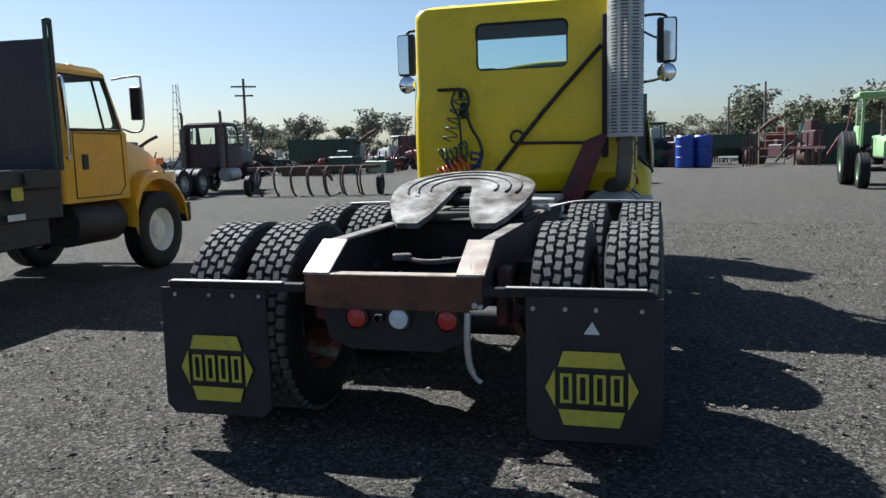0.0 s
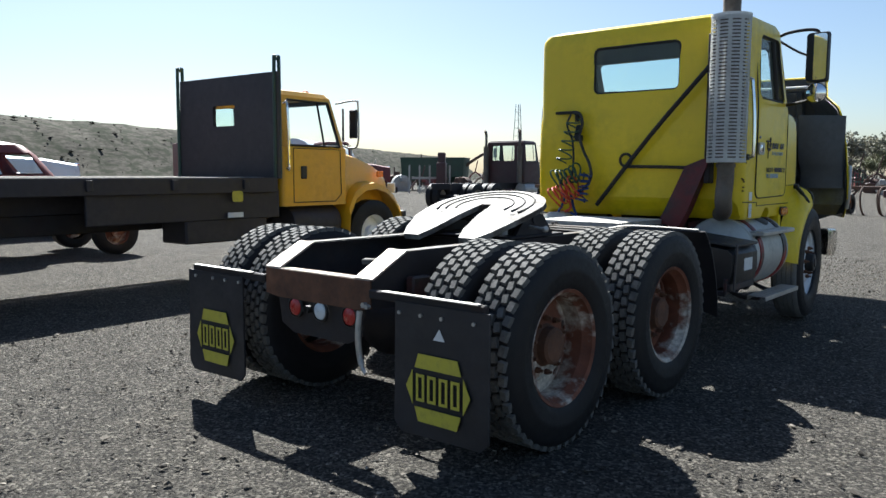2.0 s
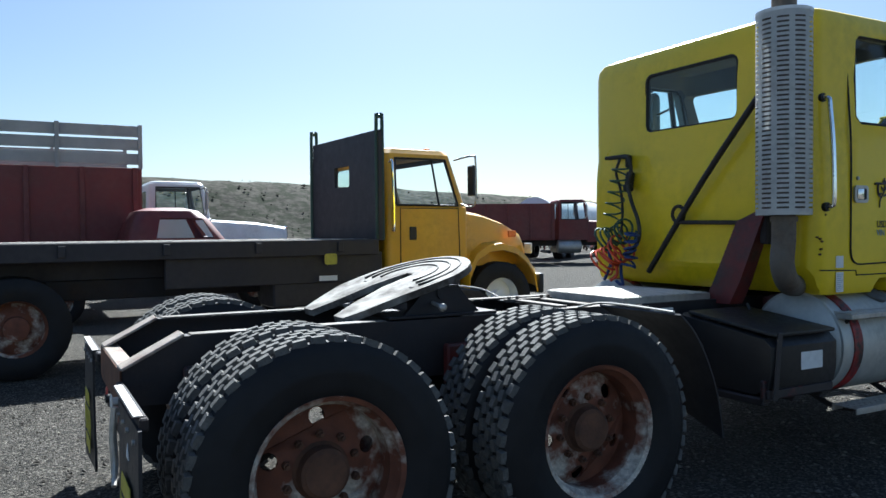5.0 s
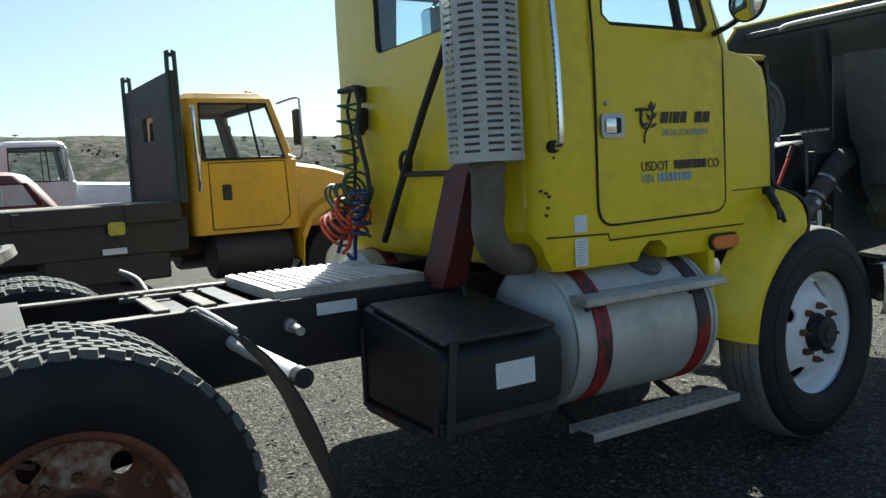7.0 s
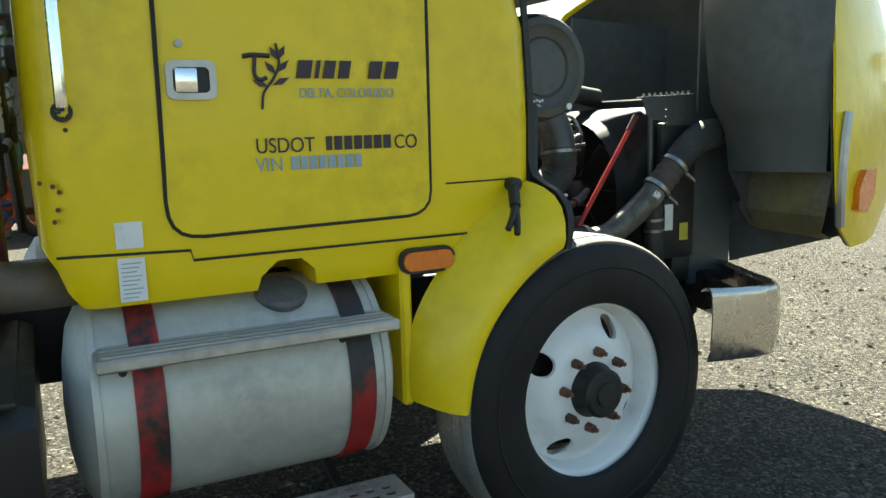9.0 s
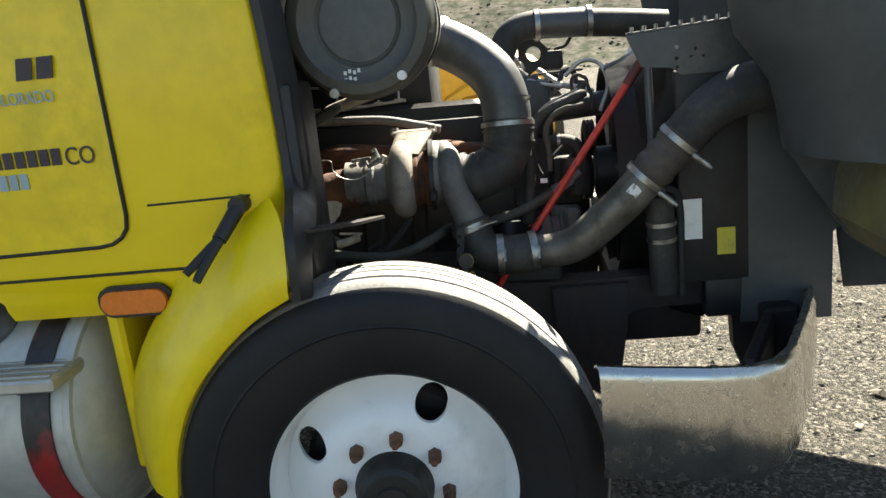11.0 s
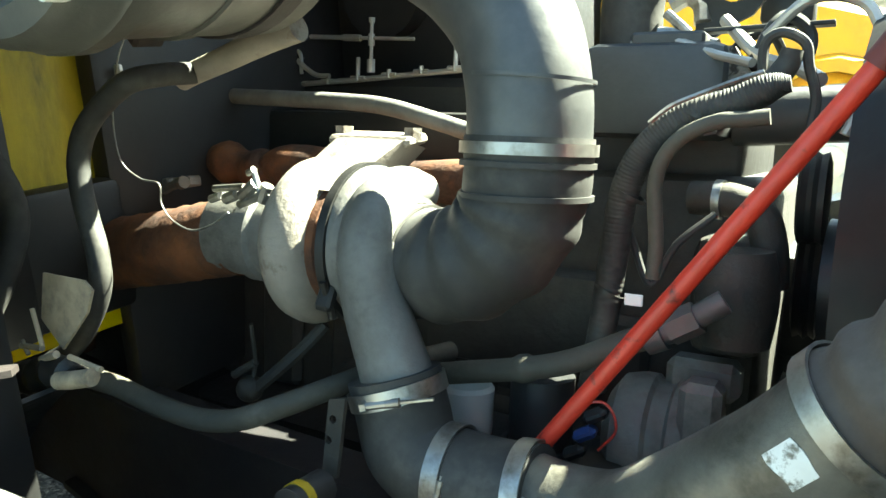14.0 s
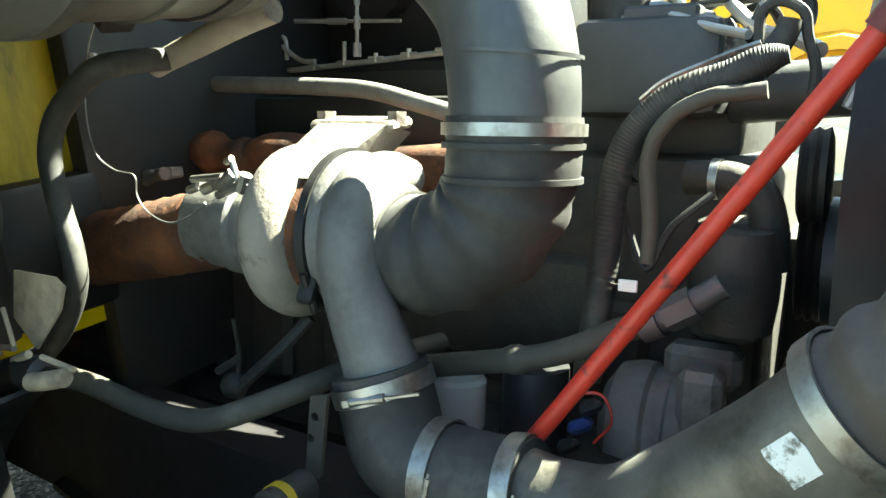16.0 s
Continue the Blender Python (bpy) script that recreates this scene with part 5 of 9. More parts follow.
def fixed_fender(s):
    """The yellow rear part of the front fender that stays on the cab, with its latch strap."""
    inner = spline([(4.235, 0.585, 0), (4.262, 0.72, 0), (4.315, 0.84, 0), (4.40, 0.945, 0), (4.50, 1.03, 0), (4.60, 1.085, 0)], 4)
    outer = spline([(4.09, 0.600, 0), (4.085, 0.74, 0), (4.115, 0.88, 0), (4.20, 1.02, 0), (4.34, 1.175, 0), (4.545, 1.300, 0)], 4)
    last = len(inner) - 1
    rows = []
    for i, (p, q) in enumerate(zip(outer, inner)):
        row = []
        k = (i / last) ** 2
        for u, x in ((0.0, 0.962), (0.08, 0.985), (0.22, 1.020), (0.40, 1.055), (0.58, 1.083), (0.76, 1.100), (0.92, 1.108), (1.0, 1.100), (1.02, 1.06)):
            bulge = math.sin(math.pi * min(u, 1.0))
            y, z = p.x + (q.x - p.x) * min(u, 1.0), p.y + (q.y - p.y) * min(u, 1.0)
            if i == 0:
                z += 0.02 * (1 - u) ** 2
            row.append(Vector((s * x, y + 0.004 * (u > 1) + 0.028 * bulge * k, z + 0.042 * bulge * k)))
        rows.append(row)
    bm = bmesh.new()
    sheet(bm, rows, 0.008)
    part("rear_fender_section", bm, YELLOW, truck, "yellow fixed rear section of the front fender", angle=50)
    bm = bmesh.new()
    sheet(bm, [[Vector((s * x, q.x + 0.004, q.y)) for x in (1.05, 0.92, 0.78, 0.62)] for q in inner], 0.006)
    part("splash_liner", bm, BLACKPLASTIC, truck, "black liner inside the fender arch", angle=50)
    bm = bmesh.new()
    add_box(bm, (s * 0.80, 4.09, 0.84), (0.34, 0.04, 0.48), None, 0.01)
    part("splash_panel", bm, YELLOW, truck)
    # forked rubber latch strap
    pin, fork = Vector((s * 0.985, 4.478, 1.293)), Vector((s * 1.055, 4.442, 1.226))
    bm = bmesh.new()
    add_tube(bm, [pin, pin.lerp(fork, 0.5), fork], lambda t: 0.020 - 0.002 * t, 10, 3)
    for tip in ((1.128, 4.402, 1.149), (1.118, 4.375, 1.166)):
        tip = Vector((s * tip[0], tip[1], tip[2]))
        add_tube(bm, [fork, fork.lerp(tip, 0.5) + Vector((s * 0.006, 0, 0)), tip], lambda t: 0.013 - 0.003 * t, 8, 3)
    add_cyl(bm, (s * 0.955, 4.478, 1.293), (s * 1.008, 4.478, 1.293), 0.022, n=14)
    part("hood_latch", bm, BLACKPLASTIC, truck, "black forked rubber hood latch strap", angle=40)
    # flat rubber seal along the cab front and round the fender edge
    edge = spline([(0.930, 4.548, 1.92), (0.932, 4.572, 1.60), (0.932, 4.577, 1.35), (0.985, 4.588, 1.296), (1.05, 4.602, 1.266), (1.098, 4.610, 1.215), (1.108, 4.612, 1.15), (1.102, 4.606, 1.078)], 4)
    back = spline([(0.860, 4.60, 1.92), (0.860, 4.625, 1.60), (0.860, 4.630, 1.32), (0.925, 4.645, 1.250), (1.005, 4.655, 1.212), (1.045, 4.655, 1.178), (1.050, 4.650, 1.13), (1.045, 4.642, 1.07)], 4)
    bm = bmesh.new()
    sheet(bm, [[Vector((s * a.x, a.y, a.z)), Vector((s * a.x, a.y + 0.022, a.z)), Vector((s * (a.x * 0.5 + b.x * 0.5), (a.y + b.y) / 2 + 0.018, (a.z + b.z) / 2)), Vector((s * b.x, b.y, b.z))] for a, b in zip(edge, back)], 0.010)
    part("hood_seal", bm, BLACKPLASTIC, truck, "black rubber hood seal", angle=40)
    bm = bmesh.new()
    add_plate(bm, [(s * x, y) for x, y in ((1.06, 4.615), (1.05, 4.665), (0.94, 4.755), (0.815, 4.79), (0.80, 4.775), (0.89, 4.715), (0.97, 4.63))], 0.007, Matrix.Translation((0, 0, 1.212)), shape=lambda x, y: 0.12 * (abs(x) - 0.95))
    part("hood_support_arm", bm, BLACKSTEEL, truck, "flat black bracket arm above the tyre")


fixed_fender(1)
fixed_fender(-1)


def exhaust():
    cx, cy, R = 0.905, 2.885, 0.150
    z0, z1 = 1.498, 2.645
    bm = bmesh.new()
    n, count = 60, 40
    levels = [z0, z0 + 0.035]
    pitch = (z1 - z0 - 0.07) / count
    for j in range(count):
        levels += [levels[1] + pitch * (j + 0.40), levels[1] + pitch * (j + 1)]
    levels.append(z1)
    grid = [[bm.verts.new((cx + R * math.cos(2 * math.pi * i / n), cy + R * math.sin(2 * math.pi * i / n), z)) for i in range(n)] for z in levels]
    for j in range(len(levels) - 1):
        for i in range(n):
            if not (0 < j < len(levels) - 2 and j % 2 == 1 and i % 6 in (1, 2, 3, 4)):
                bm.faces.new((grid[j][i], grid[j][(i + 1) % n], grid[j + 1][(i + 1) % n], grid[j + 1][i]))
    bmesh.ops.solidify(bm, geom=list(bm.faces), thickness=0.004)
    guard = part("exhaust_guard", bm, GALV, truck, "slotted bright-metal exhaust guard", angle=30)
    bm = bmesh.new()
    add_lathe(bm, [(R + 0.003, z1 - 0.02), (R + 0.004, z1), (0.075, z1 + 0.004)], Matrix.Translation((cx, cy, 0)), 40)
    part("guard_cap", bm, GALV, guard)
    bm = bmesh.new()
    add_cyl(bm, (cx, cy, 1.50), (cx, cy, 2.62), 0.115, n=28)
    part("muffler", bm, PIPE, guard, "grey muffler inside the guard")
    bm = bmesh.new()
    add_tube(bm, [(cx, cy, 2.6), (cx, cy, 3.0), (cx, cy, 3.25)], 0.068, 20, 2)
    part("stack_pipe", bm, PIPE, guard)
    bm = bmesh.new()
    add_tube(bm, [(cx, cy, 1.52), (cx, cy, 1.36), (cx - 0.01, cy, 1.22), (cx - 0.03, cy + 0.07, 1.115), (cx - 0.10, cy + 0.22, 1.085), (cx - 0.25, cy + 0.50, 1.07), (cx - 0.42, cy + 0.9, 1.05)], 0.066, 20, 5)
    ring_clamp(bm, (cx, cy, 1.475), (0, 0, 1), 0.068, 0.03, 0.006)
    part("exhaust_elbow", bm, PIPE, guard, "sooty exhaust elbow under the guard")
    bm = bmesh.new()
    add_box(bm, (0.735, 2.97, 1.93), (0.05, 0.10, 1.20), None, 0.008)
    add_box(bm, (0.80, 2.95, 2.40), (0.14, 0.03, 0.04), None, 0.004)
    add_box(bm, (0.80, 2.95, 1.66), (0.14, 0.03, 0.04), None, 0.004)
    part("stack_bracket", bm, BLACKSTEEL, truck, "black vertical stack bracket")
    bm = bmesh.new()
    add_loft(bm, [[Vector(p) for p in r] for r in ([(0.33, 2.87, 0.96), (0.53, 2.87, 0.96), (0.53, 2.99, 0.96), (0.33, 2.99, 0.96)], [(0.40, 2.88, 1.10), (0.60, 2.88, 1.10), (0.60, 2.99, 1.10), (0.40, 2.99, 1.10)], [(0.56, 2.90, 1.47), (0.74, 2.90, 1.47), (0.74, 2.99, 1.47), (0.56, 2.99, 1.47)], [(0.70, 2.92, 1.53), (0.755, 2.92, 1.53), (0.755, 2.99, 1.53), (0.70, 2.99, 1.53)])])
    part("stack_foot", bm, REDSTEEL, truck, "dark red stack foot")
    bm = bmesh.new()
    add_tube(bm, [(0.70, 2.99, 2.28), (0.20, 3.0, 1.74), (-0.32, 3.02, 1.12)], 0.020, 8, 3)
    part("diagonal_brace", bm, BLACKSTEEL, truck, "black diagonal brace across the cab back")
    bm = bmesh.new()
    add_tube(bm, [(0.70, 3.02, 1.455), (0.30, 3.02, 1.465), (-0.02, 3.01, 1.47)], 0.014, 8, 3)
    part("cross_brace", bm, BLACKSTEEL, truck)
    bm = bmesh.new()
    c = Matrix.Translation((-0.045, 3.03, 1.526)) @ Matrix.Rotation(radians(90), 4, "X")
    add_tube(bm, [c @ Vector((0.055 * math.cos(radians(a)), 0.055 * math.sin(radians(a)), 0)) for a in range(0, 361, 24)], 0.012, 8, 0)
    part("hose_ring", bm, BLACKSTEEL, truck, "black hose loop ring")


exhaust()


def helix(c, axis, r, pitch, turns, n=14, start=0.0):
    q = Vector(axis).to_track_quat("Z", "Y")
    return [Vector(c) + q @ Vector((r * math.cos(a), r * math.sin(a), pitch * a / (2 * math.pi))) for a in (start + 2 * math.pi * i / n for i in range(int(turns * n) + 1))]


def air_lines():
    bm = bmesh.new()
    add_box(bm, (-0.655, 3.02, 1.968), (0.22, 0.06, 0.026), None, 0.006)
    add_box(bm, (-0.56, 3.05, 1.93), (0.03, 0.05, 0.09), None, 0.006)
    part("hose_tender", bm, BLACKSTEEL, truck, "black hose hanger bar")
    bm = bmesh.new()
    add_box(bm, (-0.54, 3.04, 1.79), (0.055, 0.06, 0.13), Matrix.Rotation(radians(12), 4, "Y"), 0.02, 2)
    add_box(bm, (-0.51, 3.0, 1.73), (0.075, 0.05, 0.06), None, 0.015, 2)
    part("gladhand", bm, IRONDARK, truck, "black air coupling hung on the cab back")
    bm = bmesh.new()
    add_tube(bm, [(-0.56, 3.0, 1.96), (-0.50, 2.99, 1.95), (-0.47, 2.99, 1.86), (-0.49, 2.98, 1.75), (-0.45, 2.98, 1.62), (-0.38, 2.97, 1.50), (-0.35, 2.96, 1.38), (-0.40, 2.95, 1.28), (-0.46, 2.94, 1.24)], 0.014, 8)
    add_tube(bm, [(-0.60, 3.0, 1.95), (-0.63, 2.99, 1.85), (-0.57, 2.98, 1.72), (-0.55, 2.98, 1.55), (-0.55, 2.96, 1.35)], 0.010, 8)
    part("air_hose", bm, HOSE, truck, "black hanging air hose")
    for name, c, ax, r, turns, m in (("coiled_hose", (-0.70, 2.90, 1.16), (0.80, 0.1, 0.5), 0.095, 6, REDHOSE),
                                     ("coiled_hose", (-0.42, 2.93, 1.14), (0.15, 0, 1), 0.045, 6, BLUEHOSE),
                                     ("coiled_cable", (-0.72, 2.93, 1.34), (0.8, 0.1, 0.25), 0.080, 6, GREENHOSE)):
        bm = bmesh.new()
        add_tube(bm, [p + Vector((0.012 * math.sin(i * 0.9), 0.01 * math.cos(i * 0.7), 0.015 * math.sin(i * 0.37))) for i, p in enumerate(helix(c, ax, r, 0.046, turns))], 0.0085, 6, 0)
        part(name, bm, m, truck, {REDHOSE: "faded red-orange coiled air hose", BLUEHOSE: "dark blue coiled air hose", GREENHOSE: "dark green coiled trailer cable"}[m])
    bm = bmesh.new()
    add_tube(bm, helix((-0.66, 2.97, 1.50), (0.3, 0, 1), 0.065, 0.085, 5), 0.007, 6, 0)
    part("stretched_cable", bm, GREENHOSE, truck, "stretched dark coiled cable")
    for x, z, m in ((-0.69, 1.35, BLUEHOSE), (-0.62, 1.28, REDHOSE), (-0.56, 1.20, BLUEHOSE)):
        bm = bmesh.new()
        add_tube(bm, [(x, 2.97, z), (x + 0.05, 2.93, z - 0.10), (x + 0.10, 2.90, z - 0.18), (x + 0.05, 2.88, 1.05)], 0.012, 8)
        part("air_hose", bm, m, truck)


air_lines()


def mirrors(s):
    bm = bmesh.new()
    mx = 1.245 if s > 0 else 1.375
    add_tube(bm, [(s * 0.90, 4.0, 2.62), (s * 1.0, 4.02, 2.655), (s * (mx - 0.095), 4.03, 2.665), (s * (mx - 0.01), 4.03, 2.64), (s * mx, 4.03, 2.55)], 0.014, 8, 5)
    add_tube(bm, [(s * 0.93, 4.15, 2.03), (s * 1.05, 4.10, 2.04), (s * (mx - 0.075), 4.05, 2.06), (s * (mx - 0.005), 4.03, 2.12), (s * mx, 4.03, 2.25)], 0.014, 8, 5)
    add_tube(bm, [(s * 0.90, 4.05, 2.60), (s * 1.08, 4.03, 2.48), (s * (mx - 0.025), 4.03, 2.42)], 0.010, 8, 3)
    arm = part("mirror", bm, BLACKSTEEL, truck, "black mirror arms with a tall mirror head")
    bm = bmesh.new()
    add_loft(bm, [[Vector((s * (mx + x), 4.03 + y, 2.42 + z)) for x, z in rounded(-w, -h, w, h, 0.03, 3)] for y, w, h in ((-0.045, 0.088, 0.205), (0.0, 0.095, 0.215), (0.04, 0.085, 0.20), (0.07, 0.06, 0.17))])
    part("mirror_head", bm, BLACKPLASTIC, arm)
    bm = bmesh.new()
    add_plate(bm, [(x, z) for x, z in rounded(-0.08, -0.195, 0.08, 0.195, 0.025, 3)], 0.004, Matrix.Translation((s * mx, 3.986, 2.42)) @ Matrix.Rotation(radians(-6 * s), 4, "Z") @ BACK)
    part("mirror_glass", bm, MIRROR, arm, angle=0)
    bm = bmesh.new()
    c = Matrix.Translation((s * mx, 4.02, 2.115)) @ Matrix.Rotation(radians(90), 4, "X")
    add_lathe(bm, [(0.001, -0.05), (0.05, -0.04), (0.085, -0.01), (0.09, 0.012), (0.086, 0.02)], c, 28)
    part("convex_head", bm, BLACKPLASTIC, arm)
    bm = bmesh.new()
    add_lathe(bm, [(0.085, 0.014), (0.06, 0.024), (0.03, 0.029), (0.001, 0.031)], c, 28)
    part("convex_glass", bm, MIRROR, arm)


mirrors(1)
mirrors(-1)


# ---- tilted hood ----
HOOD = [(0.93, 1.02, 6.16, 7.02), (1.02, 1.07, 6.02, 7.06), (1.15, 1.10, 5.95, 7.08), (1.32, 1.10, 5.93, 7.08), (1.50, 1.085, 5.93, 7.06), (1.70, 1.06, 5.95, 7.04),
        (1.90, 1.02, 5.98, 7.02), (2.05, 0.98, 6.02, 6.98), (2.15, 0.93, 6.08, 6.94), (2.22, 0.85, 6.16, 6.92), (2.28, 0.77, 6.24, 6.90), (2.47, 0.72, 6.38, 6.84)]


def hood_section(z, w, yb, yf, inset):
    """One level of the hood: straight at the open end, drawn in towards the rounded nose."""
    w, yf = w - inset, yf - inset
    side = [(w * (1 - 0.46 * u ** 1.35), yb + (yf - yb) * u) for u in (0.0, 0.06, 0.14, 0.22, 0.32, 0.43, 0.54, 0.66, 0.78, 0.89, 0.96, 1.0)]
    nose = side[-1][0]
    half = side + [(nose * u, yf + 0.05 * (1 - u * u)) for u in (0.75, 0.5, 0.25)]
    tilt = 0.20 * min(1.0, max(0.0, (z - 2.2) / 0.27))
    return [Vector((x, y, z + tilt * (y - yb))) for x, y in half] + [Vector((-x, y, z + tilt * (y - yb))) for x, y in half[::-1]]


def hood():
    bm = bmesh.new()
    sheet(bm, [hood_section(*row, 0.0) for row in HOOD], 0.012)
    h = part("hood", bm, YELLOW, truck, "yellow hood tilted fully forward", angle=40)
    bm = bmesh.new()
    sheet(bm, [hood_section(z - (0.02 if 2.1 < z < 2.3 else 0.0), w, yb + 0.012, yf, 0.028) for z, w, yb, yf in HOOD], 0.006)
    part("hood_liner", bm, LINER, h, "grey-black moulded hood underside", angle=40)
    bm = bmesh.new()
    add_tube(bm, hood_section(*HOOD[-1], 0.006), 0.018, 8, 0)
    part("hood_rear_lip", bm, YELLOW, h)
    # Made-up bar with a pale strip that paints in the sunlit patch below the lip.
    bm = bmesh.new()
    add_box(bm, (0, 6.44, 2.395), (1.30, 0.06, 0.05), None, 0.012, 2)
    bar = part("hood_crossbar", bm, LINER, h, "dark bar added across the hood to carry the pale strip")
    bm = bmesh.new()
    add_tube(bm, [(-0.33, 6.408, 2.400), (-0.24, 6.400, 2.418), (0.10, 6.400, 2.420), (0.50, 6.400, 2.418)], 0.016, 10, 4)
    part("cowl_seal", bm, WHITE, bar, "pale strip standing in for a sunlit patch")
    for s in (1, -1):
        bm = bmesh.new()
        # rear-facing panel, its inner wall, the flat top and the sloping lower apron
        edge = [(1.26, 5.835), (1.36, 5.82), (1.44, 5.80), (1.50, 5.76), (1.56, 5.715), (1.70, 5.69), (1.90, 5.665), (2.015, 5.655), (2.04, 5.665)]
        sheet(bm, [[Vector((s * (0.645 + 0.385 * u), y + (5.965 - y) * (0.35 * u + 0.65 * u * u) - 0.03 * math.sin(math.pi * u), z)) for u in (0.0, 0.04, 0.12, 0.3, 0.5, 0.7, 0.88, 1.0)] for z, y in edge], 0.008)
        sheet(bm, [[Vector((s * (0.645 - 0.05 * u), y + (6.60 - y) * u, z)) for u in (0.0, 0.1, 0.4, 0.7, 1.0)] for z, y in [(1.02, 5.99)] + edge], 0.008)
        sheet(bm, [[Vector((s * x, y0 + (6.22 - y0) * v, 2.043)) for x, y0 in ((0.64, 5.665), (0.70, 5.69), (0.78, 5.80), (0.86, 5.96))] for v in (0.0, 0.3, 0.6, 1.0)], 0.006)
        rows = []
        for v in (0.0, 0.25, 0.5, 0.75, 1.0):
            rows.append([Vector((s * x, 6.03 + 0.10 * math.sin(math.pi * (x - 0.45) / 1.1) + 0.04 * (1 - v), (0.80 + 0.34 * (x - 0.45)) * (1 - v) + 1.10 * v)) for x in (0.45, 0.60, 0.75, 0.90, 1.02)])
        sheet(bm, rows, 0.008)
        part("wheel_well_liner", bm, LINER, h, "dark moulded wheel well liner", angle=40)
        bm = bmesh.new()
        sheet(bm, [[Vector((s * (0.60 + k * u), y, z)) for u in (0.0, 0.35, 0.7, 1.0)] for y, z, k in ((6.0, 1.26, 0.44), (5.97, 1.18, 0.45), (5.96, 1.08, 0.44), (6.02, 1.0, 0.38), (6.14, 0.96, 0.34))], 0.006)
        part("fender_return", bm, FENDERIN, h, "over-sprayed inner return of the fender", angle=40)
        bm = bmesh.new()
        add_tube(bm, [(s * 1.085, 6.005, 1.50), (s * 1.10, 5.97, 1.38), (s * 1.10, 5.965, 1.18), (s * 1.075, 6.01, 1.04)], 0.020, 8, 4)
        part("arch_moulding", bm, ALU, h, "grey arch moulding")
        bm = bmesh.new()
        lamp = Matrix.Translation((1.040, 6.165, 0)) @ Matrix.Rotation(radians(17), 4, "Z") @ SIDE
        add_plate(bm, [(-0.08, 1.10), (-0.08, 1.19), (-0.01, 1.262), (0.115, 1.262), (0.115, 1.155), (0.03, 1.08)], 0.03, lamp if s > 0 else Matrix.Diagonal((-1, 1, 1, 1)) @ lamp)
        part("fender_lamp", bm, AMBER, h, "amber fender lamp")
    for x in (-0.3, 0.3):
        bm = bmesh.new()
        add_loft(bm, [[Vector((x + a, y, z)) for a, y in ((-0.05, yb), (0.05, yb), (0.03, yb - 0.04), (-0.03, yb - 0.04))] for z, yb in ((1.1, 7.0), (1.9, 6.92), (2.40, 6.82))])
        part("stiffener", bm, LINER, h)
    # hood mirror on its stalk
    bm = bmesh.new()
    c = Matrix.Translation((0.68, 7.16, 1.80)) @ Matrix.Rotation(radians(-10), 4, "X")
    add_lathe(bm, [(0.001, -0.05), (0.06, -0.045), (0.105, 0.0), (0.10, 0.012), (0.06, 0.03), (0.001, 0.036)], c, 26)
    hm = part("hood_mirror", bm, CHROME, h, "round chrome hood mirror on a tripod stalk")
    for foot in ((0.66, 6.78, 1.42), (0.60, 6.86, 1.62)):
        bm = bmesh.new()
        add_tube(bm, [(0.68, 7.14, 1.77), (0.69, 7.02, 1.66), foot], 0.011, 8)
        part("mirror_stalk", bm, CHROME, hm)
    # bumper
    plan = [(1.085, 5.29), (1.092, 5.39), (1.092, 5.54), (1.08, 5.64), (1.035, 5.715), (0.95, 5.775), (0.83, 5.83), (0.69, 5.895), (0.56, 5.95), (0.30, 6.03), (0.08, 6.06)]
    plan = plan + [(-x, y) for x, y in plan[::-1]]
    bm = bmesh.new()
    rows = []
    for z, k in ((0.808, 0.955), (0.820, 0.972), (0.821, 0.986), (0.813, 0.994), (0.802, 0.998), (0.790, 1.000), (0.69, 1.004), (0.57, 0.998), (0.535, 0.985)):
        rows.append([Vector((x * k, 4.9 + (y - 4.9) * (k * 0.5 + 0.5), z + 0.042 * max(0.0, (5.85 - y) / 0.6))) for x, y in plan])
    sheet(bm, rows, 0.005)
    b = part("bumper", bm, BUMPER, truck, "dented chrome wrap-around bumper", angle=40)
    bm = bmesh.new()
    add_box(bm, (0, 5.86, 0.69), (1.10, 0.10, 0.18), None, 0.01)
    for s in (-1, 1):
        add_box(bm, (s * 0.62, 5.79, 0.70), (0.55, 0.04, 0.13), Matrix.Rotation(radians(-24 * s), 4, "Z"), 0.01)
    part("bumper_bracket", bm, BLACKSTEEL, b)


BUMPER = mat("dull_dented_chrome", (0.60, 0.59, 0.56), 0.20, 0.97, 0.12, 5, (0.40, 0.35, 0.28), 0.40, 5, 0.18, rough2=0.40, bump=0.06, bscale=9)
FLAKING = mat("flaking_white_print", (0.68, 0.68, 0.66), 0.6, 0, 0.1, 30, (0.16, 0.15, 0.125), 0.42, 60, 0.05)
FENDERIN = mat("oversprayed_grey_yellow", (0.16, 0.135, 0.04), 0.7, 0, 0.3, 6, (0.11, 0.105, 0.085), 0.5, 4, 0.2)
hood()


# ---- firewall and engine ----
GRIMYYELLOW = mat("grimy_yellow_paint", (0.55, 0.41, 0.014), 0.55, 0, 0.3, 9, (0.13, 0.105, 0.03), 0.42, 9, 0.2, bump=0.1, stretch=(2, 2, 0.6))


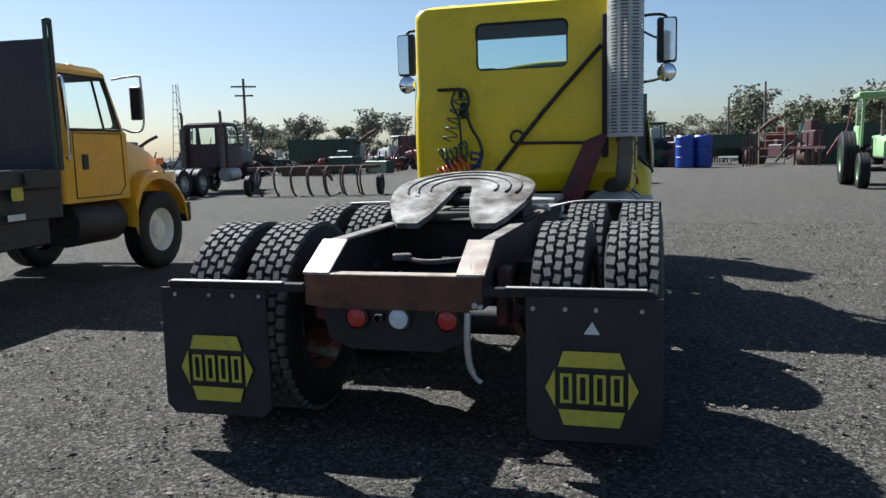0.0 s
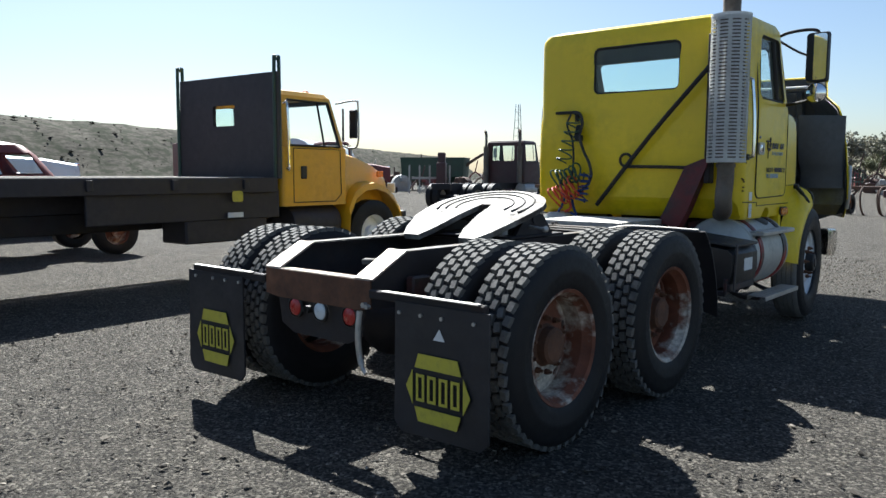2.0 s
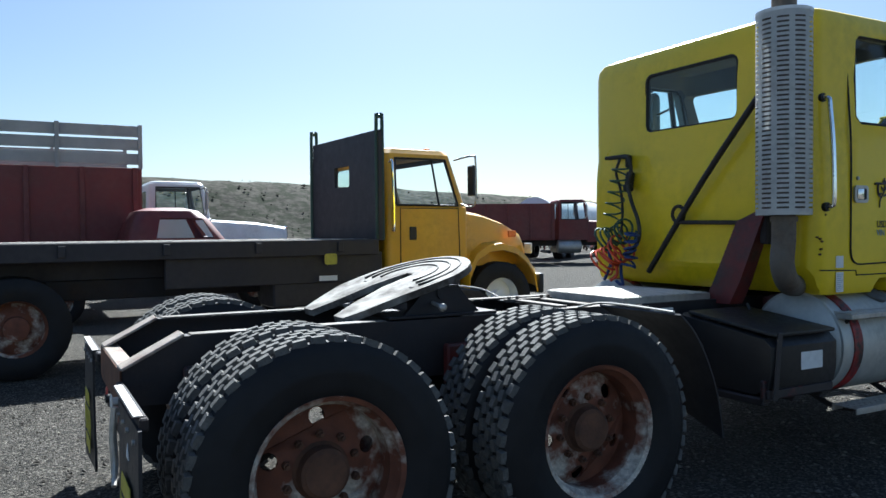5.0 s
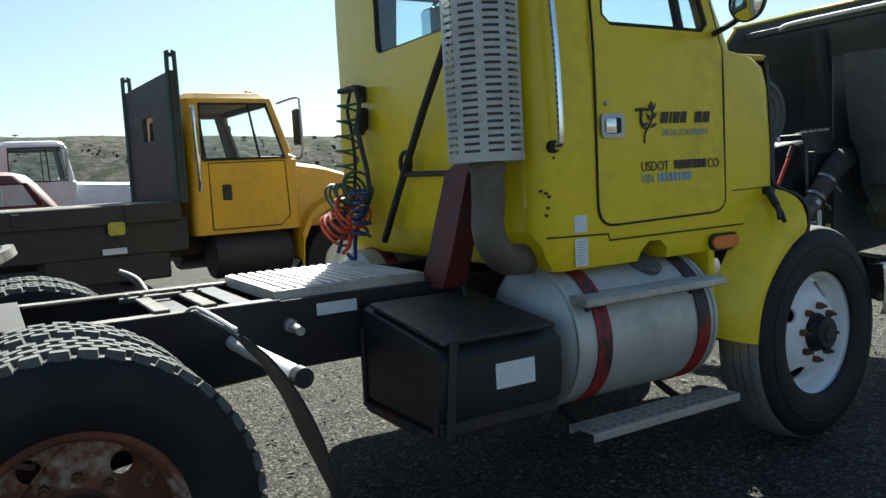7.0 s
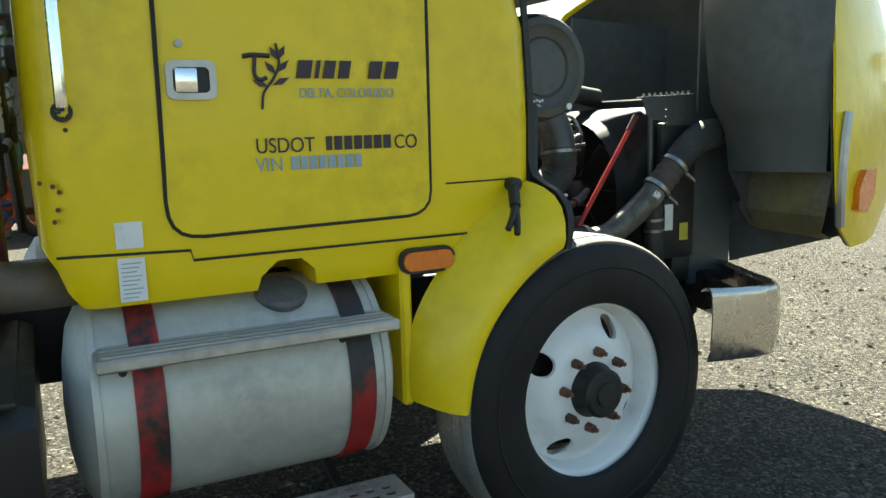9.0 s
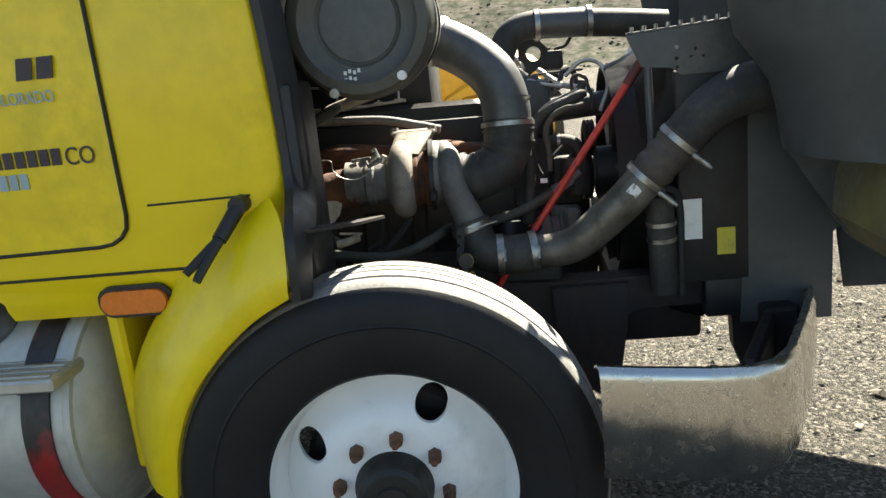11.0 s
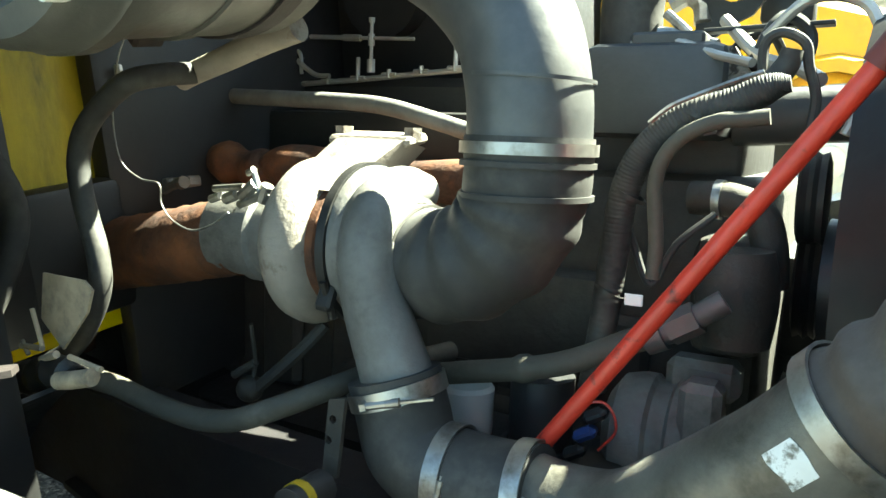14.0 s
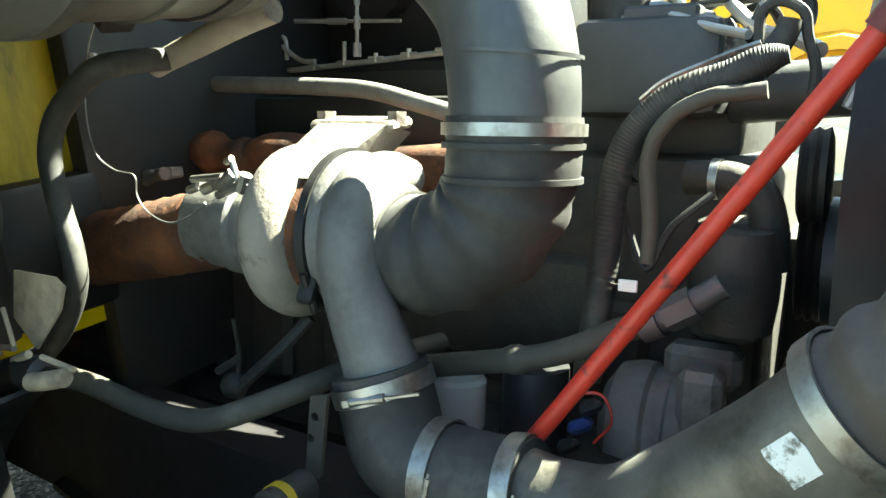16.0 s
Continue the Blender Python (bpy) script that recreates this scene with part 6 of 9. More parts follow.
def firewall():
    bm = bmesh.new()
    add_box(bm, (0, 4.285, 1.50), (1.70, 0.02, 0.92), None, 0.004)
    for s in (-1, 1):
        add_box(bm, (s * 0.80, 4.36, 1.745), (0.02, 0.16, 0.37), None, 0.004)
        add_box(bm, (s * 0.72, 4.33, 1.70), (0.10, 0.06, 0.40), None, 0.02, 2)
    f = part("firewall", bm, GRIMYYELLOW, truck, "grimy yellow firewall with dark pads")
    for x, y, z, w, h in ((-0.085, 4.315, 1.25, 0.93, 0.76), (0.68, 4.33, 1.305, 0.28, 0.49), (0.46, 4.320, 1.18, 0.20, 0.23), (0.825, 4.60, 1.20, 0.20, 0.72)):
        bm = bmesh.new()
        add_box(bm, (x, y, z), (w, 0.05, h), None, 0.015, 2)
        part("insulation_pad", bm, BLACKPLASTIC, f, "black pad on the firewall")
    for x, z in ((0.50, 1.535), (0.60, 1.545), (0.70, 1.55), (0.78, 1.54)):
        bm = bmesh.new()
        add_cyl(bm, (x, 4.35, z), (x, 4.362, z), 0.009, n=8)
        part("pad_fastener", bm, CLAMP, f)
    bm = bmesh.new()
    add_tube(bm, [(0.64, 4.38, 1.42), (0.60, 4.395, 1.36), (0.58, 4.40, 1.28), (0.61, 4.40, 1.20), (0.66, 4.40, 1.13)], 0.021, 14)
    part("heater_hose", bm, HOSE, f, "dark heater hose against the firewall")
    # Unseen ledge and flap, added to keep the sun off the firewall.
    bm = bmesh.new()
    add_box(bm, (0, 4.465, 1.955), (1.72, 0.35, 0.03), None, 0.008, 2)
    ledge = part("cowl_ledge", bm, GRIMYYELLOW, f)
    bm = bmesh.new()
    add_tube(bm, [(-0.86, 4.65, 1.945), (-0.4, 4.665, 1.955), (0.4, 4.665, 1.955), (0.86, 4.65, 1.945)], 0.022, 10, 4)
    part("cowl_seal", bm, SEAM, ledge, "black strip along the added ledge")
    bm = bmesh.new()
    sheet(bm, [[Vector((x, y, z - 0.02 * abs(x))) for x in (-0.84, -0.4, 0.0, 0.4, 0.84)] for y, z in ((4.64, 1.955), (4.74, 1.957), (4.82, 1.950))], 0.006)
    part("cowl_flap", bm, SEAM, ledge, "unseen black flap added to shade the firewall")
    # Made-up black box, a dark backdrop for the gap behind the engine.
    bm = bmesh.new()
    add_box(bm, (-0.42, 4.58, 1.56), (0.34, 0.50, 0.46), None, 0.03, 2)
    add_cyl(bm, (-0.30, 4.50, 1.60), (-0.20, 4.50, 1.60), 0.10, n=20)
    part("heater_box", bm, BLACKPLASTIC, f, "black box added as a dark backdrop on the firewall")
    # Upper black sheet, added so the firewall stays dark behind the rail.
    bm = bmesh.new()
    add_box(bm, (-0.36, 4.312, 1.78), (1.00, 0.03, 0.30), None, 0.012, 2)
    part("insulation_pad", bm, BLACKPLASTIC, f, "black pad on the firewall")


firewall()


def X(x, pts):
    return [(x, y, z) for y, z in pts]


ENGINE_POSE = Matrix(((1.0414, -0.0736, -0.1516, 0.3342), (0.0761, 1.0521, 0.0118, -0.4455), (0.1503, -0.0226, 1.0439, -0.1487), (0, 0, 0, 1)))


def engine():
    bm = bmesh.new()
    add_box(bm, (0.02, 4.92, 1.13), (0.52, 1.06, 0.62), None, 0.03, 2)
    add_box(bm, (0.26, 5.10, 1.21), (0.16, 0.30, 0.16), None, 0.02, 2)
    add_box(bm, (0.28, 5.02, 1.02), (0.10, 0.50, 0.14), None, 0.02, 2)
    add_box(bm, (0.30, 5.415, 1.29), (0.17, 0.095, 0.16), None, 0.025, 2)
    e = part("engine", bm, IRON, truck, "oily grey six-cylinder diesel engine block", ENGINE_POSE, angle=30)

    def sub(name, material, label="", angle=32):
        def put(bm):
            return part(name, bm, material, e, label, angle=angle)
        return put

    def tube(name, material, pts, r, label="", n=16, k=6):
        bm = bmesh.new()
        add_tube(bm, pts, r, n, k)
        return part(name, bm, material, e, label)

    for i in range(6):
        bm = bmesh.new()
        add_box(bm, (0.288, 4.46 + 0.16 * i, 1.12), (0.03, 0.09, 0.22), None, 0.012)
        sub("cylinder_boss", IRON)(bm)
    # head and valve cover with its rail of small fittings
    bm = bmesh.new()
    add_box(bm, (0.0, 4.85, 1.475), (0.42, 1.10, 0.10), None, 0.012, 2)
    sub("cylinder_head", IRONDARK)(bm)
    bm = bmesh.new()
    add_loft(bm, [[Vector((x, y, z)) for x, y in rounded(-0.20 + i, 4.30 + i, 0.11 - i, 5.18 - i, 0.04, 3)] for z, i in ((1.52, 0.0), (1.575, 0.0), (1.592, 0.012))])
    sub("valve_cover", IRONDARK, "black valve cover")(bm)
    bm = bmesh.new()
    add_tube(bm, [(0.115, 4.26, 1.572), (0.115, 4.55, 1.582), (0.115, 4.90, 1.606)], 0.0055, 8, 3)
    sub("fuel_rail", ALU, "bright thin fuel rail")(bm)
    for i in range(9):
        bm = bmesh.new()
        y = 4.30 + 0.072 * i
        z = 1.575 + 0.028 * max(0, i - 3) / 5
        add_cyl(bm, (0.118, y, z), (0.118, y, z + (0.045 if i % 3 == 2 else 0.016)), 0.0045, n=8)
        add_cyl(bm, (0.118, y - 0.016, z + 0.006), (0.118, y + 0.016, z + 0.006), 0.0042, n=6)
        sub("rail_fitting", ALU)(bm)
    bm = bmesh.new()
    add_cyl(bm, (0.14, 4.56, 1.671), (0.14, 4.64, 1.667), 0.0045, n=10)
    add_cyl(bm, (0.14, 4.64, 1.667), (0.14, 4.68, 1.665), 0.0065, n=10)
    add_cyl(bm, (0.14, 4.68, 1.665), (0.14, 4.80, 1.660), 0.0035, n=10)
    for z0, z1, r in ((1.60, 1.625, 0.008), (1.625, 1.65, 0.0035), (1.65, 1.672, 0.0065), (1.672, 1.70, 0.0035), (1.693, 1.702, 0.006)):
        add_cyl(bm, (0.14, 4.705, z0), (0.14, 4.705, z1), r, n=8)
    add_tube(bm, [(0.13, 4.50, 1.64), (0.13, 4.56, 1.60), (0.13, 4.60, 1.595)], 0.005, 6)
    add_tube(bm, [(0.13, 4.44, 1.64), (0.13, 4.52, 1.645), (0.13, 4.53, 1.60)], 0.0045, 6)
    sub("injector_line", ALU, "bright injector lines")(bm)
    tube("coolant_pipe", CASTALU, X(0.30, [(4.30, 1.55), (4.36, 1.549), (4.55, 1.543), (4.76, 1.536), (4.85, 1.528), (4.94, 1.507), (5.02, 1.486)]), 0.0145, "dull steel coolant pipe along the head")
    bm = bmesh.new()
    add_tube(bm, [(0.392, 4.572, 1.452), (0.390, 4.60, 1.462), (0.388, 4.66, 1.478), (0.385, 4.74, 1.500), (0.38, 4.80, 1.515)], lambda t: 0.0155 + 0.004 * t, 14, 4)
    part("heater_pipe", bm, TURBINE, truck, "pale steel heater pipe under the air cleaner")
    # exhaust side
    bm = bmesh.new()
    add_tube(bm, X(0.34, [(4.43, 1.412), (4.50, 1.425), (4.56, 1.42), (4.62, 1.412), (4.68, 1.422), (4.97, 1.414), (5.15, 1.40)]), lambda t: 0.034 + 0.006 * math.sin(t * 30), 16, 6)
    sub("exhaust_manifold", EXRUST, "rusty exhaust manifold")(bm)
    for y in (4.47, 4.60, 4.74, 4.90, 5.06):
        bm = bmesh.new()
        add_tube(bm, [(0.335, y, 1.41), (0.28, y, 1.40), (0.22, y, 1.38)], 0.030, 12, 3)
        sub("manifold_runner", EXRUST)(bm)
        bm = bmesh.new()
        add_box(bm, (0.275, y, 1.39), (0.016, 0.085, 0.085), None, 0.006)
        sub("port_flange", EXRUST)(bm)
    bm = bmesh.new()
    add_tube(bm, [(0.42, 4.20, 1.08), (0.50, 4.34, 1.20), (0.545, 4.46, 1.264), (0.55, 4.61, 1.297), (0.55, 4.755, 1.328)], lambda t: 0.058 + 0.0016 * math.sin(t * 190), 20, 12)
    sub("downpipe", EXRUST, "orange rusted exhaust downpipe")(bm)
    ym = Matrix.Rotation(radians(-90), 4, "X")  # height runs along y
    C = Matrix.Translation((0.55, 0, 1.335)) @ ym
    bm = bmesh.new()
    add_lathe(bm, [(0.055, 4.735), (0.064, 4.738), (0.062, 4.795), (0.068, 4.800), (0.068, 4.820), (0.062, 4.826), (0.064, 4.867)], C, 36)
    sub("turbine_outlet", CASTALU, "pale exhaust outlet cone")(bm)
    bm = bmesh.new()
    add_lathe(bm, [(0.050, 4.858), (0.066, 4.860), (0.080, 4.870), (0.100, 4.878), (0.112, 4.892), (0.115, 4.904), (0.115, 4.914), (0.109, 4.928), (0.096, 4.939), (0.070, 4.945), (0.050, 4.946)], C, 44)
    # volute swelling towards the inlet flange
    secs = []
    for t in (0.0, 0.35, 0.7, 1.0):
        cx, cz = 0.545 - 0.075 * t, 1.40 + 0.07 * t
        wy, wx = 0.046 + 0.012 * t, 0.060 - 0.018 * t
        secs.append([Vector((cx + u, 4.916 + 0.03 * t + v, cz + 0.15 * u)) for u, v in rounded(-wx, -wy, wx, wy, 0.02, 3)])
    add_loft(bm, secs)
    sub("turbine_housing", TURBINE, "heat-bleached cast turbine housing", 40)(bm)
    bm = bmesh.new()
    add_box(bm, (0.472, 4.942, 1.476), (0.058, 0.135, 0.015), Matrix.Rotation(radians(8), 4, "Y"), 0.005)
    fl = sub("turbine_flange", TURBINE)(bm)
    for x, y in ((0.472, 4.884), (0.472, 5.000)):
        bm = bmesh.new()
        add_cyl(bm, (x, y, 1.474), (x, y, 1.493), 0.014, n=6)
        sub("flange_bolt", TURBINE)(bm)
    bm = bmesh.new()
    add_lathe(bm, [(0.05, 4.940), (0.086, 4.942), (0.084, 4.952), (0.078, 4.956), (0.078, 4.972), (0.086, 4.976), (0.086, 4.992), (0.092, 4.995)], C, 32)
    sub("bearing_housing", EXRUST, "rust-orange bearing housing")(bm)
    bm = bmesh.new()
    ring_clamp(bm, (0.572, 4.996, 1.342), (0, 1, 0), 0.098, 0.012, 0.007, 48)
    add_box(bm, (0.662, 4.998, 1.285), (0.016, 0.022, 0.034), Matrix.Rotation(radians(-25), 4, "Y"), 0.004)
    add_cyl(bm, (0.652, 5.0, 1.258), (0.672, 5.0, 1.306), 0.005, n=8)
    sub("v_band_clamp", IRONDARK)(bm)
    D = Matrix.Translation((0.575, 0, 1.345)) @ ym
    bm = bmesh.new()
    add_lathe(bm, [(0.06, 4.998), (0.090, 4.999), (0.098, 5.003), (0.098, 5.012), (0.088, 5.03), (0.068, 5.042), (0.062, 5.075), (0.055, 5.075)], D, 44)
    # scroll and discharge
    add_tube(bm, [(0.50, 5.033, 1.405), (0.54, 5.030, 1.412), (0.59, 5.034, 1.404), (0.628, 5.043, 1.385), (0.648, 5.048, 1.355), (0.655, 5.053, 1.322), (0.655, 5.061, 1.29), (0.655, 5.076, 1.252), (0.655, 5.094, 1.208), (0.655, 5.105, 1.178)], lambda t: 0.028 + 0.009 * min(1, t * 3) + 0.008 * max(0.0, (t - 0.6) / 0.4), 22, 6)
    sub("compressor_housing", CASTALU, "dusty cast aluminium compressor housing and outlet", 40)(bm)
    bm = bmesh.new()
    add_tube(bm, [(0.655, 5.092, 1.205), (0.655, 5.106, 1.160), (0.66, 5.124, 1.122), (0.66, 5.165, 1.103), (0.662, 5.23, 1.100), (0.665, 5.285, 1.106)], 0.056, 20, 6)
    sub("boost_elbow", HOSE, "dusty black boost elbow hose")(bm)
    for c, ax in (((0.655, 5.098, 1.186), (0, 0.35, -1)), ((0.66, 5.176, 1.102), (0, 1, 0)), ((0.665, 5.272, 1.105), (0, 1, 0.1))):
        bm = bmesh.new()
        ring_clamp(bm, c, ax, 0.0565, 0.020, 0.003)
        v = Vector(c) + Vector((0.055, 0.01, 0.0))
        w = Vector((-0.004, 0.024, 0.006)) if ax[2] < -0.5 else Vector((-0.004, 0.002, 0.016))
        add_cyl(bm, v - w * 0.6, v + w, 0.0055, n=10)
        add_cyl(bm, v + w * 0.3, v + w * (2.6 if ax[2] < -0.5 else 1.3), 0.0022, n=6)
        add_cyl(bm, v - w * 0.9, v - w * 0.6, 0.0075, n=6)
        sub("hose_clamp", CLAMP, "bright steel hose clamp")(bm)
    # intake
    bm = bmesh.new()
    add_tube(bm, [(0.58, 5.06, 1.332), (0.592, 5.10, 1.328), (0.60, 5.155, 1.336), (0.60, 5.205, 1.375), (0.60, 5.224, 1.43), (0.60, 5.225, 1.485)], lambda t: 0.066 + 0.007 * t + 0.0026 * math.sin(t * 48) * (1 if 0.12 < t < 0.75 else 0.2), 28, 12)
    for z, r in ((1.455, 0.0745), (1.42, 0.0735)):
        ring_clamp(bm, (0.60, 5.2245, z), (0, 0, 1), r - 0.002, 0.006, 0.004)
    sub("intake_elbow", HOSE, "black rubber intake elbow", 40)(bm)
    for c, ax, r in (((0.60, 5.225, 1.472), (0, 0, 1), 0.0745), ((0.590, 5.090, 1.330), (0.2, 1, 0), 0.0675)):
        bm = bmesh.new()
        ring_clamp(bm, c, ax, r, 0.013, 0.003)
        sub("hose_clamp", CLAMP)(bm)
    # harness and hoses
    tube("engine_harness", HOSE, [(0.62, 4.735, 1.556), (0.67, 4.742, 1.550), *X(0.72, [(4.735, 1.538), (4.692, 1.517), (4.646, 1.478), (4.629, 1.438), (4.631, 1.401), (4.644, 1.357), (4.661, 1.313), (4.665, 1.267), (4.643, 1.218), (4.603, 1.172), (4.55, 1.14), (4.42, 1.08)])], 0.0150, "taped black wiring harness")
    tube("corrugated_loom", HOSE, X(0.47, [(5.475, 1.552), (5.455, 1.548), (5.418, 1.531), (5.371, 1.516), (5.336, 1.491), (5.312, 1.458), (5.298, 1.414), (5.293, 1.36), (5.288, 1.298), (5.281, 1.226), (5.275, 1.17)]), lambda t: 0.0180 * min(1.0, 0.5 + t * 4.0) + 0.0004 * math.sin(t * 620), "corrugated black cable loom", 14, 34)
    tube("coolant_hose", OLIVEHOSE, X(0.50, [(5.46, 1.515), (5.434, 1.512), (5.407, 1.509), (5.373, 1.494), (5.351, 1.469), (5.343, 1.438), (5.345, 1.406), (5.349, 1.368), (5.348, 1.326)]), 0.0090, "thin black hose")
    tube("return_hose", OLIVEHOSE, [*X(0.74, [(4.40, 1.095), (4.591, 1.138), (4.697, 1.144), (4.792, 1.132), (4.861, 1.128), (4.917, 1.137)]), (0.73, 4.962, 1.154), (0.66, 5.005, 1.172), (0.56, 5.03, 1.18), (0.45, 5.06, 1.18)], 0.0140, "dusty hose slung low along the engine")
    tube("oil_line", OLIVEHOSE, X(0.53, [(5.04, 1.165), (5.081, 1.171), (5.13, 1.182), (5.192, 1.196), (5.242, 1.21), (5.283, 1.227), (5.328, 1.251), (5.365, 1.268)]), lambda t: 0.0150 + (0.0035 if 0.44 < t < 0.50 else 0.0), "dusty oil line with a crimped fitting")
    bm = bmesh.new()
    add_cyl(bm, (0.53, 5.352, 1.262), (0.53, 5.372, 1.272), 0.021, n=14)
    add_cyl(bm, (0.53, 5.378, 1.275), (0.53, 5.408, 1.294), 0.019, n=6)
    add_cyl(bm, (0.53, 5.406, 1.293), (0.525, 5.434, 1.314), 0.014, n=12)
    add_cyl(bm, (0.53, 5.372, 1.272), (0.53, 5.378, 1.275), 0.016, n=12)
    sub("oil_fitting", COMPGREY)(bm)
    bm = bmesh.new()
    add_lathe(bm, [(0.001, 1.082), (0.028, 1.082), (0.037, 1.090), (0.038, 1.150), (0.034, 1.156), (0.034, 1.172), (0.001, 1.172)], Matrix.Translation((0.50, 5.112, 0)), 24)
    add_cyl(bm, (0.50, 5.112, 1.055), (0.50, 5.112, 1.085), 0.014, n=10)
    sub("fuel_filter", GREYPAINT, "pale grey spin-on fuel filter")(bm)
    bm = bmesh.new()
    add_cyl(bm, (0.48, 5.212, 1.07), (0.48, 5.212, 1.18), 0.042, n=24)
    add_lathe(bm, [(0.045, 1.075), (0.052, 1.075), (0.052, 1.09), (0.045, 1.09)], Matrix.Translation((0.48, 5.212, 0)), 24, True)
    sub("fuel_filter", BLACKPLASTIC, "black spin-on filter")(bm)
    bm = bmesh.new()
    B = Matrix.Translation((0.42, 0, 1.11)) @ ym
    add_lathe(bm, [(0.001, 5.29), (0.05, 5.29), (0.072, 5.305), (0.078, 5.33), (0.078, 5.345), (0.072, 5.35), (0.072, 5.37), (0.078, 5.375), (0.078, 5.41), (0.06, 5.425), (0.001, 5.425)], B, 32)
    add_box(bm, (0.40, 5.40, 1.19), (0.05, 0.09, 0.05), None, 0.01)
    add_box(bm, (0.47, 5.41, 1.16), (0.05, 0.05, 0.09), None, 0.01)
    sub("alternator", CASTALU, "dusty finned alternator")(bm)
    for i, m in enumerate((BLACKPLASTIC, BLUEHOSE, BLACKPLASTIC)):
        bm = bmesh.new()
        add_box(bm, (0.52, 5.285 + 0.012 * (1 - i), 1.155 - 0.026 * i), (0.022, 0.032, 0.016), Matrix.Rotation(radians(30), 4, "X"), 0.006)
        sub("wire_connector", m)(bm)
    tube("red_wire", REDROD, X(0.53, [(5.27, 1.165), (5.31, 1.175), (5.325, 1.145), (5.305, 1.115)]), 0.0018, n=6)
    bm = bmesh.new()
    add_box(bm, (0.22, 5.285, 1.555), (0.22, 0.20, 0.13), None, 0.02, 2)
    add_box(bm, (0.26, 5.30, 1.625), (0.10, 0.10, 0.02), None, 0.004)
    sub("air_compressor", COMPGREY, "smooth grey air compressor housing")(bm)
    bm = bmesh.new()
    add_tube(bm, [(0.28, 5.22, 1.63), (0.30, 5.30, 1.625), (0.33, 5.37, 1.60), (0.37, 5.42, 1.585)], 0.006, 10)
    add_tube(bm, [(0.22, 5.36, 1.66), (0.30, 5.42, 1.60), (0.36, 5.47, 1.58), (0.42, 5.50, 1.56)], 0.009, 10)
    add_tube(bm, [(0.34, 5.43, 1.62), (0.36, 5.48, 1.66), (0.35, 5.54, 1.65), (0.37, 5.56, 1.58), (0.38, 5.53, 1.50)], 0.007, 10)
    sub("air_line", ALU, "bright compressor air lines")(bm)
    tube("radiator_hose", HOSE, [(0.25, 5.235, 1.60), (0.25, 5.236, 1.70), (0.25, 5.265, 1.77), (0.25, 5.33, 1.802), (0.25, 5.45, 1.80), (0.25, 5.60, 1.79), (0.25, 5.78, 1.77)], 0.045, "black upper radiator hose", 18)
    bm = bmesh.new()
    add_cyl(bm, (0.25, 5.37, 1.803), (0.25, 5.52, 1.799), 0.047, n=22)
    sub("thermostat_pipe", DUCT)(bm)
    for y in (5.36, 5.53):
        bm = bmesh.new()
        ring_clamp(bm, (0.25, y, 1.801), (0, 1, 0), 0.047, 0.016, 0.004)
        sub("hose_clamp", CLAMP)(bm)
    # lifting eye, bracket and joints behind the compressor
    bm = bmesh.new()
    add_plate(bm, [(5.302, 1.64), (5.302, 1.768), (5.345, 1.778), (5.378, 1.768), (5.402, 1.742), (5.404, 1.708), (5.384, 1.680), (5.352, 1.665), (5.322, 1.64)], 0.012, Matrix.Translation((0.12, 0, 0)) @ SIDE, [circle(5.355, 1.726, 0.026, 18)])
    sub("lifting_eye", IRONDARK, "black lifting eye plate")(bm)
    bm = bmesh.new()
    add_box(bm, (0.04, 5.425, 1.708), (0.06, 0.078, 0.066), None, 0.008, 2)
    sub("relay_box", BLACKPLASTIC, "black relay box")(bm)
    bm = bmesh.new()
    add_box(bm, (0.24, 5.42, 1.645), (0.03, 0.165, 0.006), Matrix.Rotation(radians(2), 4, "X"), 0.001)
    sub("stay_bar", IRONDARK)(bm)
    bm = bmesh.new()
    add_plate(bm, [(5.383, 1.560), (5.370, 1.598), (5.372, 1.612), (5.388, 1.614), (5.421, 1.566)], 0.05, Matrix.Translation((0.262, 0, 0)) @ SIDE)
    sub("compressor_bracket", PITTED, "pitted steel bracket")(bm)
    for pts, r in (([(0.26, 5.245, 1.632), (0.26, 5.285, 1.640), (0.26, 5.33, 1.628), (0.27, 5.36, 1.620)], 0.008), ([(0.26, 5.285, 1.667), (0.26, 5.305, 1.650), (0.26, 5.318, 1.638)], 0.007),
                   ([(0.20, 5.16, 1.79), (0.20, 5.175, 1.72), (0.20, 5.20, 1.66), (0.20, 5.215, 1.64)], 0.006), ([(0.12, 5.26, 1.70), (0.12, 5.285, 1.712), (0.12, 5.305, 1.70), (0.13, 5.312, 1.67)], 0.014)):
        bm = bmesh.new()
        add_tube(bm, pts, r, 8)
        sub("air_fitting", CLAMP, "bright brass and steel air fitting")(bm)
    for pts, r in (([(0.30, 5.41, 1.585), (0.28, 5.43, 1.64), (0.26, 5.45, 1.655), (0.25, 5.475, 1.63), (0.28, 5.47, 1.585)], 0.009), ([(0.24, 5.36, 1.58), (0.22, 5.385, 1.63), (0.20, 5.42, 1.64), (0.18, 5.44, 1.61)], 0.007),
                   ([(0.10, 5.43, 1.74), (0.11, 5.47, 1.75), (0.12, 5.50, 1.79), (0.14, 5.55, 1.80)], 0.006), ([(0.46, 5.295, 1.42), (0.45, 5.31, 1.36), (0.45, 5.335, 1.31), (0.44, 5.36, 1.36), (0.42, 5.40, 1.40)], 0.005)):
        bm = bmesh.new()
        add_tube(bm, pts, r, 8)
        sub("thin_cable", HOSE)(bm)
    bm = bmesh.new()
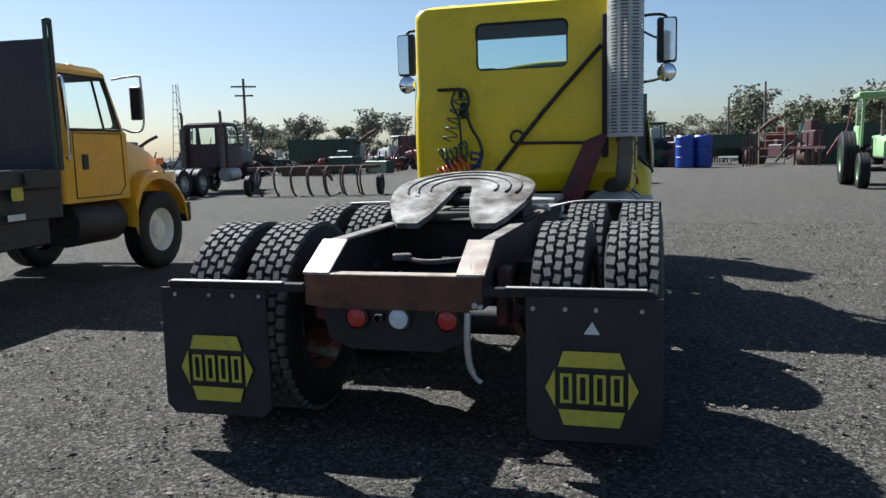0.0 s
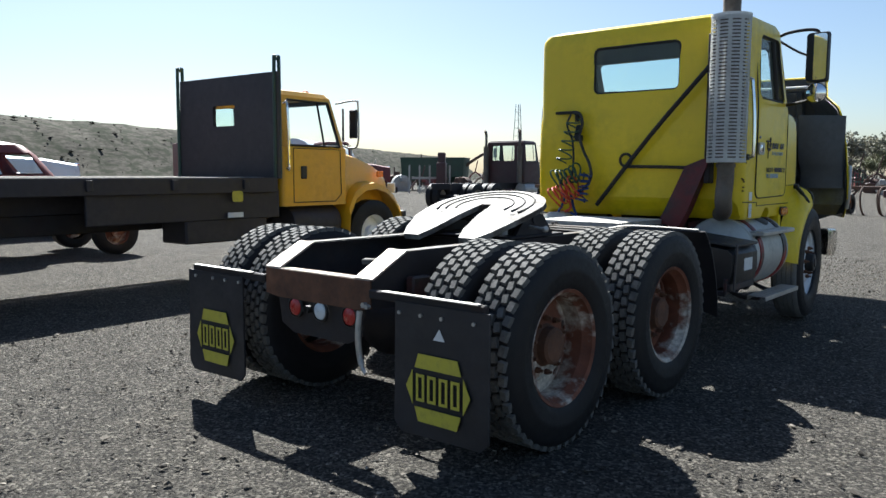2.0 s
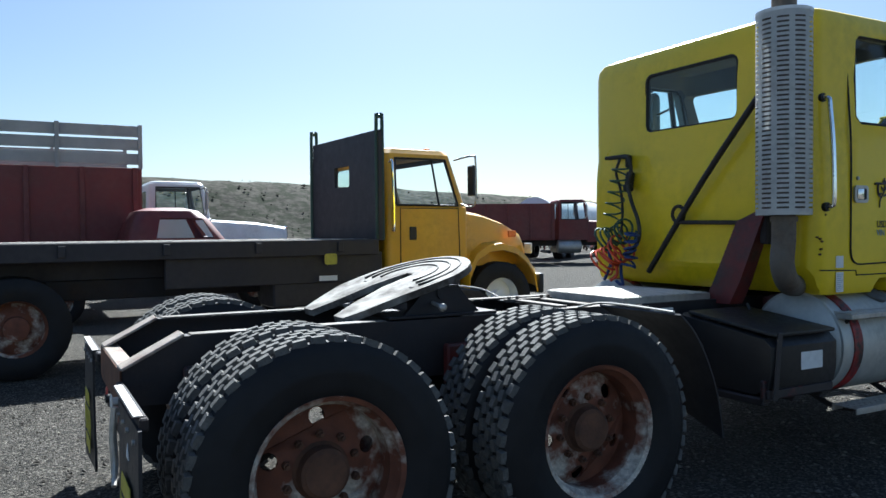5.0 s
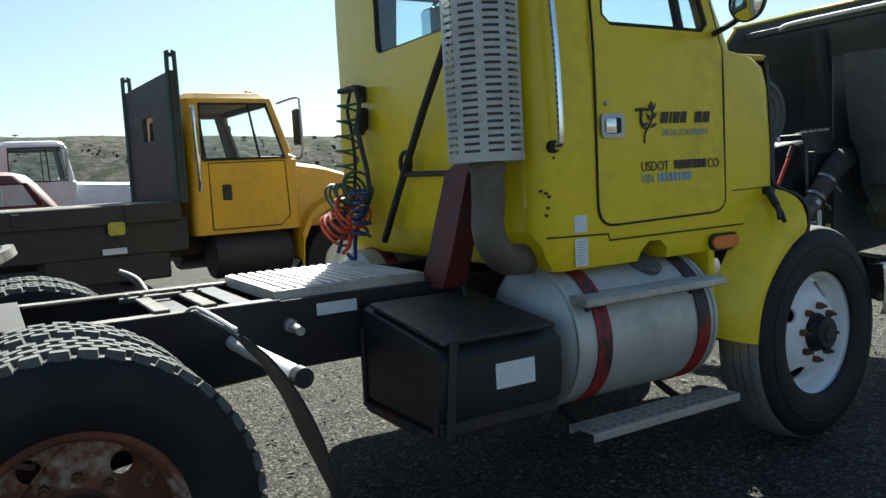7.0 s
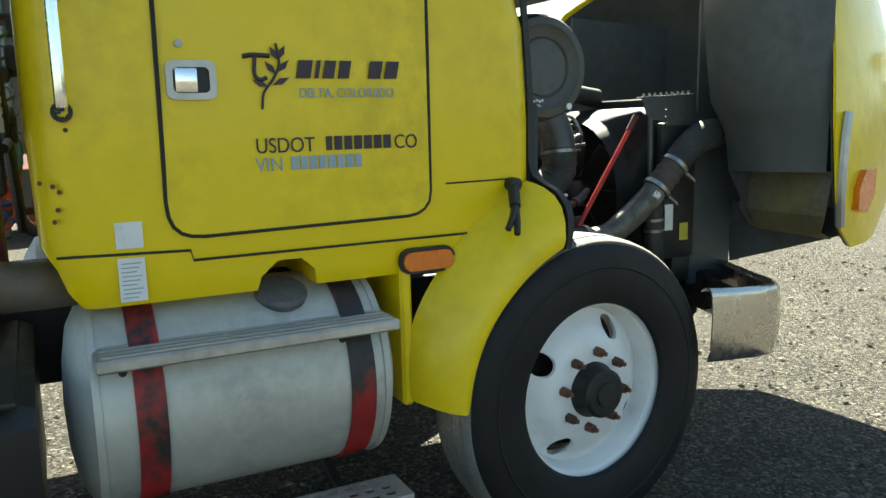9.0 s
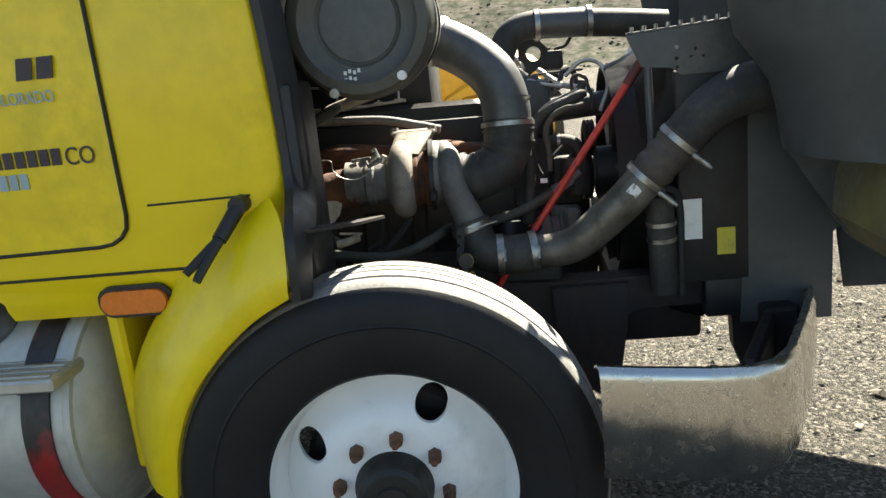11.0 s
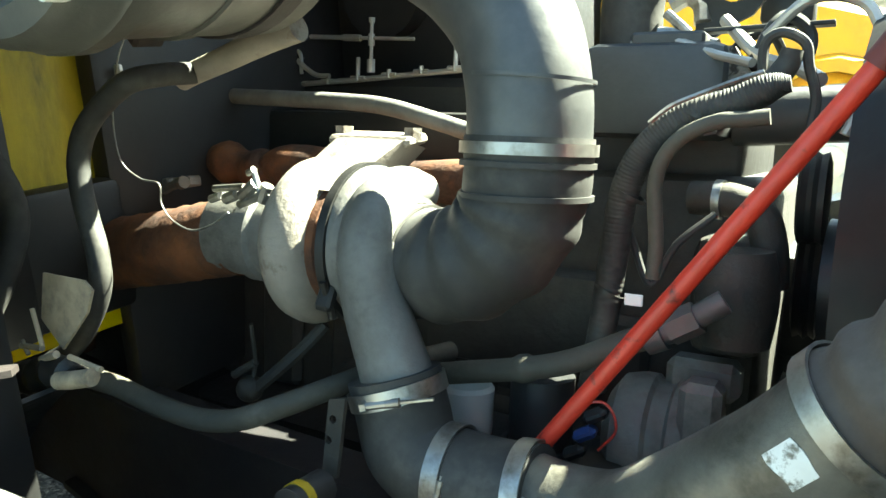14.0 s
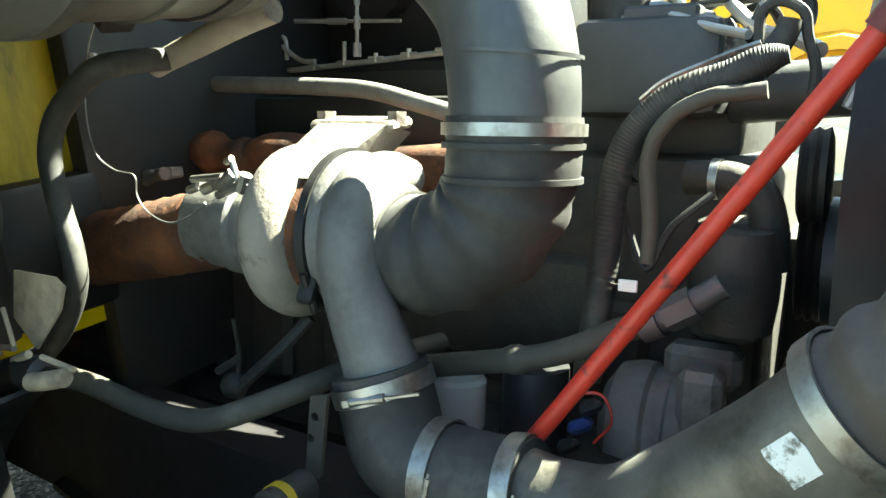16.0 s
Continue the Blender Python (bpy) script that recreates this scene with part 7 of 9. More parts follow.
    add_tube(bm, [(0.36, 5.36, 1.415), (0.37, 5.41, 1.415), (0.375, 5.445, 1.40), (0.375, 5.46, 1.36), (0.37, 5.465, 1.31)], 0.022, 14)
    sub("water_elbow", IRON, "oily cast water elbow")(bm)
    bm = bmesh.new()
    ring_clamp(bm, (0.367, 5.395, 1.415), (0.1, 1, 0), 0.0225, 0.010, 0.003, 24)
    sub("hose_clamp", CLAMP)(bm)
    bm = bmesh.new()
    ring_clamp(bm, (0.60, 5.2235, 1.548), (0, 0.05, 1), 0.0698, 0.004, 0.0022, 40)
    sub("duct_seam", DUCT)(bm)
    for y, z in ((5.318, 1.42), (5.303, 1.30), (5.392, 1.516)):
        bm = bmesh.new()
        ring_clamp(bm, (0.47, y - 0.012, z), (0, 0.5, 1), 0.0200, 0.005, 0.001, 20)
        sub("cable_tie", BLACKPLASTIC)(bm)
    # pulleys and belt at the front of the block
    for y, z, r, x in ((5.50, 1.30, 0.085, 0.20), (5.50, 1.12, 0.075, 0.34), (5.50, 1.42, 0.06, 0.30)):
        bm = bmesh.new()
        add_lathe(bm, [(0.02, y - 0.02), (r * 0.8, y - 0.018), (r, y - 0.014), (r * 0.94, y - 0.006), (r, y), (r * 0.94, y + 0.006), (r, y + 0.014), (r * 0.8, y + 0.018), (0.02, y + 0.02)], Matrix.Translation((x, 0, z)) @ ym, 32)
        sub("pulley", IRONDARK)(bm)
    # white tag, tan plate, small hanging wire
    bm = bmesh.new()
    add_box(bm, (0.502, 5.328, 1.298), (0.003, 0.022, 0.014), None, 0.001)
    sub("tag", WHITE, "white wiring tag")(bm)
    bm = bmesh.new()
    add_plate(bm, [(4.667, 1.297), (4.742, 1.296), (4.758, 1.286), (4.748, 1.257), (4.701, 1.204), (4.660, 1.238)], 0.004, Matrix.Translation((0.80, 0, 0)) @ SIDE)
    sub("heat_shield_tab", TAN, "weathered tan plastic tab")(bm)
    tube("sensor_wire", CLAMP, X(0.66, [(4.650, 1.60), (4.635, 1.568), (4.623, 1.497), (4.636, 1.436), (4.674, 1.411), (4.712, 1.405), (4.716, 1.379), (4.736, 1.358), (4.772, 1.347), (4.808, 1.357), (4.838, 1.376)]), 0.0013, "pale sensor wire", 6)
    for p, q, r in (((4.764, 1.400), (4.821, 1.406), 0.005), ((4.758, 1.385), (4.778, 1.391), 0.006), ((4.785, 1.387), (4.808, 1.395), 0.008), ((4.810, 1.381), (4.865, 1.401), 0.006), ((4.836, 1.428), (4.850, 1.396), 0.004),
                    ((4.815, 1.392), (4.842, 1.412), 0.009), ((4.826, 1.425), (4.838, 1.430), 0.005), ((4.850, 1.388), (4.862, 1.410), 0.009)):
        bm = bmesh.new()
        add_cyl(bm, (0.61, *p), (0.612, *q), r, n=8)
        sub("actuator_fitting", CLAMP, "bright clip and rod of the wastegate linkage")(bm)
    for v, p, q, w in ((0.45, (4.349, 1.360), (4.514, 1.390), 0.016), (0.45, (4.523, 1.388), (4.563, 1.395), 0.018), (0.44, (4.347, 1.334), (4.459, 1.356), 0.010)):
        bm = bmesh.new()
        a = math.atan2(q[1] - p[1], q[0] - p[0])
        add_box(bm, (v, (p[0] + q[0]) / 2, (p[1] + q[1]) / 2), (0.03, math.dist(p, q), w), Matrix.Rotation(a, 4, "X"), 0.003)
        sub("bell_housing_bracket", STEELPLATE)(bm)
    for p, q in (((4.452, 1.591), (4.440, 1.565)), ((4.426, 1.512), (4.450, 1.530)), ((4.450, 1.530), (4.472, 1.552)), ((4.50, 1.575), (4.507, 1.560))):
        bm = bmesh.new()
        add_cyl(bm, (0.55, *p), (0.553, *q), 0.007, n=8)
        sub("firewall_clip", ALU)(bm)
    bm = bmesh.new()
    add_tube(bm, X(0.305, [(5.250, 1.620), (5.300, 1.626), (5.318, 1.626), (5.323, 1.612), (5.345, 1.610), (5.362, 1.607), (5.368, 1.590), (5.368, 1.571)]), 0.0045, 6, 0)
    # Bright tube that paints in the sunlit line on top of the loom.
    sub("gasket_edge", CLAMP, "bright edge of the compressor gasket")(bm)
    bm = bmesh.new()
    add_tube(bm, X(0.485, [(5.327, 1.506), (5.353, 1.527), (5.393, 1.544), (5.421, 1.555), (5.448, 1.564)]), 0.0032, 6, 4)
    sub("bare_wire", CLAMP, "bright thin tube for the sunlit line along the loom")(bm)
    tube("loom_branch", HOSE, X(0.44, [(5.400, 1.525), (5.419, 1.535), (5.448, 1.552), (5.466, 1.575), (5.470, 1.592)]), lambda t: 0.018 - 0.006 * t, "thick black branch of the loom")
    tube("thin_cable", HOSE, X(0.43, [(5.440, 1.560), (5.440, 1.600), (5.458, 1.612), (5.482, 1.600), (5.488, 1.575), (5.498, 1.540), (5.496, 1.505)]), 0.006, n=8)
    tube("water_pipe", COMPGREY, [(0.20, 5.38, 1.522), (0.20, 5.479, 1.530), (0.20, 5.62, 1.540)], 0.040, "smooth grey water pipe")
    tube("water_pump_body", IRON, X(0.43, [(5.432, 1.36), (5.434, 1.31), (5.436, 1.245)]), lambda t: 0.040 + 0.008 * math.sin(t * 3.1), "oily rounded pump body", 20)
    bm = bmesh.new()
    add_tube(bm, [(0.46, 4.50, 1.375), (0.47, 4.53, 1.385), (0.48, 4.56, 1.392)], 0.008, 8)
    add_cyl(bm, (0.48, 4.558, 1.391), (0.482, 4.57, 1.394), 0.011, n=8)
    sub("speed_sensor", STEELPLATE)(bm)
    bm = bmesh.new()
    add_tube(bm, [(0.62, 4.84, 1.22), (0.60, 4.83, 1.16), (0.60, 4.82, 1.12)], 0.003, 6)
    add_ball(bm, (0.60, 4.82, 1.12), 0.020, 2)
    add_cyl(bm, (0.60, 4.79, 1.135), (0.60, 4.83, 1.16), 0.006, n=8)
    add_tube(bm, [(0.60, 4.83, 1.12), (0.58, 4.89, 1.18), (0.56, 4.92, 1.22)], 0.009, 8)
    sub("dipstick", IRON)(bm)
    # support rod of the open hood and the radiator bracket that takes it
    bm = bmesh.new()
    add_cyl(bm, (0.604, 5.144, 0.972), (0.678, 5.560, 1.556), 0.0100, n=14)
    sub("hood_prop", REDROD, "chipped red hood prop rod")(bm)
    bm = bmesh.new()
    add_cyl(bm, (0.677, 5.555, 1.549), (0.684, 5.596, 1.610), 0.014, n=14)
    sub("hood_prop_socket", REDSTEEL)(bm)
    bm = bmesh.new()
    add_cyl(bm, (0.80, 5.065, 1.075), (0.80, 5.10, 0.62), 0.034, n=20)
    sh = part("shock_absorber", bm, YELLOWDARK, truck, "yellow front shock absorber", at=ENGINE_POSE)
    bm = bmesh.new()
    add_cyl(bm, (0.80, 5.070, 1.07), (0.80, 5.076, 1.100), 0.016, n=14)
    add_cyl(bm, (0.772, 5.078, 1.108), (0.828, 5.078, 1.108), 0.019, n=16)
    part("shock_eye", bm, BLACKPLASTIC, sh)
    bm = bmesh.new()
    add_cyl(bm, (0.806, 5.078, 1.108), (0.816, 5.078, 1.108), 0.0205, n=16)
    part("eye_band", bm, YELLOWDARK, sh, "yellow band round the shock eye")
    bm = bmesh.new()
    add_plate(bm, [(5.050, 1.10), (5.058, 1.190), (5.080, 1.195), (5.070, 1.10)], 0.006, Matrix.Translation((0.73, 0, 0)) @ SIDE, [circle(5.064, 1.168, 0.005, 8), circle(5.058, 1.143, 0.005, 8)])
    part("shock_bracket", bm, IRON, truck, "drilled bracket strap above the shock", at=ENGINE_POSE)
    # wiring junction over the tyre
    for p, q, r in (((4.682, 1.258), (4.702, 1.215), 0.003), ((4.657, 1.208), (4.702, 1.212), 0.004), ((4.749, 1.209), (4.808, 1.204), 0.0035), ((4.61, 1.160), (4.647, 1.170), 0.0035), ((4.596, 1.142), (4.633, 1.154), 0.003),
                    ((4.618, 1.131), (4.643, 1.144), 0.004), ((4.697, 1.197), (4.728, 1.209), 0.005), ((4.66, 1.215), (4.675, 1.200), 0.003), ((4.70, 1.19), (4.706, 1.178), 0.004)):
        bm = bmesh.new()
        add_cyl(bm, (0.83, *p), (0.832, *q), r, n=8)
        part("wire_end", bm, TAN, truck, at=ENGINE_POSE)
    bm = bmesh.new()
    add_tube(bm, X(0.82, [(4.60, 1.145), (4.64, 1.160), (4.68, 1.172), (4.72, 1.185), (4.75, 1.180)]), lambda t: 0.012 + 0.010 * math.sin(t * 3.1) + 0.002 * math.sin(t * 40), 12, 6)
    part("taped_wire_joint", bm, BLACKPLASTIC, truck, "black taped wire joint over the tyre", at=ENGINE_POSE)
    bm = bmesh.new()
    add_tube(bm, [(0.84, 4.742, 1.181), (0.84, 4.77, 1.187), (0.84, 4.798, 1.195), (0.84, 4.803, 1.196)], lambda t: 0.011 if t < 0.9 else 0.007, 12, 4)
    part("wire_junction", bm, TAN, truck, "pale wire joint over the tyre", at=ENGINE_POSE)


engine()


def cooling_pack():
    """Radiator, shroud and fan across the nose of the frame, with the bracket plate, hoses and labels on their right side."""
    bm = bmesh.new()
    add_box(bm, (0, 5.72, 1.18), (0.90, 0.10, 0.82), None, 0.006)
    rad = part("radiator", bm, IRONDARK, truck, "dark radiator and cooler pack")

    def sub(name, material, bm, label="", angle=32):
        return part(name, bm, material, rad, label, angle=angle)

    for s in (-1, 1):
        bm = bmesh.new()
        add_box(bm, (s * 0.462, 5.69, 1.165), (0.046, 0.20, 0.62), None, 0.008, 2)
        add_box(bm, (s * 0.455, 5.72, 0.80), (0.055, 0.12, 0.12), None, 0.01, 2)
        sub("radiator_tank", IRONDARK, bm)
        bm = bmesh.new()
        add_plate(bm, [(5.76, 0.72), (6.02, 0.72), (6.02, 0.98), (6.30, 1.20), (6.50, 2.02), (5.80, 2.06), (5.795, 1.55)], 0.012, Matrix.Translation((s * 0.478 - 0.006, 0, 0)) @ SIDE)
        sub("side_baffle", LINER, bm, "dark grey rubber side baffle")
    bm = bmesh.new()
    add_plate(bm, [(5.46, 1.583), (5.762, 1.598), (5.794, 1.479), (5.76, 1.462), (5.607, 1.463), (5.58, 1.485), (5.50, 1.494), (5.477, 1.54)], 0.006, Matrix.Translation((0.485, 0, 0)) @ SIDE,
              [circle(5.596, 1.539, 0.0055, 8), circle(5.596, 1.508, 0.006, 8), circle(5.596, 1.484, 0.005, 8), circle(5.647, 1.53, 0.005, 8), circle(5.668, 1.509, 0.0045, 8), circle(5.634, 1.51, 0.0045, 8)])
    add_box(bm, (0.466, 5.615, 1.594), (0.045, 0.30, 0.007), Matrix.Rotation(radians(2.8), 4, "X"), 0.002)
    sub("radiator_bracket", DUCT, bm, "grey drilled radiator bracket plate", 20)
    for i in range(9):
        bm = bmesh.new()
        y = 5.478 + 0.033 * i
        add_cyl(bm, (0.478, y, 1.589 + 0.0016 * i), (0.478, y, 1.604 + 0.0016 * i), 0.006, n=8)
        sub("bracket_bolt", CLAMP, bm)
    for y0, z0, y1, z1, m, n in ((5.597, 0.989, 5.654, 1.108, WHITE, "faded white notice label"), (5.696, 0.937, 5.747, 1.017, LOGOYELLOW, "yellow warning label")):
        bm = bmesh.new()
        add_plate(bm, [(y0, z0), (y0, z1), (y1, z1), (y1, z0)], 0.002, Matrix.Translation((0.4865, 0, 0)) @ SIDE)
        sub("label", m, bm, n)
    bm = bmesh.new()
    add_loft(bm, [[Vector((x, y, z)) for x, z in rounded(-w, 1.13 - h, w, 1.13 + h, r, 6)] for y, w, h, r in ((5.67, 0.43, 0.42, 0.05), (5.58, 0.42, 0.41, 0.12), (5.51, 0.37, 0.38, 0.34), (5.44, 0.35, 0.36, 0.34))], False)
    bmesh.ops.solidify(bm, geom=list(bm.faces), thickness=0.012)
    sub("fan_shroud", BLACKPLASTIC, bm, "black fan shroud")
    for i in range(8):
        bm = bmesh.new()
        a = 2 * math.pi * i / 8
        add_box(bm, (0.18 * math.cos(a), 5.48, 1.13 + 0.18 * math.sin(a)), (0.28, 0.008, 0.085), Matrix.Rotation(-a, 4, "Y") @ Matrix.Rotation(radians(30), 4, "X"), 0.002)
        sub("fan_blade", BLACKPLASTIC, bm)
    bm = bmesh.new()
    add_cyl(bm, (0, 5.40, 1.13), (0, 5.52, 1.13), 0.09, n=24)
    sub("fan_hub", BLACKPLASTIC, bm)
    bm = bmesh.new()
    add_tube(bm, X(0.49, [(5.535, 1.126), (5.537, 1.03), (5.540, 0.93), (5.543, 0.835)]), 0.041, 18, 4)
    sub("lower_hose", HOSE, bm, "black lower coolant hose")
    for z in (1.046, 0.998):
        bm = bmesh.new()
        ring_clamp(bm, (0.49, 5.538, z), (0, 0.05, -1), 0.041, 0.012, 0.003)
        sub("hose_clamp", CLAMP, bm)
    bm = bmesh.new()
    add_tube(bm, X(0.485, [(5.475, 1.145), (5.57, 1.140), (5.592, 1.09), (5.592, 0.94), (5.59, 0.82)]), 0.0115, 10)
    sub("overflow_tube", HOSE, bm)
    bm = bmesh.new()
    add_tube(bm, X(0.48, [(5.517, 1.503), (5.520, 1.34), (5.525, 1.145)]), 0.0115, 10)
    sub("radiator_stay", DUCT, bm)
    bm = bmesh.new()
    add_box(bm, (0, 5.55, 0.70), (0.68, 0.26, 0.16), None, 0.02, 2)
    part("front_crossmember", bm, BLACKSTEEL, truck, "dark front crossmember")
    # Made-up dark block, added so no sunlit ground shows under the engine.
    bm = bmesh.new()
    add_box(bm, (-0.42, 5.18, 0.88), (0.14, 0.46, 0.38), None, 0.03, 2)
    part("steering_gear", bm, IRONDARK, truck, "dark block closing the view under the engine")


cooling_pack()


def charge_air():
    """Charge-air pipe from the turbocharger elbow up to the cooler, with its bellows, clamps and peeling sticker."""
    bm = bmesh.new()
    add_tube(bm, [(0.470, 5.160, 0.985), (0.480, 5.215, 0.986), (0.497, 5.280, 1.003), (0.520, 5.338, 1.046), (0.548, 5.432, 1.133), (0.558, 5.492, 1.198)], lambda t: 0.050 + 0.004 * min(1, max(0, t * 2.2 - 0.3)), 24, 8)
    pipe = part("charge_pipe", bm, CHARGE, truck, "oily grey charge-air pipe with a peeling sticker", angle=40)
    axis, c0 = Vector((0.010, 0.068, 0.073)).normalized(), Vector((0.553, 5.462, 1.166))
    side0 = Vector((1, 0, 0)) - axis * axis.x
    side0.normalize()
    side1 = axis.cross(side0)
    bm = bmesh.new()
    sheet(bm, [[c0 + axis * (u * 0.014 + 0.002 * math.sin(a * 9 + u * 4)) + (side0 * math.cos(a) + side1 * math.sin(a)) * 0.0552 for a in (-0.52, -0.40, -0.28, -0.16, -0.04, 0.08)] for u in (-1, -0.4, 0.3, 1)], 0.0008)
    part("sticker", bm, FLAKING, pipe, "peeling white sticker")
    bm = bmesh.new()
    add_tube(bm, [(0.557, 5.482, 1.188), (0.562, 5.520, 1.228), (0.566, 5.560, 1.270), (0.568, 5.592, 1.303)], lambda t: 0.0575 + 0.0028 * math.sin(t * 27), 24, 12)
    part("bellows_hose", bm, BELLOWS, pipe, "brown ribbed silicone charge hose", angle=40)
    bm = bmesh.new()
    add_tube(bm, [(0.567, 5.580, 1.291), (0.569, 5.625, 1.335), (0.568, 5.675, 1.377), (0.560, 5.740, 1.408), (0.545, 5.81, 1.420), (0.500, 5.865, 1.420), (0.40, 5.89, 1.42)], lambda t: 0.059 + 0.010 * min(1, t * 1.6), 22, 6)
    part("cooler_elbow", bm, HOSE, pipe, "black rubber cooler elbow")
    for c in ((0.558, 5.490, 1.196), (0.567, 5.582, 1.293)):
        bm = bmesh.new()
        ring_clamp(bm, c, (0.09, 0.68, 0.73), 0.0605, 0.018, 0.003)
        v = Vector(c) + Vector((0.044, 0.026, -0.036))
        add_cyl(bm, v, v + Vector((0.006, 0.040, -0.034)), 0.010, n=12)
        add_cyl(bm, v - Vector((0.003, 0.016, -0.015)), v + Vector((0.007, 0.046, -0.040)), 0.0055, n=8)
        part("hose_clamp", bm, CLAMP, pipe, "bright steel hose clamp")


charge_air()


def intake():
    """Round air cleaner hung across the bay and the grey duct from its inner end down to the turbocharger."""
    cy, cz, R = 4.768, 1.688, 0.193
    A = Matrix.Translation((0, cy, cz)) @ Matrix.Rotation(radians(90), 4, "Y")
    bm = bmesh.new()
    add_lathe(bm, [(0.001, 0.27), (0.075, 0.27), (0.080, 0.31), (0.120, 0.355), (R - 0.025, 0.40), (R - 0.012, 0.42), (R - 0.012, 0.545), (R - 0.008, 0.547), (R - 0.008, 0.560), (R - 0.012, 0.562), (R - 0.010, 0.66), (R, 0.668), (R + 0.004, 0.672),
                   (R + 0.004, 0.695), (R, 0.70), (R - 0.003, 0.735), (R - 0.014, 0.752), (R - 0.040, 0.757), (R - 0.052, 0.748), (0.112, 0.744), (0.104, 0.736), (0.001, 0.734)], A, 56)
    ac = part("air_cleaner", bm, CLEANER, truck, "large dark round air cleaner canister", angle=35)
    bm = bmesh.new()
    add_lathe(bm, [(0.001, 0.739), (0.099, 0.739), (0.103, 0.735)], A, 40)
    part("cover_disc", bm, DUCT, ac, "dusty grey centre of the cleaner cover")
    for y, z, m in ((4.868, 1.547, WHITE), (4.690, 1.519, CLAMP)):
        bm = bmesh.new()
        add_cyl(bm, (0.735, y, z), (0.765, y, z), 0.012, n=14)
        part("cover_bolt", bm, m, ac)
    for i in range(7):
        bm = bmesh.new()
        add_box(bm, (0.7495, 4.722 + 0.012 * (i % 4), 1.566 - 0.017 * (i // 4) + 0.004 * (i % 2)), (0.002, 0.008, 0.010), None, 0.0005)
        part("worn_print", bm, FLAKING, ac)
    bm = bmesh.new()
    ring_clamp(bm, (0.47, cy, cz), (1, 0, 0), R - 0.012, 0.03, 0.004, 48)
    add_box(bm, (0.47, cy - 0.20, cz - 0.12), (0.05, 0.16, 0.03), Matrix.Rotation(radians(-50), 4, "X"), 0.005)
    part("canister_strap", bm, BLACKSTEEL, ac)
    bm = bmesh.new()
    add_tube(bm, [(0.352, 5.115, 1.352), (0.342, 5.112, 1.425), (0.326, 5.088, 1.498), (0.312, 5.030, 1.562), (0.300, 4.950, 1.612), (0.285, 4.865, 1.645), (0.262, 4.80, 1.665), (0.235, 4.765, 1.675)], 0.0735, 28, 8)
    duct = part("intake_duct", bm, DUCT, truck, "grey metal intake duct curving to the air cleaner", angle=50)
    bm = bmesh.new()
    ring_clamp(bm, (0.296, 4.925, 1.624), (0.17, 0.88, -0.42), 0.0735, 0.022, 0.004, 40)
    part("duct_band", bm, ALU, duct, "bright band round the duct neck")


CLEANER = mat("dusty_dark_canister", (0.062, 0.063, 0.056), 0.45, 0.1, 0.2, 6, (0.095, 0.089, 0.075), 0.4, 4, 0.25, bump=0.08)
intake()


def driveline():
    """Gearbox, oil pan and engine mounts, low on the frame."""
    bm = bmesh.new()
    add_loft(bm, [[Vector((x, y, z)) for x, z in rounded(-w, 0.86 - h, w, 0.86 + h, r, 4)] for y, w, h, r in ((4.30, 0.32, 0.30, 0.10), (4.10, 0.31, 0.29, 0.12), (3.94, 0.22, 0.22, 0.12), (3.5, 0.20, 0.20, 0.10), (3.2, 0.12, 0.12, 0.08))])
    part("gearbox", bm, IRONDARK, truck, "dark bell housing and gearbox", angle=40)
    bm = bmesh.new()
    add_loft(bm, [[Vector((x, y, z)) for x, y in rounded(-w, a, w, b, 0.05, 3)] for z, w, a, b in ((0.54, 0.16, 4.42, 5.06), (0.62, 0.20, 4.34, 5.2), (0.84, 0.26, 4.30, 5.25))])
    part("oil_pan", bm, IRONDARK, truck)
    bm = bmesh.new()
    add_box(bm, (0.30, 5.08, 0.86), (0.20, 0.36, 0.16), None, 0.04, 3)
    add_box(bm, (0.30, 5.22, 0.76), (0.12, 0.16, 0.18), None, 0.03, 2)
    part("engine_mount", bm, IRONDARK, truck)


driveline()


# ---- other vehicles ----
def plain_wheel(parent, c, r, w, rim, side=1, name="wheel", steps=28, tyre_mat=None):
    """A wheel with tyre and dished rim; the axle lies along x."""
    m = Matrix.Translation(c) @ (Matrix() if side > 0 else FLIP)
    bm = bmesh.new()
    k = r * 0.56
    add_lathe(bm, [(k, w * 0.42), (k * 0.93, w * 0.30), (k * 0.90, -w * 0.10), (k * 0.45, w * 0.10), (k * 0.42, w * 0.32), (k * 0.30, w * 0.36), (0.001, w * 0.36)], AX, steps)
    wh = part(name, bm, rim, parent, at=m)
    bm = bmesh.new()
    h = w / 2
    add_lathe(bm, [(k, -h * 0.8), (r * 0.72, -h), (r * 0.93, -h * 0.95), (r, -h * 0.78), (r, -h * 0.32), (r * 0.982, -h * 0.28), (r * 0.982, -h * 0.22), (r, -h * 0.18), (r, h * 0.18), (r * 0.982, h * 0.22), (r * 0.982, h * 0.28), (r, h * 0.32), (r, h * 0.78), (r * 0.93, h * 0.95), (r * 0.72, h), (k, h * 0.8)], AX, steps)
    part("tyre", bm, tyre_mat or RUBBER, wh)
    return wh


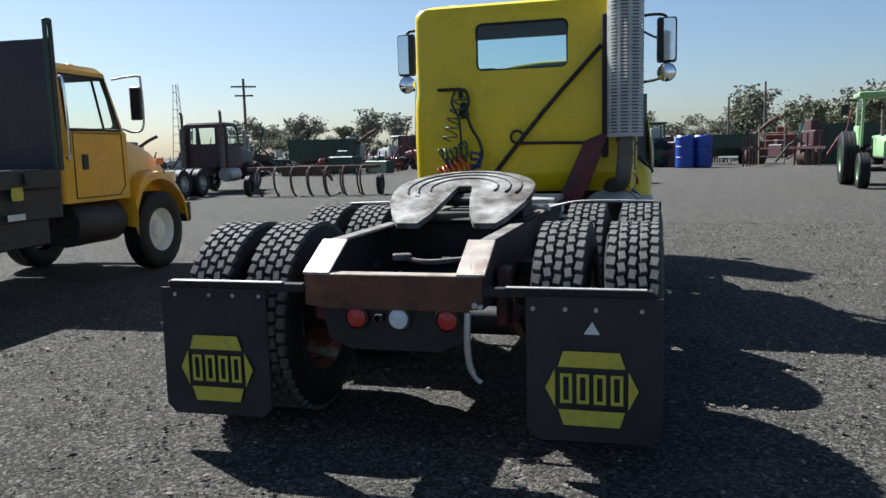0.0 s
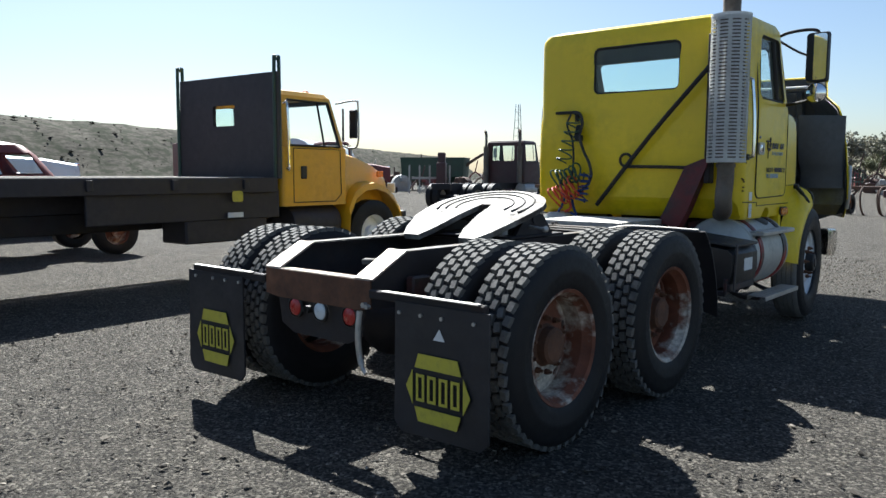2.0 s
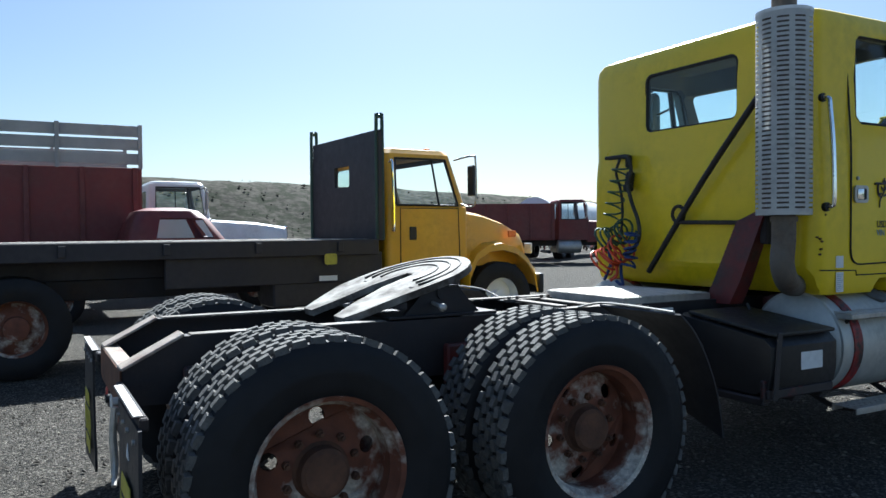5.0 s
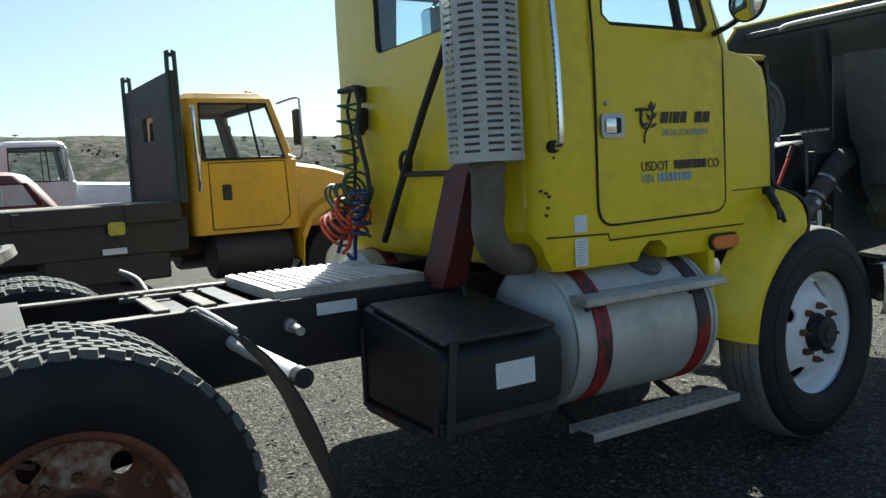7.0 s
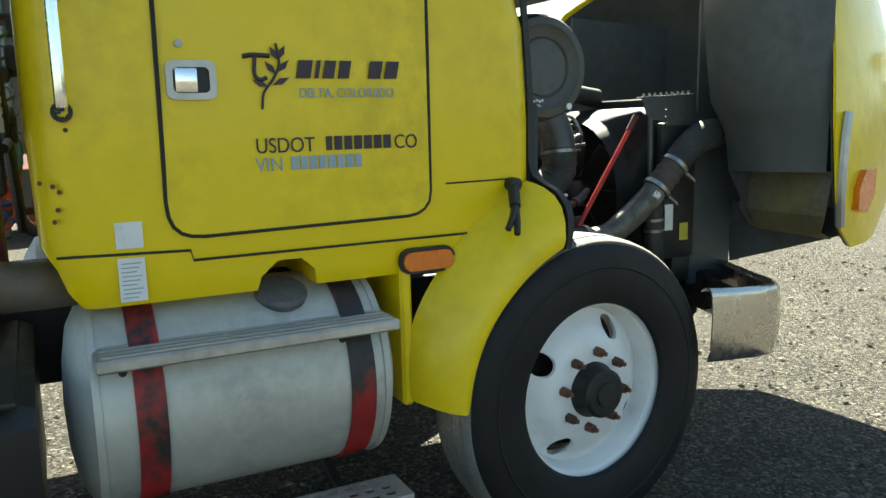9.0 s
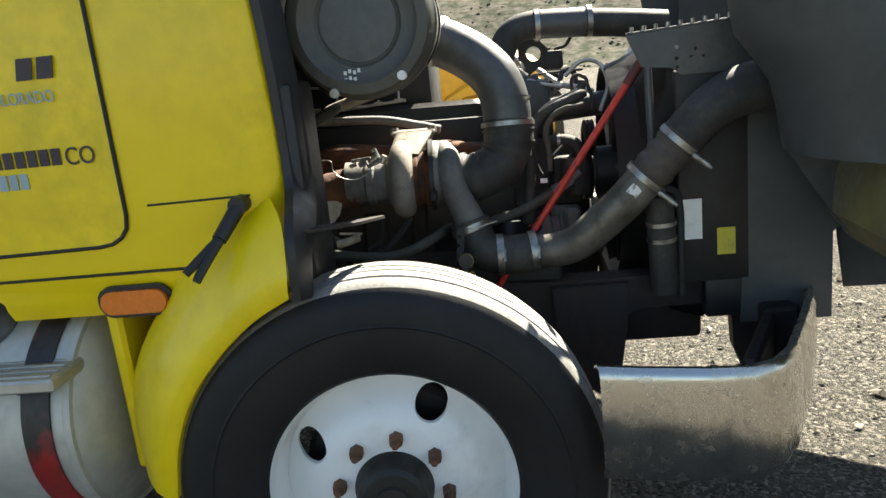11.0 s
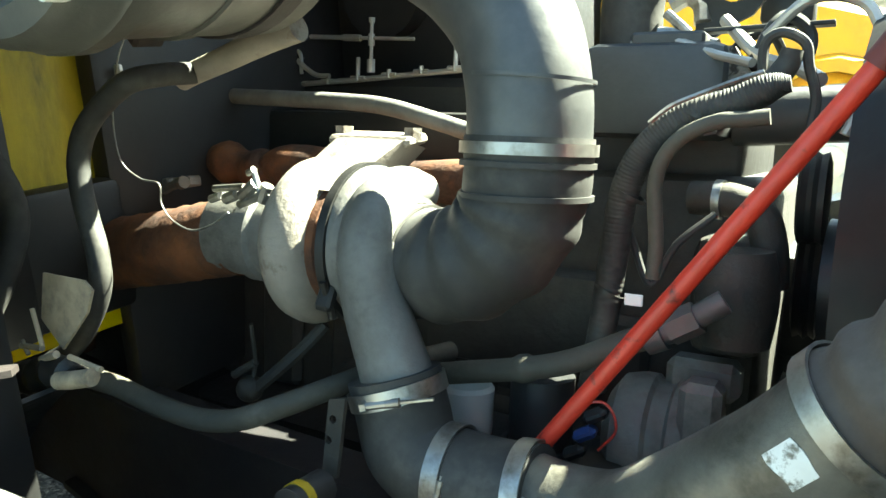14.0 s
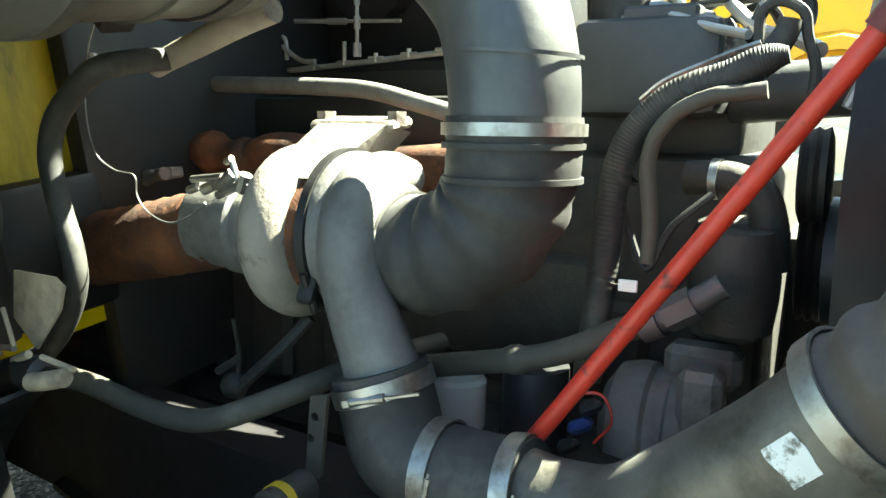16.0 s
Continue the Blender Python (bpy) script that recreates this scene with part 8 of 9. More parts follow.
def truck_cab(t, paint, w, y0, y1, z0, z1, belt, rake=0.18, windows=True):
    """A cab shell with cut windows, glass and seals."""
    bm = bmesh.new()
    add_loft(bm, [plan_ring(w, y0, y1, 0.08, z0), plan_ring(w, y0, y1, 0.09, belt), plan_ring(w - 0.02, y0, y1 - 0.02, 0.09, belt + 0.02),
                  plan_ring(w - 0.09, y0 + 0.02, y1 - rake, 0.10, z1 - 0.08), plan_ring(w - 0.14, y0 + 0.06, y1 - rake - 0.05, 0.12, z1 - 0.02), plan_ring(w - 0.25, y0 + 0.15, y1 - rake - 0.15, 0.12, z1)])
    body = part("cab", bm, paint, t)
    inner = bmesh.new()
    add_loft(inner, [plan_ring(w - 0.05, y0 + 0.05, y1 - 0.05, 0.05, z0 + 0.1), plan_ring(w - 0.05, y0 + 0.05, y1 - 0.05, 0.05, belt), plan_ring(w - 0.14, y0 + 0.07, y1 - rake - 0.04, 0.06, z1 - 0.09)])
    side, back, front = bmesh.new(), bmesh.new(), bmesh.new()
    ws = [(y0 + 0.15, belt + 0.03), (y1 - 0.16, belt + 0.03), (y1 - rake - 0.10, z1 - 0.14), (y0 + 0.17, z1 - 0.14)]
    add_plate(side, ws, 2 * w + 1, Matrix.Translation((-w - 0.5, 0, 0)) @ SIDE)
    bw = rounded(-w * 0.62, belt + 0.06, w * 0.48, z1 - 0.22, 0.05, 3)
    add_plate(back, bw, 0.4, Matrix.Translation((0, y0 + 0.2, 0)) @ BACK)
    fw = rounded(-w + 0.16, belt + 0.07, w - 0.16, z1 - 0.15, 0.05, 3)
    add_plate(front, fw, 0.7, Matrix.Translation((0, y1 + 0.25, 0)) @ BACK)
    cut(body, [inner, side, back, front])
    body.data.materials.append(INTERIOR)
    mid = Vector((0, (y0 + y1) / 2, (z0 + z1) / 2))
    for f in body.data.polygons:
        if f.normal.dot(f.center - mid) < 0:
            f.material_index = 1
    for s in (-1, 1):
        bm = bmesh.new()
        f = bm.faces.new([bm.verts.new((s * (w - 0.025 - 0.09 * (z - belt) / (z1 - belt)), y, z)) for y, z in ws])
        bmesh.ops.solidify(bm, geom=[f], thickness=0.005)
        g = part("side_window", bm, GLASS, t, angle=0)
        g.visible_shadow = False
        bm = bmesh.new()
        line = [Vector((s * (w - 0.012 - 0.09 * (z - belt) / (z1 - belt)), y, z)) for y, z in ws]
        add_tube(bm, line + [line[0]], 0.016, 6, 0, False)
        p = line[1].lerp(line[0], 0.32), line[2].lerp(line[3], 0.28)
        add_tube(bm, [p[0], p[1]], 0.014, 6, 0)
        part("window_seal", bm, SEAM, g)
    bm = bmesh.new()
    add_plate(bm, bw, 0.005, Matrix.Translation((0, y0 + 0.03, 0)) @ BACK)
    g = part("rear_window", bm, GLASS, t, angle=0)
    g.visible_shadow = False
    return body


def flatbed():
    t = thing("flatbed_truck", "school-bus-yellow flatbed truck with a dark steel headboard", "truck", pose(-5.80, -0.05, 0, 0, 0, 3.3))
    W = 1.05
    # deck of planks on a dark frame
    bm = bmesh.new()
    for i in range(14):
        x = -W + 0.06 + (2 * W - 0.12) * (i + 0.5) / 14
        add_box(bm, (x, -1.15, 1.318 + 0.003 * math.sin(i * 2.3)), (0.142, 8.1, 0.035), None, 0.004)
    part("deck_planks", bm, DECKWOOD, t, "grey weathered plank deck")
    bm = bmesh.new()
    for s in (-1, 1):
        add_box(bm, (s * W, -1.15, 1.24), (0.06, 8.15, 0.19), None, 0.008)
        for y in (-4.6, -3.6, -2.6, -1.6, -0.6, 0.4, 1.4, 2.4):
            add_box(bm, (s * (W + 0.045), y, 1.25), (0.04, 0.07, 0.12), None, 0.005)
        add_box(bm, (s * 0.38, -0.9, 1.02), (0.09, 7.6, 0.24), None, 0.01)
    for y in (-4.8, -4.0, -3.2, -2.4, -1.6, -0.8, 0.0, 0.8, 1.6, 2.4):
        add_box(bm, (0, y, 1.19), (2 * W - 0.1, 0.07, 0.10), None, 0.006)
    part("deck_frame", bm, HEADBOARD, t, "dark steel deck frame")
    bm = bmesh.new()
    add_box(bm, (W - 0.06, 1.7, 1.0), (0.05, 2.6, 0.36), None, 0.01)
    add_box(bm, (W - 0.30, 2.2, 0.86), (0.5, 1.2, 0.62), None, 0.02)
    part("side_skirt", bm, HEADBOARD, t, "dark toolbox and skirt under the deck")
    bm = bmesh.new()
    add_plate(bm, rounded(2.20, 1.04, 2.36, 1.17, 0.03, 3), 0.004, Matrix.Translation((W + 0.032, 0, 0)) @ SIDE)
    part("badge", bm, LOGOYELLOW, t, "small round yellow badge", angle=0)
    bm = bmesh.new()
    add_plate(bm, [(2.13, 0.85), (2.13, 0.91), (2.36, 0.91), (2.36, 0.85)], 0.004, Matrix.Translation((W + 0.032, 0, 0)) @ SIDE)
    part("plate", bm, WHITE, t, "dull pale plate", angle=0)
    # headboard with window and two looped stakes
    bm = bmesh.new()
    hb = [(-W - 0.06, 1.32), (W + 0.02, 1.32), (W + 0.02, 2.68), (-W + 0.05, 2.68), (-W + 0.02, 1.75)]
    add_plate(bm, hb, 0.05, Matrix.Translation((0, 2.98, 0)) @ BACK, [rounded(-0.25, 2.02, 0.22, 2.30, 0.03, 3)])
    hbo = part("headboard", bm, HEADBOARD, t, "dark steel headboard with a small window", angle=20)
    for s in (-1, 1):
        bm = bmesh.new()
        x = s * (W - 0.01)
        add_tube(bm, [(x, 2.92, 1.32), (x, 2.92, 2.76), (x, 2.935, 2.83), (x, 2.96, 2.845), (x, 2.985, 2.83), (x, 3.0, 2.76), (x, 3.0, 1.32)], 0.024, 8, 4)
        part("stake", bm, GREENSTAKE, hbo, "dark green looped stake pocket post")
    # cab, hood, fenders
    truck_cab(t, GOLD, 0.98, 3.08, 4.32, 0.95, 2.50, 1.73, 0.22)
    bm = bmesh.new()
    add_loft(bm, [[Vector((x, y, z)) for x, z in ((-w, 0.95), (w, 0.95), (w, zt - 0.16), (w - 0.06, zt - 0.05), (w - 0.22, zt), (0, zt + 0.03), (-w + 0.22, zt), (-w + 0.06, zt - 0.05), (-w, zt - 0.16))]
                  for y, w, zt in ((4.28, 0.90, 1.72), (4.7, 0.84, 1.66), (5.1, 0.78, 1.55), (5.38, 0.74, 1.42), (5.47, 0.70, 1.30))])
    part("hood", bm, GOLD, t, "sloping yellow hood", angle=40)
    for s in (-1, 1):
        bm = bmesh.new()
        arch = [(4.26, 0.55), (4.29, 0.85), (4.42, 1.09), (4.62, 1.20), (4.85, 1.22), (5.08, 1.16), (5.27, 1.02), (5.40, 0.85), (5.44, 0.62)]
        rows = [[Vector((s * x, y, z + dz)) for y, z in arch] for x, dz in ((0.66, 0.03), (0.85, 0.06), (1.02, 0.03), (1.05, -0.06))]
        sheet(bm, rows, 0.02)
        part("fender", bm, GOLD, t, angle=40)
        bm = bmesh.new()
        add_box(bm, (s * 0.80, 5.46, 1.17), (0.16, 0.03, 0.15), None, 0.01)
        part("headlamp", bm, WHITELENS, t)
        bm = bmesh.new()
        add_box(bm, (s * 0.865, 5.12, 1.38), (0.03, 0.14, 0.09), None, 0.01)
        part("marker_lamp", bm, AMBER, t)
        bm = bmesh.new()
        add_box(bm, (s * 0.985, 3.46, 1.40), (0.03, 0.10, 0.17), None, 0.01)
        part("door_handle", bm, BLACKPLASTIC, t)
        bm = bmesh.new()
        line = [(s * 0.983, 3.28, 1.0), (s * 0.983, 3.28, 1.72), (s * 0.983, 4.15, 1.72), (s * 0.983, 4.17, 1.10), (s * 0.983, 4.05, 1.0)]
        add_tube(bm, line + [line[0]], 0.007, 5, 0)
        part("door_gap", bm, SEAM, t)
        bm = bmesh.new()
        add_tube(bm, [(s * 0.97, 3.17, 1.45), (s * 1.02, 3.17, 1.5), (s * 1.02, 3.15, 2.25), (s * 0.95, 3.15, 2.3)], 0.018, 8)
        part("grab_rail", bm, CHROME, t, "bright vertical grab rail")
        bm = bmesh.new()
        add_tube(bm, [(s * 0.93, 4.12, 2.36), (s * 1.18, 4.25, 2.40), (s * 1.22, 4.27, 2.32), (s * 1.22, 4.27, 1.82), (s * 1.10, 4.25, 1.74), (s * 0.98, 4.2, 1.78)], 0.013, 8)
        mo = part("mirror", bm, ALU, t, "bright looped mirror bracket")
        bm = bmesh.new()
        add_box(bm, (s * 1.15, 4.25, 2.08), (0.15, 0.04, 0.40), None, 0.015)
        part("mirror_head", bm, BLACKPLASTIC, mo)
        plain_wheel(t, (s * 0.90, 4.83, 0.50), 0.50, 0.27, WHITERIM, s)
        for y in (-1.0,):
            plain_wheel(t, (s * 0.90, y, 0.50), 0.50, 0.26, RUSTRIM, s)
            plain_wheel(t, (s * 0.58, y, 0.50), 0.50, 0.26, RUSTRIM, s)
        bm = bmesh.new()
        add_lathe(bm, [(0.001, -0.45), (0.24, -0.44), (0.26, -0.40), (0.26, 0.40), (0.24, 0.44), (0.001, 0.45)], Matrix.Translation((s * 0.72, 3.75, 0.70)) @ Matrix.Rotation(radians(90), 4, "X"), 26)
        part("fuel_tank", bm, HEADBOARD, t)
        bm = bmesh.new()
        add_box(bm, (s * 0.80, -1.75, 0.66), (0.62, 0.012, 0.75), None, 0.004)
        part("mud_flap", bm, FLAP, t)
    bm = bmesh.new()
    add_box(bm, (0, 5.52, 0.68), (2.05, 0.10, 0.28), None, 0.03, 2)
    part("bumper", bm, BLACKPLASTIC, t)
    bm = bmesh.new()
    for s in (-1, 1):
        add_box(bm, (s * 0.42, 1.6, 0.82), (0.08, 7.6, 0.22), None, 0.01)
    add_cyl(bm, (-0.8, -1.0, 0.5), (0.8, -1.0, 0.5), 0.08)
    add_ball(bm, (0, -1.0, 0.5), 0.2, 2)
    add_cyl(bm, (-0.8, 4.83, 0.5), (0.8, 4.83, 0.5), 0.06)
    add_box(bm, (0, 4.5, 0.85), (0.7, 1.3, 0.5), None, 0.05)
    part("chassis", bm, BLACKSTEEL, t)
    for x in (-0.5, -0.25, 0.0, 0.25, 0.5):
        bm = bmesh.new()
        add_ball(bm, (x, 3.95, 2.52), 0.05, 2, (1.3, 1, 0.7))
        part("roof_marker", bm, AMBER, t)


GREENSTAKE = mat("dark_green_stake", (0.02, 0.05, 0.035), 0.5)
flatbed()


def day_cab(name, label, m, paint, box=None, box_paint=None, sleeper=False, tandem=True, stakes=False, hood_len=1.9, low=1.0, rims=None, stacks=True):
    """A far truck: cab, long hood, fenders, wheels, frame, and a body behind if it has one."""
    t = thing(name, label, "truck", m)
    rims = rims or RUSTRIM
    truck_cab(t, paint, 0.95 * low, 0.0, 1.35, 1.0 * low, 2.75 * low, 1.85 * low, 0.15)
    bm = bmesh.new()
    add_loft(bm, [[Vector((x, y, z)) for x, z in ((-w, 0.9 * low), (w, 0.9 * low), (w, zt - 0.18), (w - 0.08, zt - 0.05), (w - 0.25, zt), (-w + 0.25, zt), (-w + 0.08, zt - 0.05), (-w, zt - 0.18))]
                  for y, w, zt in ((1.32, 0.72, 1.85 * low), (1.32 + hood_len * 0.6, 0.66, 1.78 * low), (1.32 + hood_len, 0.58, 1.66 * low))])
    part("hood", bm, paint, t, angle=40)
    bm = bmesh.new()
    add_box(bm, (0, 1.34 + hood_len, 1.28 * low), (1.0, 0.05, 0.8 * low), None, 0.02)
    part("grille", bm, CHROME, t)
    fy = 1.32 + hood_len * 0.62
    back = -4.6 if tandem else -2.6
    for s in (-1, 1):
        bm = bmesh.new()
        arch = [(fy - 0.62, 0.62), (fy - 0.5, 0.95), (fy - 0.25, 1.13), (fy, 1.18), (fy + 0.3, 1.10), (fy + 0.55, 0.88)]
        sheet(bm, [[Vector((s * x, y, z + dz)) for y, z in arch] for x, dz in ((0.62, 0.02), (0.90, 0.04), (1.08, -0.03))], 0.02)
        part("fender", bm, paint, t, angle=40)
        plain_wheel(t, (s * 0.92, fy, 0.5), 0.5, 0.27, rims, s, steps=22)
        for y in ((back + 0.9, back + 2.25) if tandem else (back + 0.8,)):
            for x in (0.92, 0.60):
                plain_wheel(t, (s * x, y, 0.5), 0.5, 0.26, rims, s, steps=22)
        bm = bmesh.new()
        add_lathe(bm, [(0.001, -0.5), (0.26, -0.49), (0.29, -0.44), (0.29, 0.44), (0.26, 0.49), (0.001, 0.5)], Matrix.Translation((s * 0.78, 0.5, 0.72)) @ Matrix.Rotation(radians(90), 4, "X"), 22)
        part("fuel_tank", bm, ALU, t)
        bm = bmesh.new()
        add_tube(bm, [(s * 0.9, 1.1, 2.55 * low), (s * 1.15, 1.18, 2.55 * low), (s * 1.15, 1.18, 2.0 * low), (s * 0.92, 1.15, 1.95 * low)], 0.015, 6, 3)
        add_box(bm, (s * 1.15, 1.18, 2.28 * low), (0.16, 0.05, 0.40), None, 0.01)
        part("mirror", bm, ALU, t)
    bm = bmesh.new()
    for s in (-1, 1):
        add_box(bm, (s * 0.42, (back + 3.2) / 2, 0.88), (0.09, 3.2 - back, 0.25), None, 0.01)
    for y in (back + 0.9, back + 2.25, fy):
        add_cyl(bm, (-0.85, y, 0.5), (0.85, y, 0.5), 0.07, n=10)
    add_box(bm, (0, 1.32 + hood_len + 0.12, 0.62), (2.1, 0.14, 0.26), None, 0.03)
    part("chassis", bm, BLACKSTEEL, t)
    bm = bmesh.new()
    bm.free()
    for s in (-1, 1) if stacks and not box else ():
        bm = bmesh.new()
        add_cyl(bm, (s * 0.80, -0.15, 1.0), (s * 0.80, -0.15, 2.5 * low), 0.11, n=14)
        add_tube(bm, [(s * 0.80, -0.15, 2.4 * low), (s * 0.80, -0.15, 3.0 * low), (s * 0.82, -0.25, 3.15 * low)], 0.055, 10, 3)
        part("exhaust_pipe", bm, PIPE, t)
    if box:
        y0, y1, z0, z1 = box
        bm = bmesh.new()
        add_box(bm, (0, (y0 + y1) / 2, z0), (2.36, y1 - y0, 0.10), None, 0.01)
        cargo = part("cargo_box", bm, box_paint, t, "ribbed steel grain box")
        for s in (-1, 1):
            bm = bmesh.new()
            add_box(bm, (s * 1.15, (y0 + y1) / 2, (z0 + z1) / 2), (0.06, y1 - y0, z1 - z0), None, 0.01)
            part("box_side", bm, box_paint, cargo)
        for y in (y0, y1):
            bm = bmesh.new()
            add_box(bm, (0, y, (z0 + z1) / 2), (2.24, 0.06, z1 - z0), None, 0.01)
            part("box_end", bm, box_paint, cargo)
        for s in (-1, 1):
            for i in range(7):
                bm = bmesh.new()
                add_box(bm, (s * 1.205, y0 + 0.1 + (y1 - y0 - 0.2) * i / 6, (z0 + z1) / 2), (0.05, 0.09, z1 - z0), None, 0.01)
                part("rib", bm, box_paint, cargo)
        if stakes:
            bm = bmesh.new()
            for s in (-1, 1):
                for z in (z1 + 0.16, z1 + 0.42, z1 + 0.66):
                    add_box(bm, (s * 1.15, (y0 + y1) / 2, z), (0.03, y1 - y0, 0.20), None, 0.004)
                for i in range(5):
                    add_box(bm, (s * 1.18, y0 + (y1 - y0) * i / 4, z1 + 0.38), (0.05, 0.07, 0.80), None, 0.004)
            for z in (z1 + 0.16, z1 + 0.42, z1 + 0.66):
                add_box(bm, (0, y1, z), (2.3, 0.03, 0.20), None, 0.004)
            part("stake_sides", bm, GREYPAINT, t, "pale grey slatted extension sides")
    return t


day_cab("road_tractor", "dark maroon day-cab tractor with twin stacks", pose(-15.9, 23.0, 0, 0, 0, 6), MAROON, rims=ALU)
day_cab("road_tractor", "white conventional tractor parked behind the flatbed", pose(-14.85, 1.5, 0, 0, 0, 0), WHITEPAINT, hood_len=1.85, rims=WHITERIM, low=0.94, stacks=False)
day_cab("grain_truck", "red grain truck with pale slatted sides", pose(-12.4, -4.6, 0, 0, 0, 180), OLDRED, (-5.6, -0.15, 1.25, 2.62), OLDRED, tandem=False, stakes=True, low=0.86)
day_cab("grain_truck", "faded red grain truck with a steel box", pose(-23.6, 19.5, 0, 0, 0, -25), OLDRED, (-6.0, -0.2, 1.05, 2.55), OLDRED, tandem=False)


def old_pickup(m):
    t = thing("old_pickup", "rounded brown-red old pickup cab", "pickup", m)
    bm = bmesh.new()
    add_loft(bm, [plan_ring(0.86, 0.0, 1.55, 0.18, 0.7, 6), plan_ring(0.88, 0.0, 1.6, 0.20, 1.30, 6), plan_ring(0.78, 0.12, 1.35, 0.22, 1.65, 6), plan_ring(0.68, 0.2, 1.2, 0.25, 1.80, 6), plan_ring(0.45, 0.4, 1.0, 0.25, 1.86, 6)])
    body = part("cab", bm, OLDRED, t, angle=50)
    inner, side, front = bmesh.new(), bmesh.new(), bmesh.new()
    add_loft(inner, [plan_ring(0.80, 0.06, 1.5, 0.12, 0.8, 4), plan_ring(0.82, 0.06, 1.52, 0.12, 1.3, 4), plan_ring(0.70, 0.2, 1.27, 0.12, 1.70, 4)])
    add_plate(side, [(0.45, 1.34), (1.38, 1.34), (1.20, 1.68), (0.52, 1.68)], 3, Matrix.Translation((-1.5, 0, 0)) @ SIDE)
    add_plate(front, rounded(-0.62, 1.36, 0.62, 1.66, 0.06, 3), 0.6, Matrix.Translation((0, 1.8, 0)) @ BACK)
    cut(body, [inner, side, front])
    for s in (-1, 1):
        bm = bmesh.new()
        f = bm.faces.new([bm.verts.new((s * x, y, z)) for x, y, z in ((0.84, 0.45, 1.34), (0.84, 1.38, 1.34), (0.75, 1.20, 1.68), (0.75, 0.52, 1.68))])
        bmesh.ops.solidify(bm, geom=[f], thickness=0.004)
        g = part("side_window", bm, GLASS, t, angle=0)
        g.visible_shadow = False
        bm = bmesh.new()
        arch = [(2.0, 0.55), (2.1, 0.85), (2.35, 1.0), (2.65, 1.0), (2.9, 0.8), (3.0, 0.55)]
        sheet(bm, [[Vector((s * x, y, z + dz)) for y, z in arch] for x, dz in ((0.5, 0.02), (0.78, 0.06), (0.95, -0.02))], 0.02)
        part("fender", bm, OLDRED, t, angle=40)
        for y in (2.5, -1.0):
            plain_wheel(t, (s * 0.80, y, 0.38), 0.38, 0.2, RUSTRIM, s, steps=20)
    bm = bmesh.new()
    add_loft(bm, [[Vector((x, y, z)) for x, z in ((-w, 0.65), (w, 0.65), (w, zt - 0.2), (w * 0.6, zt), (-w * 0.6, zt), (-w, zt - 0.2))] for y, w, zt in ((1.5, 0.62, 1.28), (2.4, 0.52, 1.22), (3.0, 0.42, 1.1))])
    part("hood", bm, OLDRED, t, angle=40)
    bm = bmesh.new()
    for x in (-0.85, 0.85):
        add_box(bm, (x, -1.05, 0.95), (0.05, 2.0, 0.5), None, 0.01)
    add_box(bm, (0, -1.05, 0.72), (1.7, 2.0, 0.05), None, 0.01)
    add_box(bm, (0, -2.05, 0.95), (1.7, 0.05, 0.5), None, 0.01)
    part("bed", bm, OLDRED, t)


old_pickup(pose(-10.3, 0.55, 0, 0, 0, 0))


def tanker(m):
    t = thing("tank_trailer", "white rounded tank trailer", "trailer", m)
    bm = bmesh.new()
    add_lathe(bm, [(0.001, -5.0), (0.8, -4.95), (1.05, -4.8), (1.05, 4.8), (0.8, 4.95), (0.001, 5.0)], Matrix.Translation((0, 0, 2.0)) @ Matrix.Rotation(radians(90), 4, "X"), 32)
    part("tank", bm, WHITEPAINT, t)
    bm = bmesh.new()
    add_box(bm, (0, 0, 0.95), (1.0, 9.4, 0.22), None, 0.02)
    for y in (-3.8, -2.4, 3.4):
        add_box(bm, (0, y, 1.0), (1.9, 0.15, 0.5), None, 0.02)
    part("trailer_frame", bm, BLACKSTEEL, t)
    for s in (-1, 1):
        for y in (-3.8, -2.5):
            plain_wheel(t, (s * 0.95, y, 0.5), 0.5, 0.5, ALU, s, steps=20)


tanker(pose(-30.0, 25.0, 0, 0, 0, 35))


# ---- farm machinery and the far edge of the yard ----
def harrow(m, count, label):
    """A toolbar on posts with a row of curved spring tines."""
    t = thing("spring_tooth_harrow", label, "farm implement", m)
    L = count * 0.30
    bm = bmesh.new()
    add_box(bm, (0, 0, 0.95), (L + 0.6, 0.12, 0.12), None, 0.01)
    add_box(bm, (0, 0.8, 0.95), (L + 0.6, 0.12, 0.12), None, 0.01)
    for x in (-L / 2, -L / 4, 0, L / 4, L / 2):
        add_box(bm, (x, 0.4, 0.95), (0.10, 0.9, 0.10), None, 0.01)
    add_tube(bm, [(0, 0.8, 0.95), (0, 1.8, 0.8), (0, 2.6, 0.45)], 0.06, 8, 3)
    part("toolbar", bm, RUSTFRAME, t, "rust-brown toolbar")
    bm = bmesh.new()
    add_tube(bm, [(0, 0, 0.98), (0, -0.22, 0.92), (0, -0.36, 0.68), (0, -0.30, 0.35), (0, -0.10, 0.10), (0, 0.10, 0.0)], 0.035, 8, 4)
    me = to_mesh(bm, "tine")
    me.materials.append(RUSTFRAME)
    for i in range(count):
        child_mesh("tine", me, t, Matrix.Translation((-L / 2 + L * (i + 0.5) / count, (i % 2) * 0.8, 0.0)))
    for s in (-1, 1):
        plain_wheel(t, (s * (L / 2 + 0.4), 0.3, 0.36), 0.36, 0.18, RUSTFRAME, s, steps=18)
    return t


harrow(pose(-10.3, 20.6, 0, 0, 0, 8), 13, "rust-brown spring-tooth harrow with curved tines")
harrow(pose(-1.6, 26.8, 0, 0, 0, -6), 12, "rust-brown toolbar with hanging curved shanks")


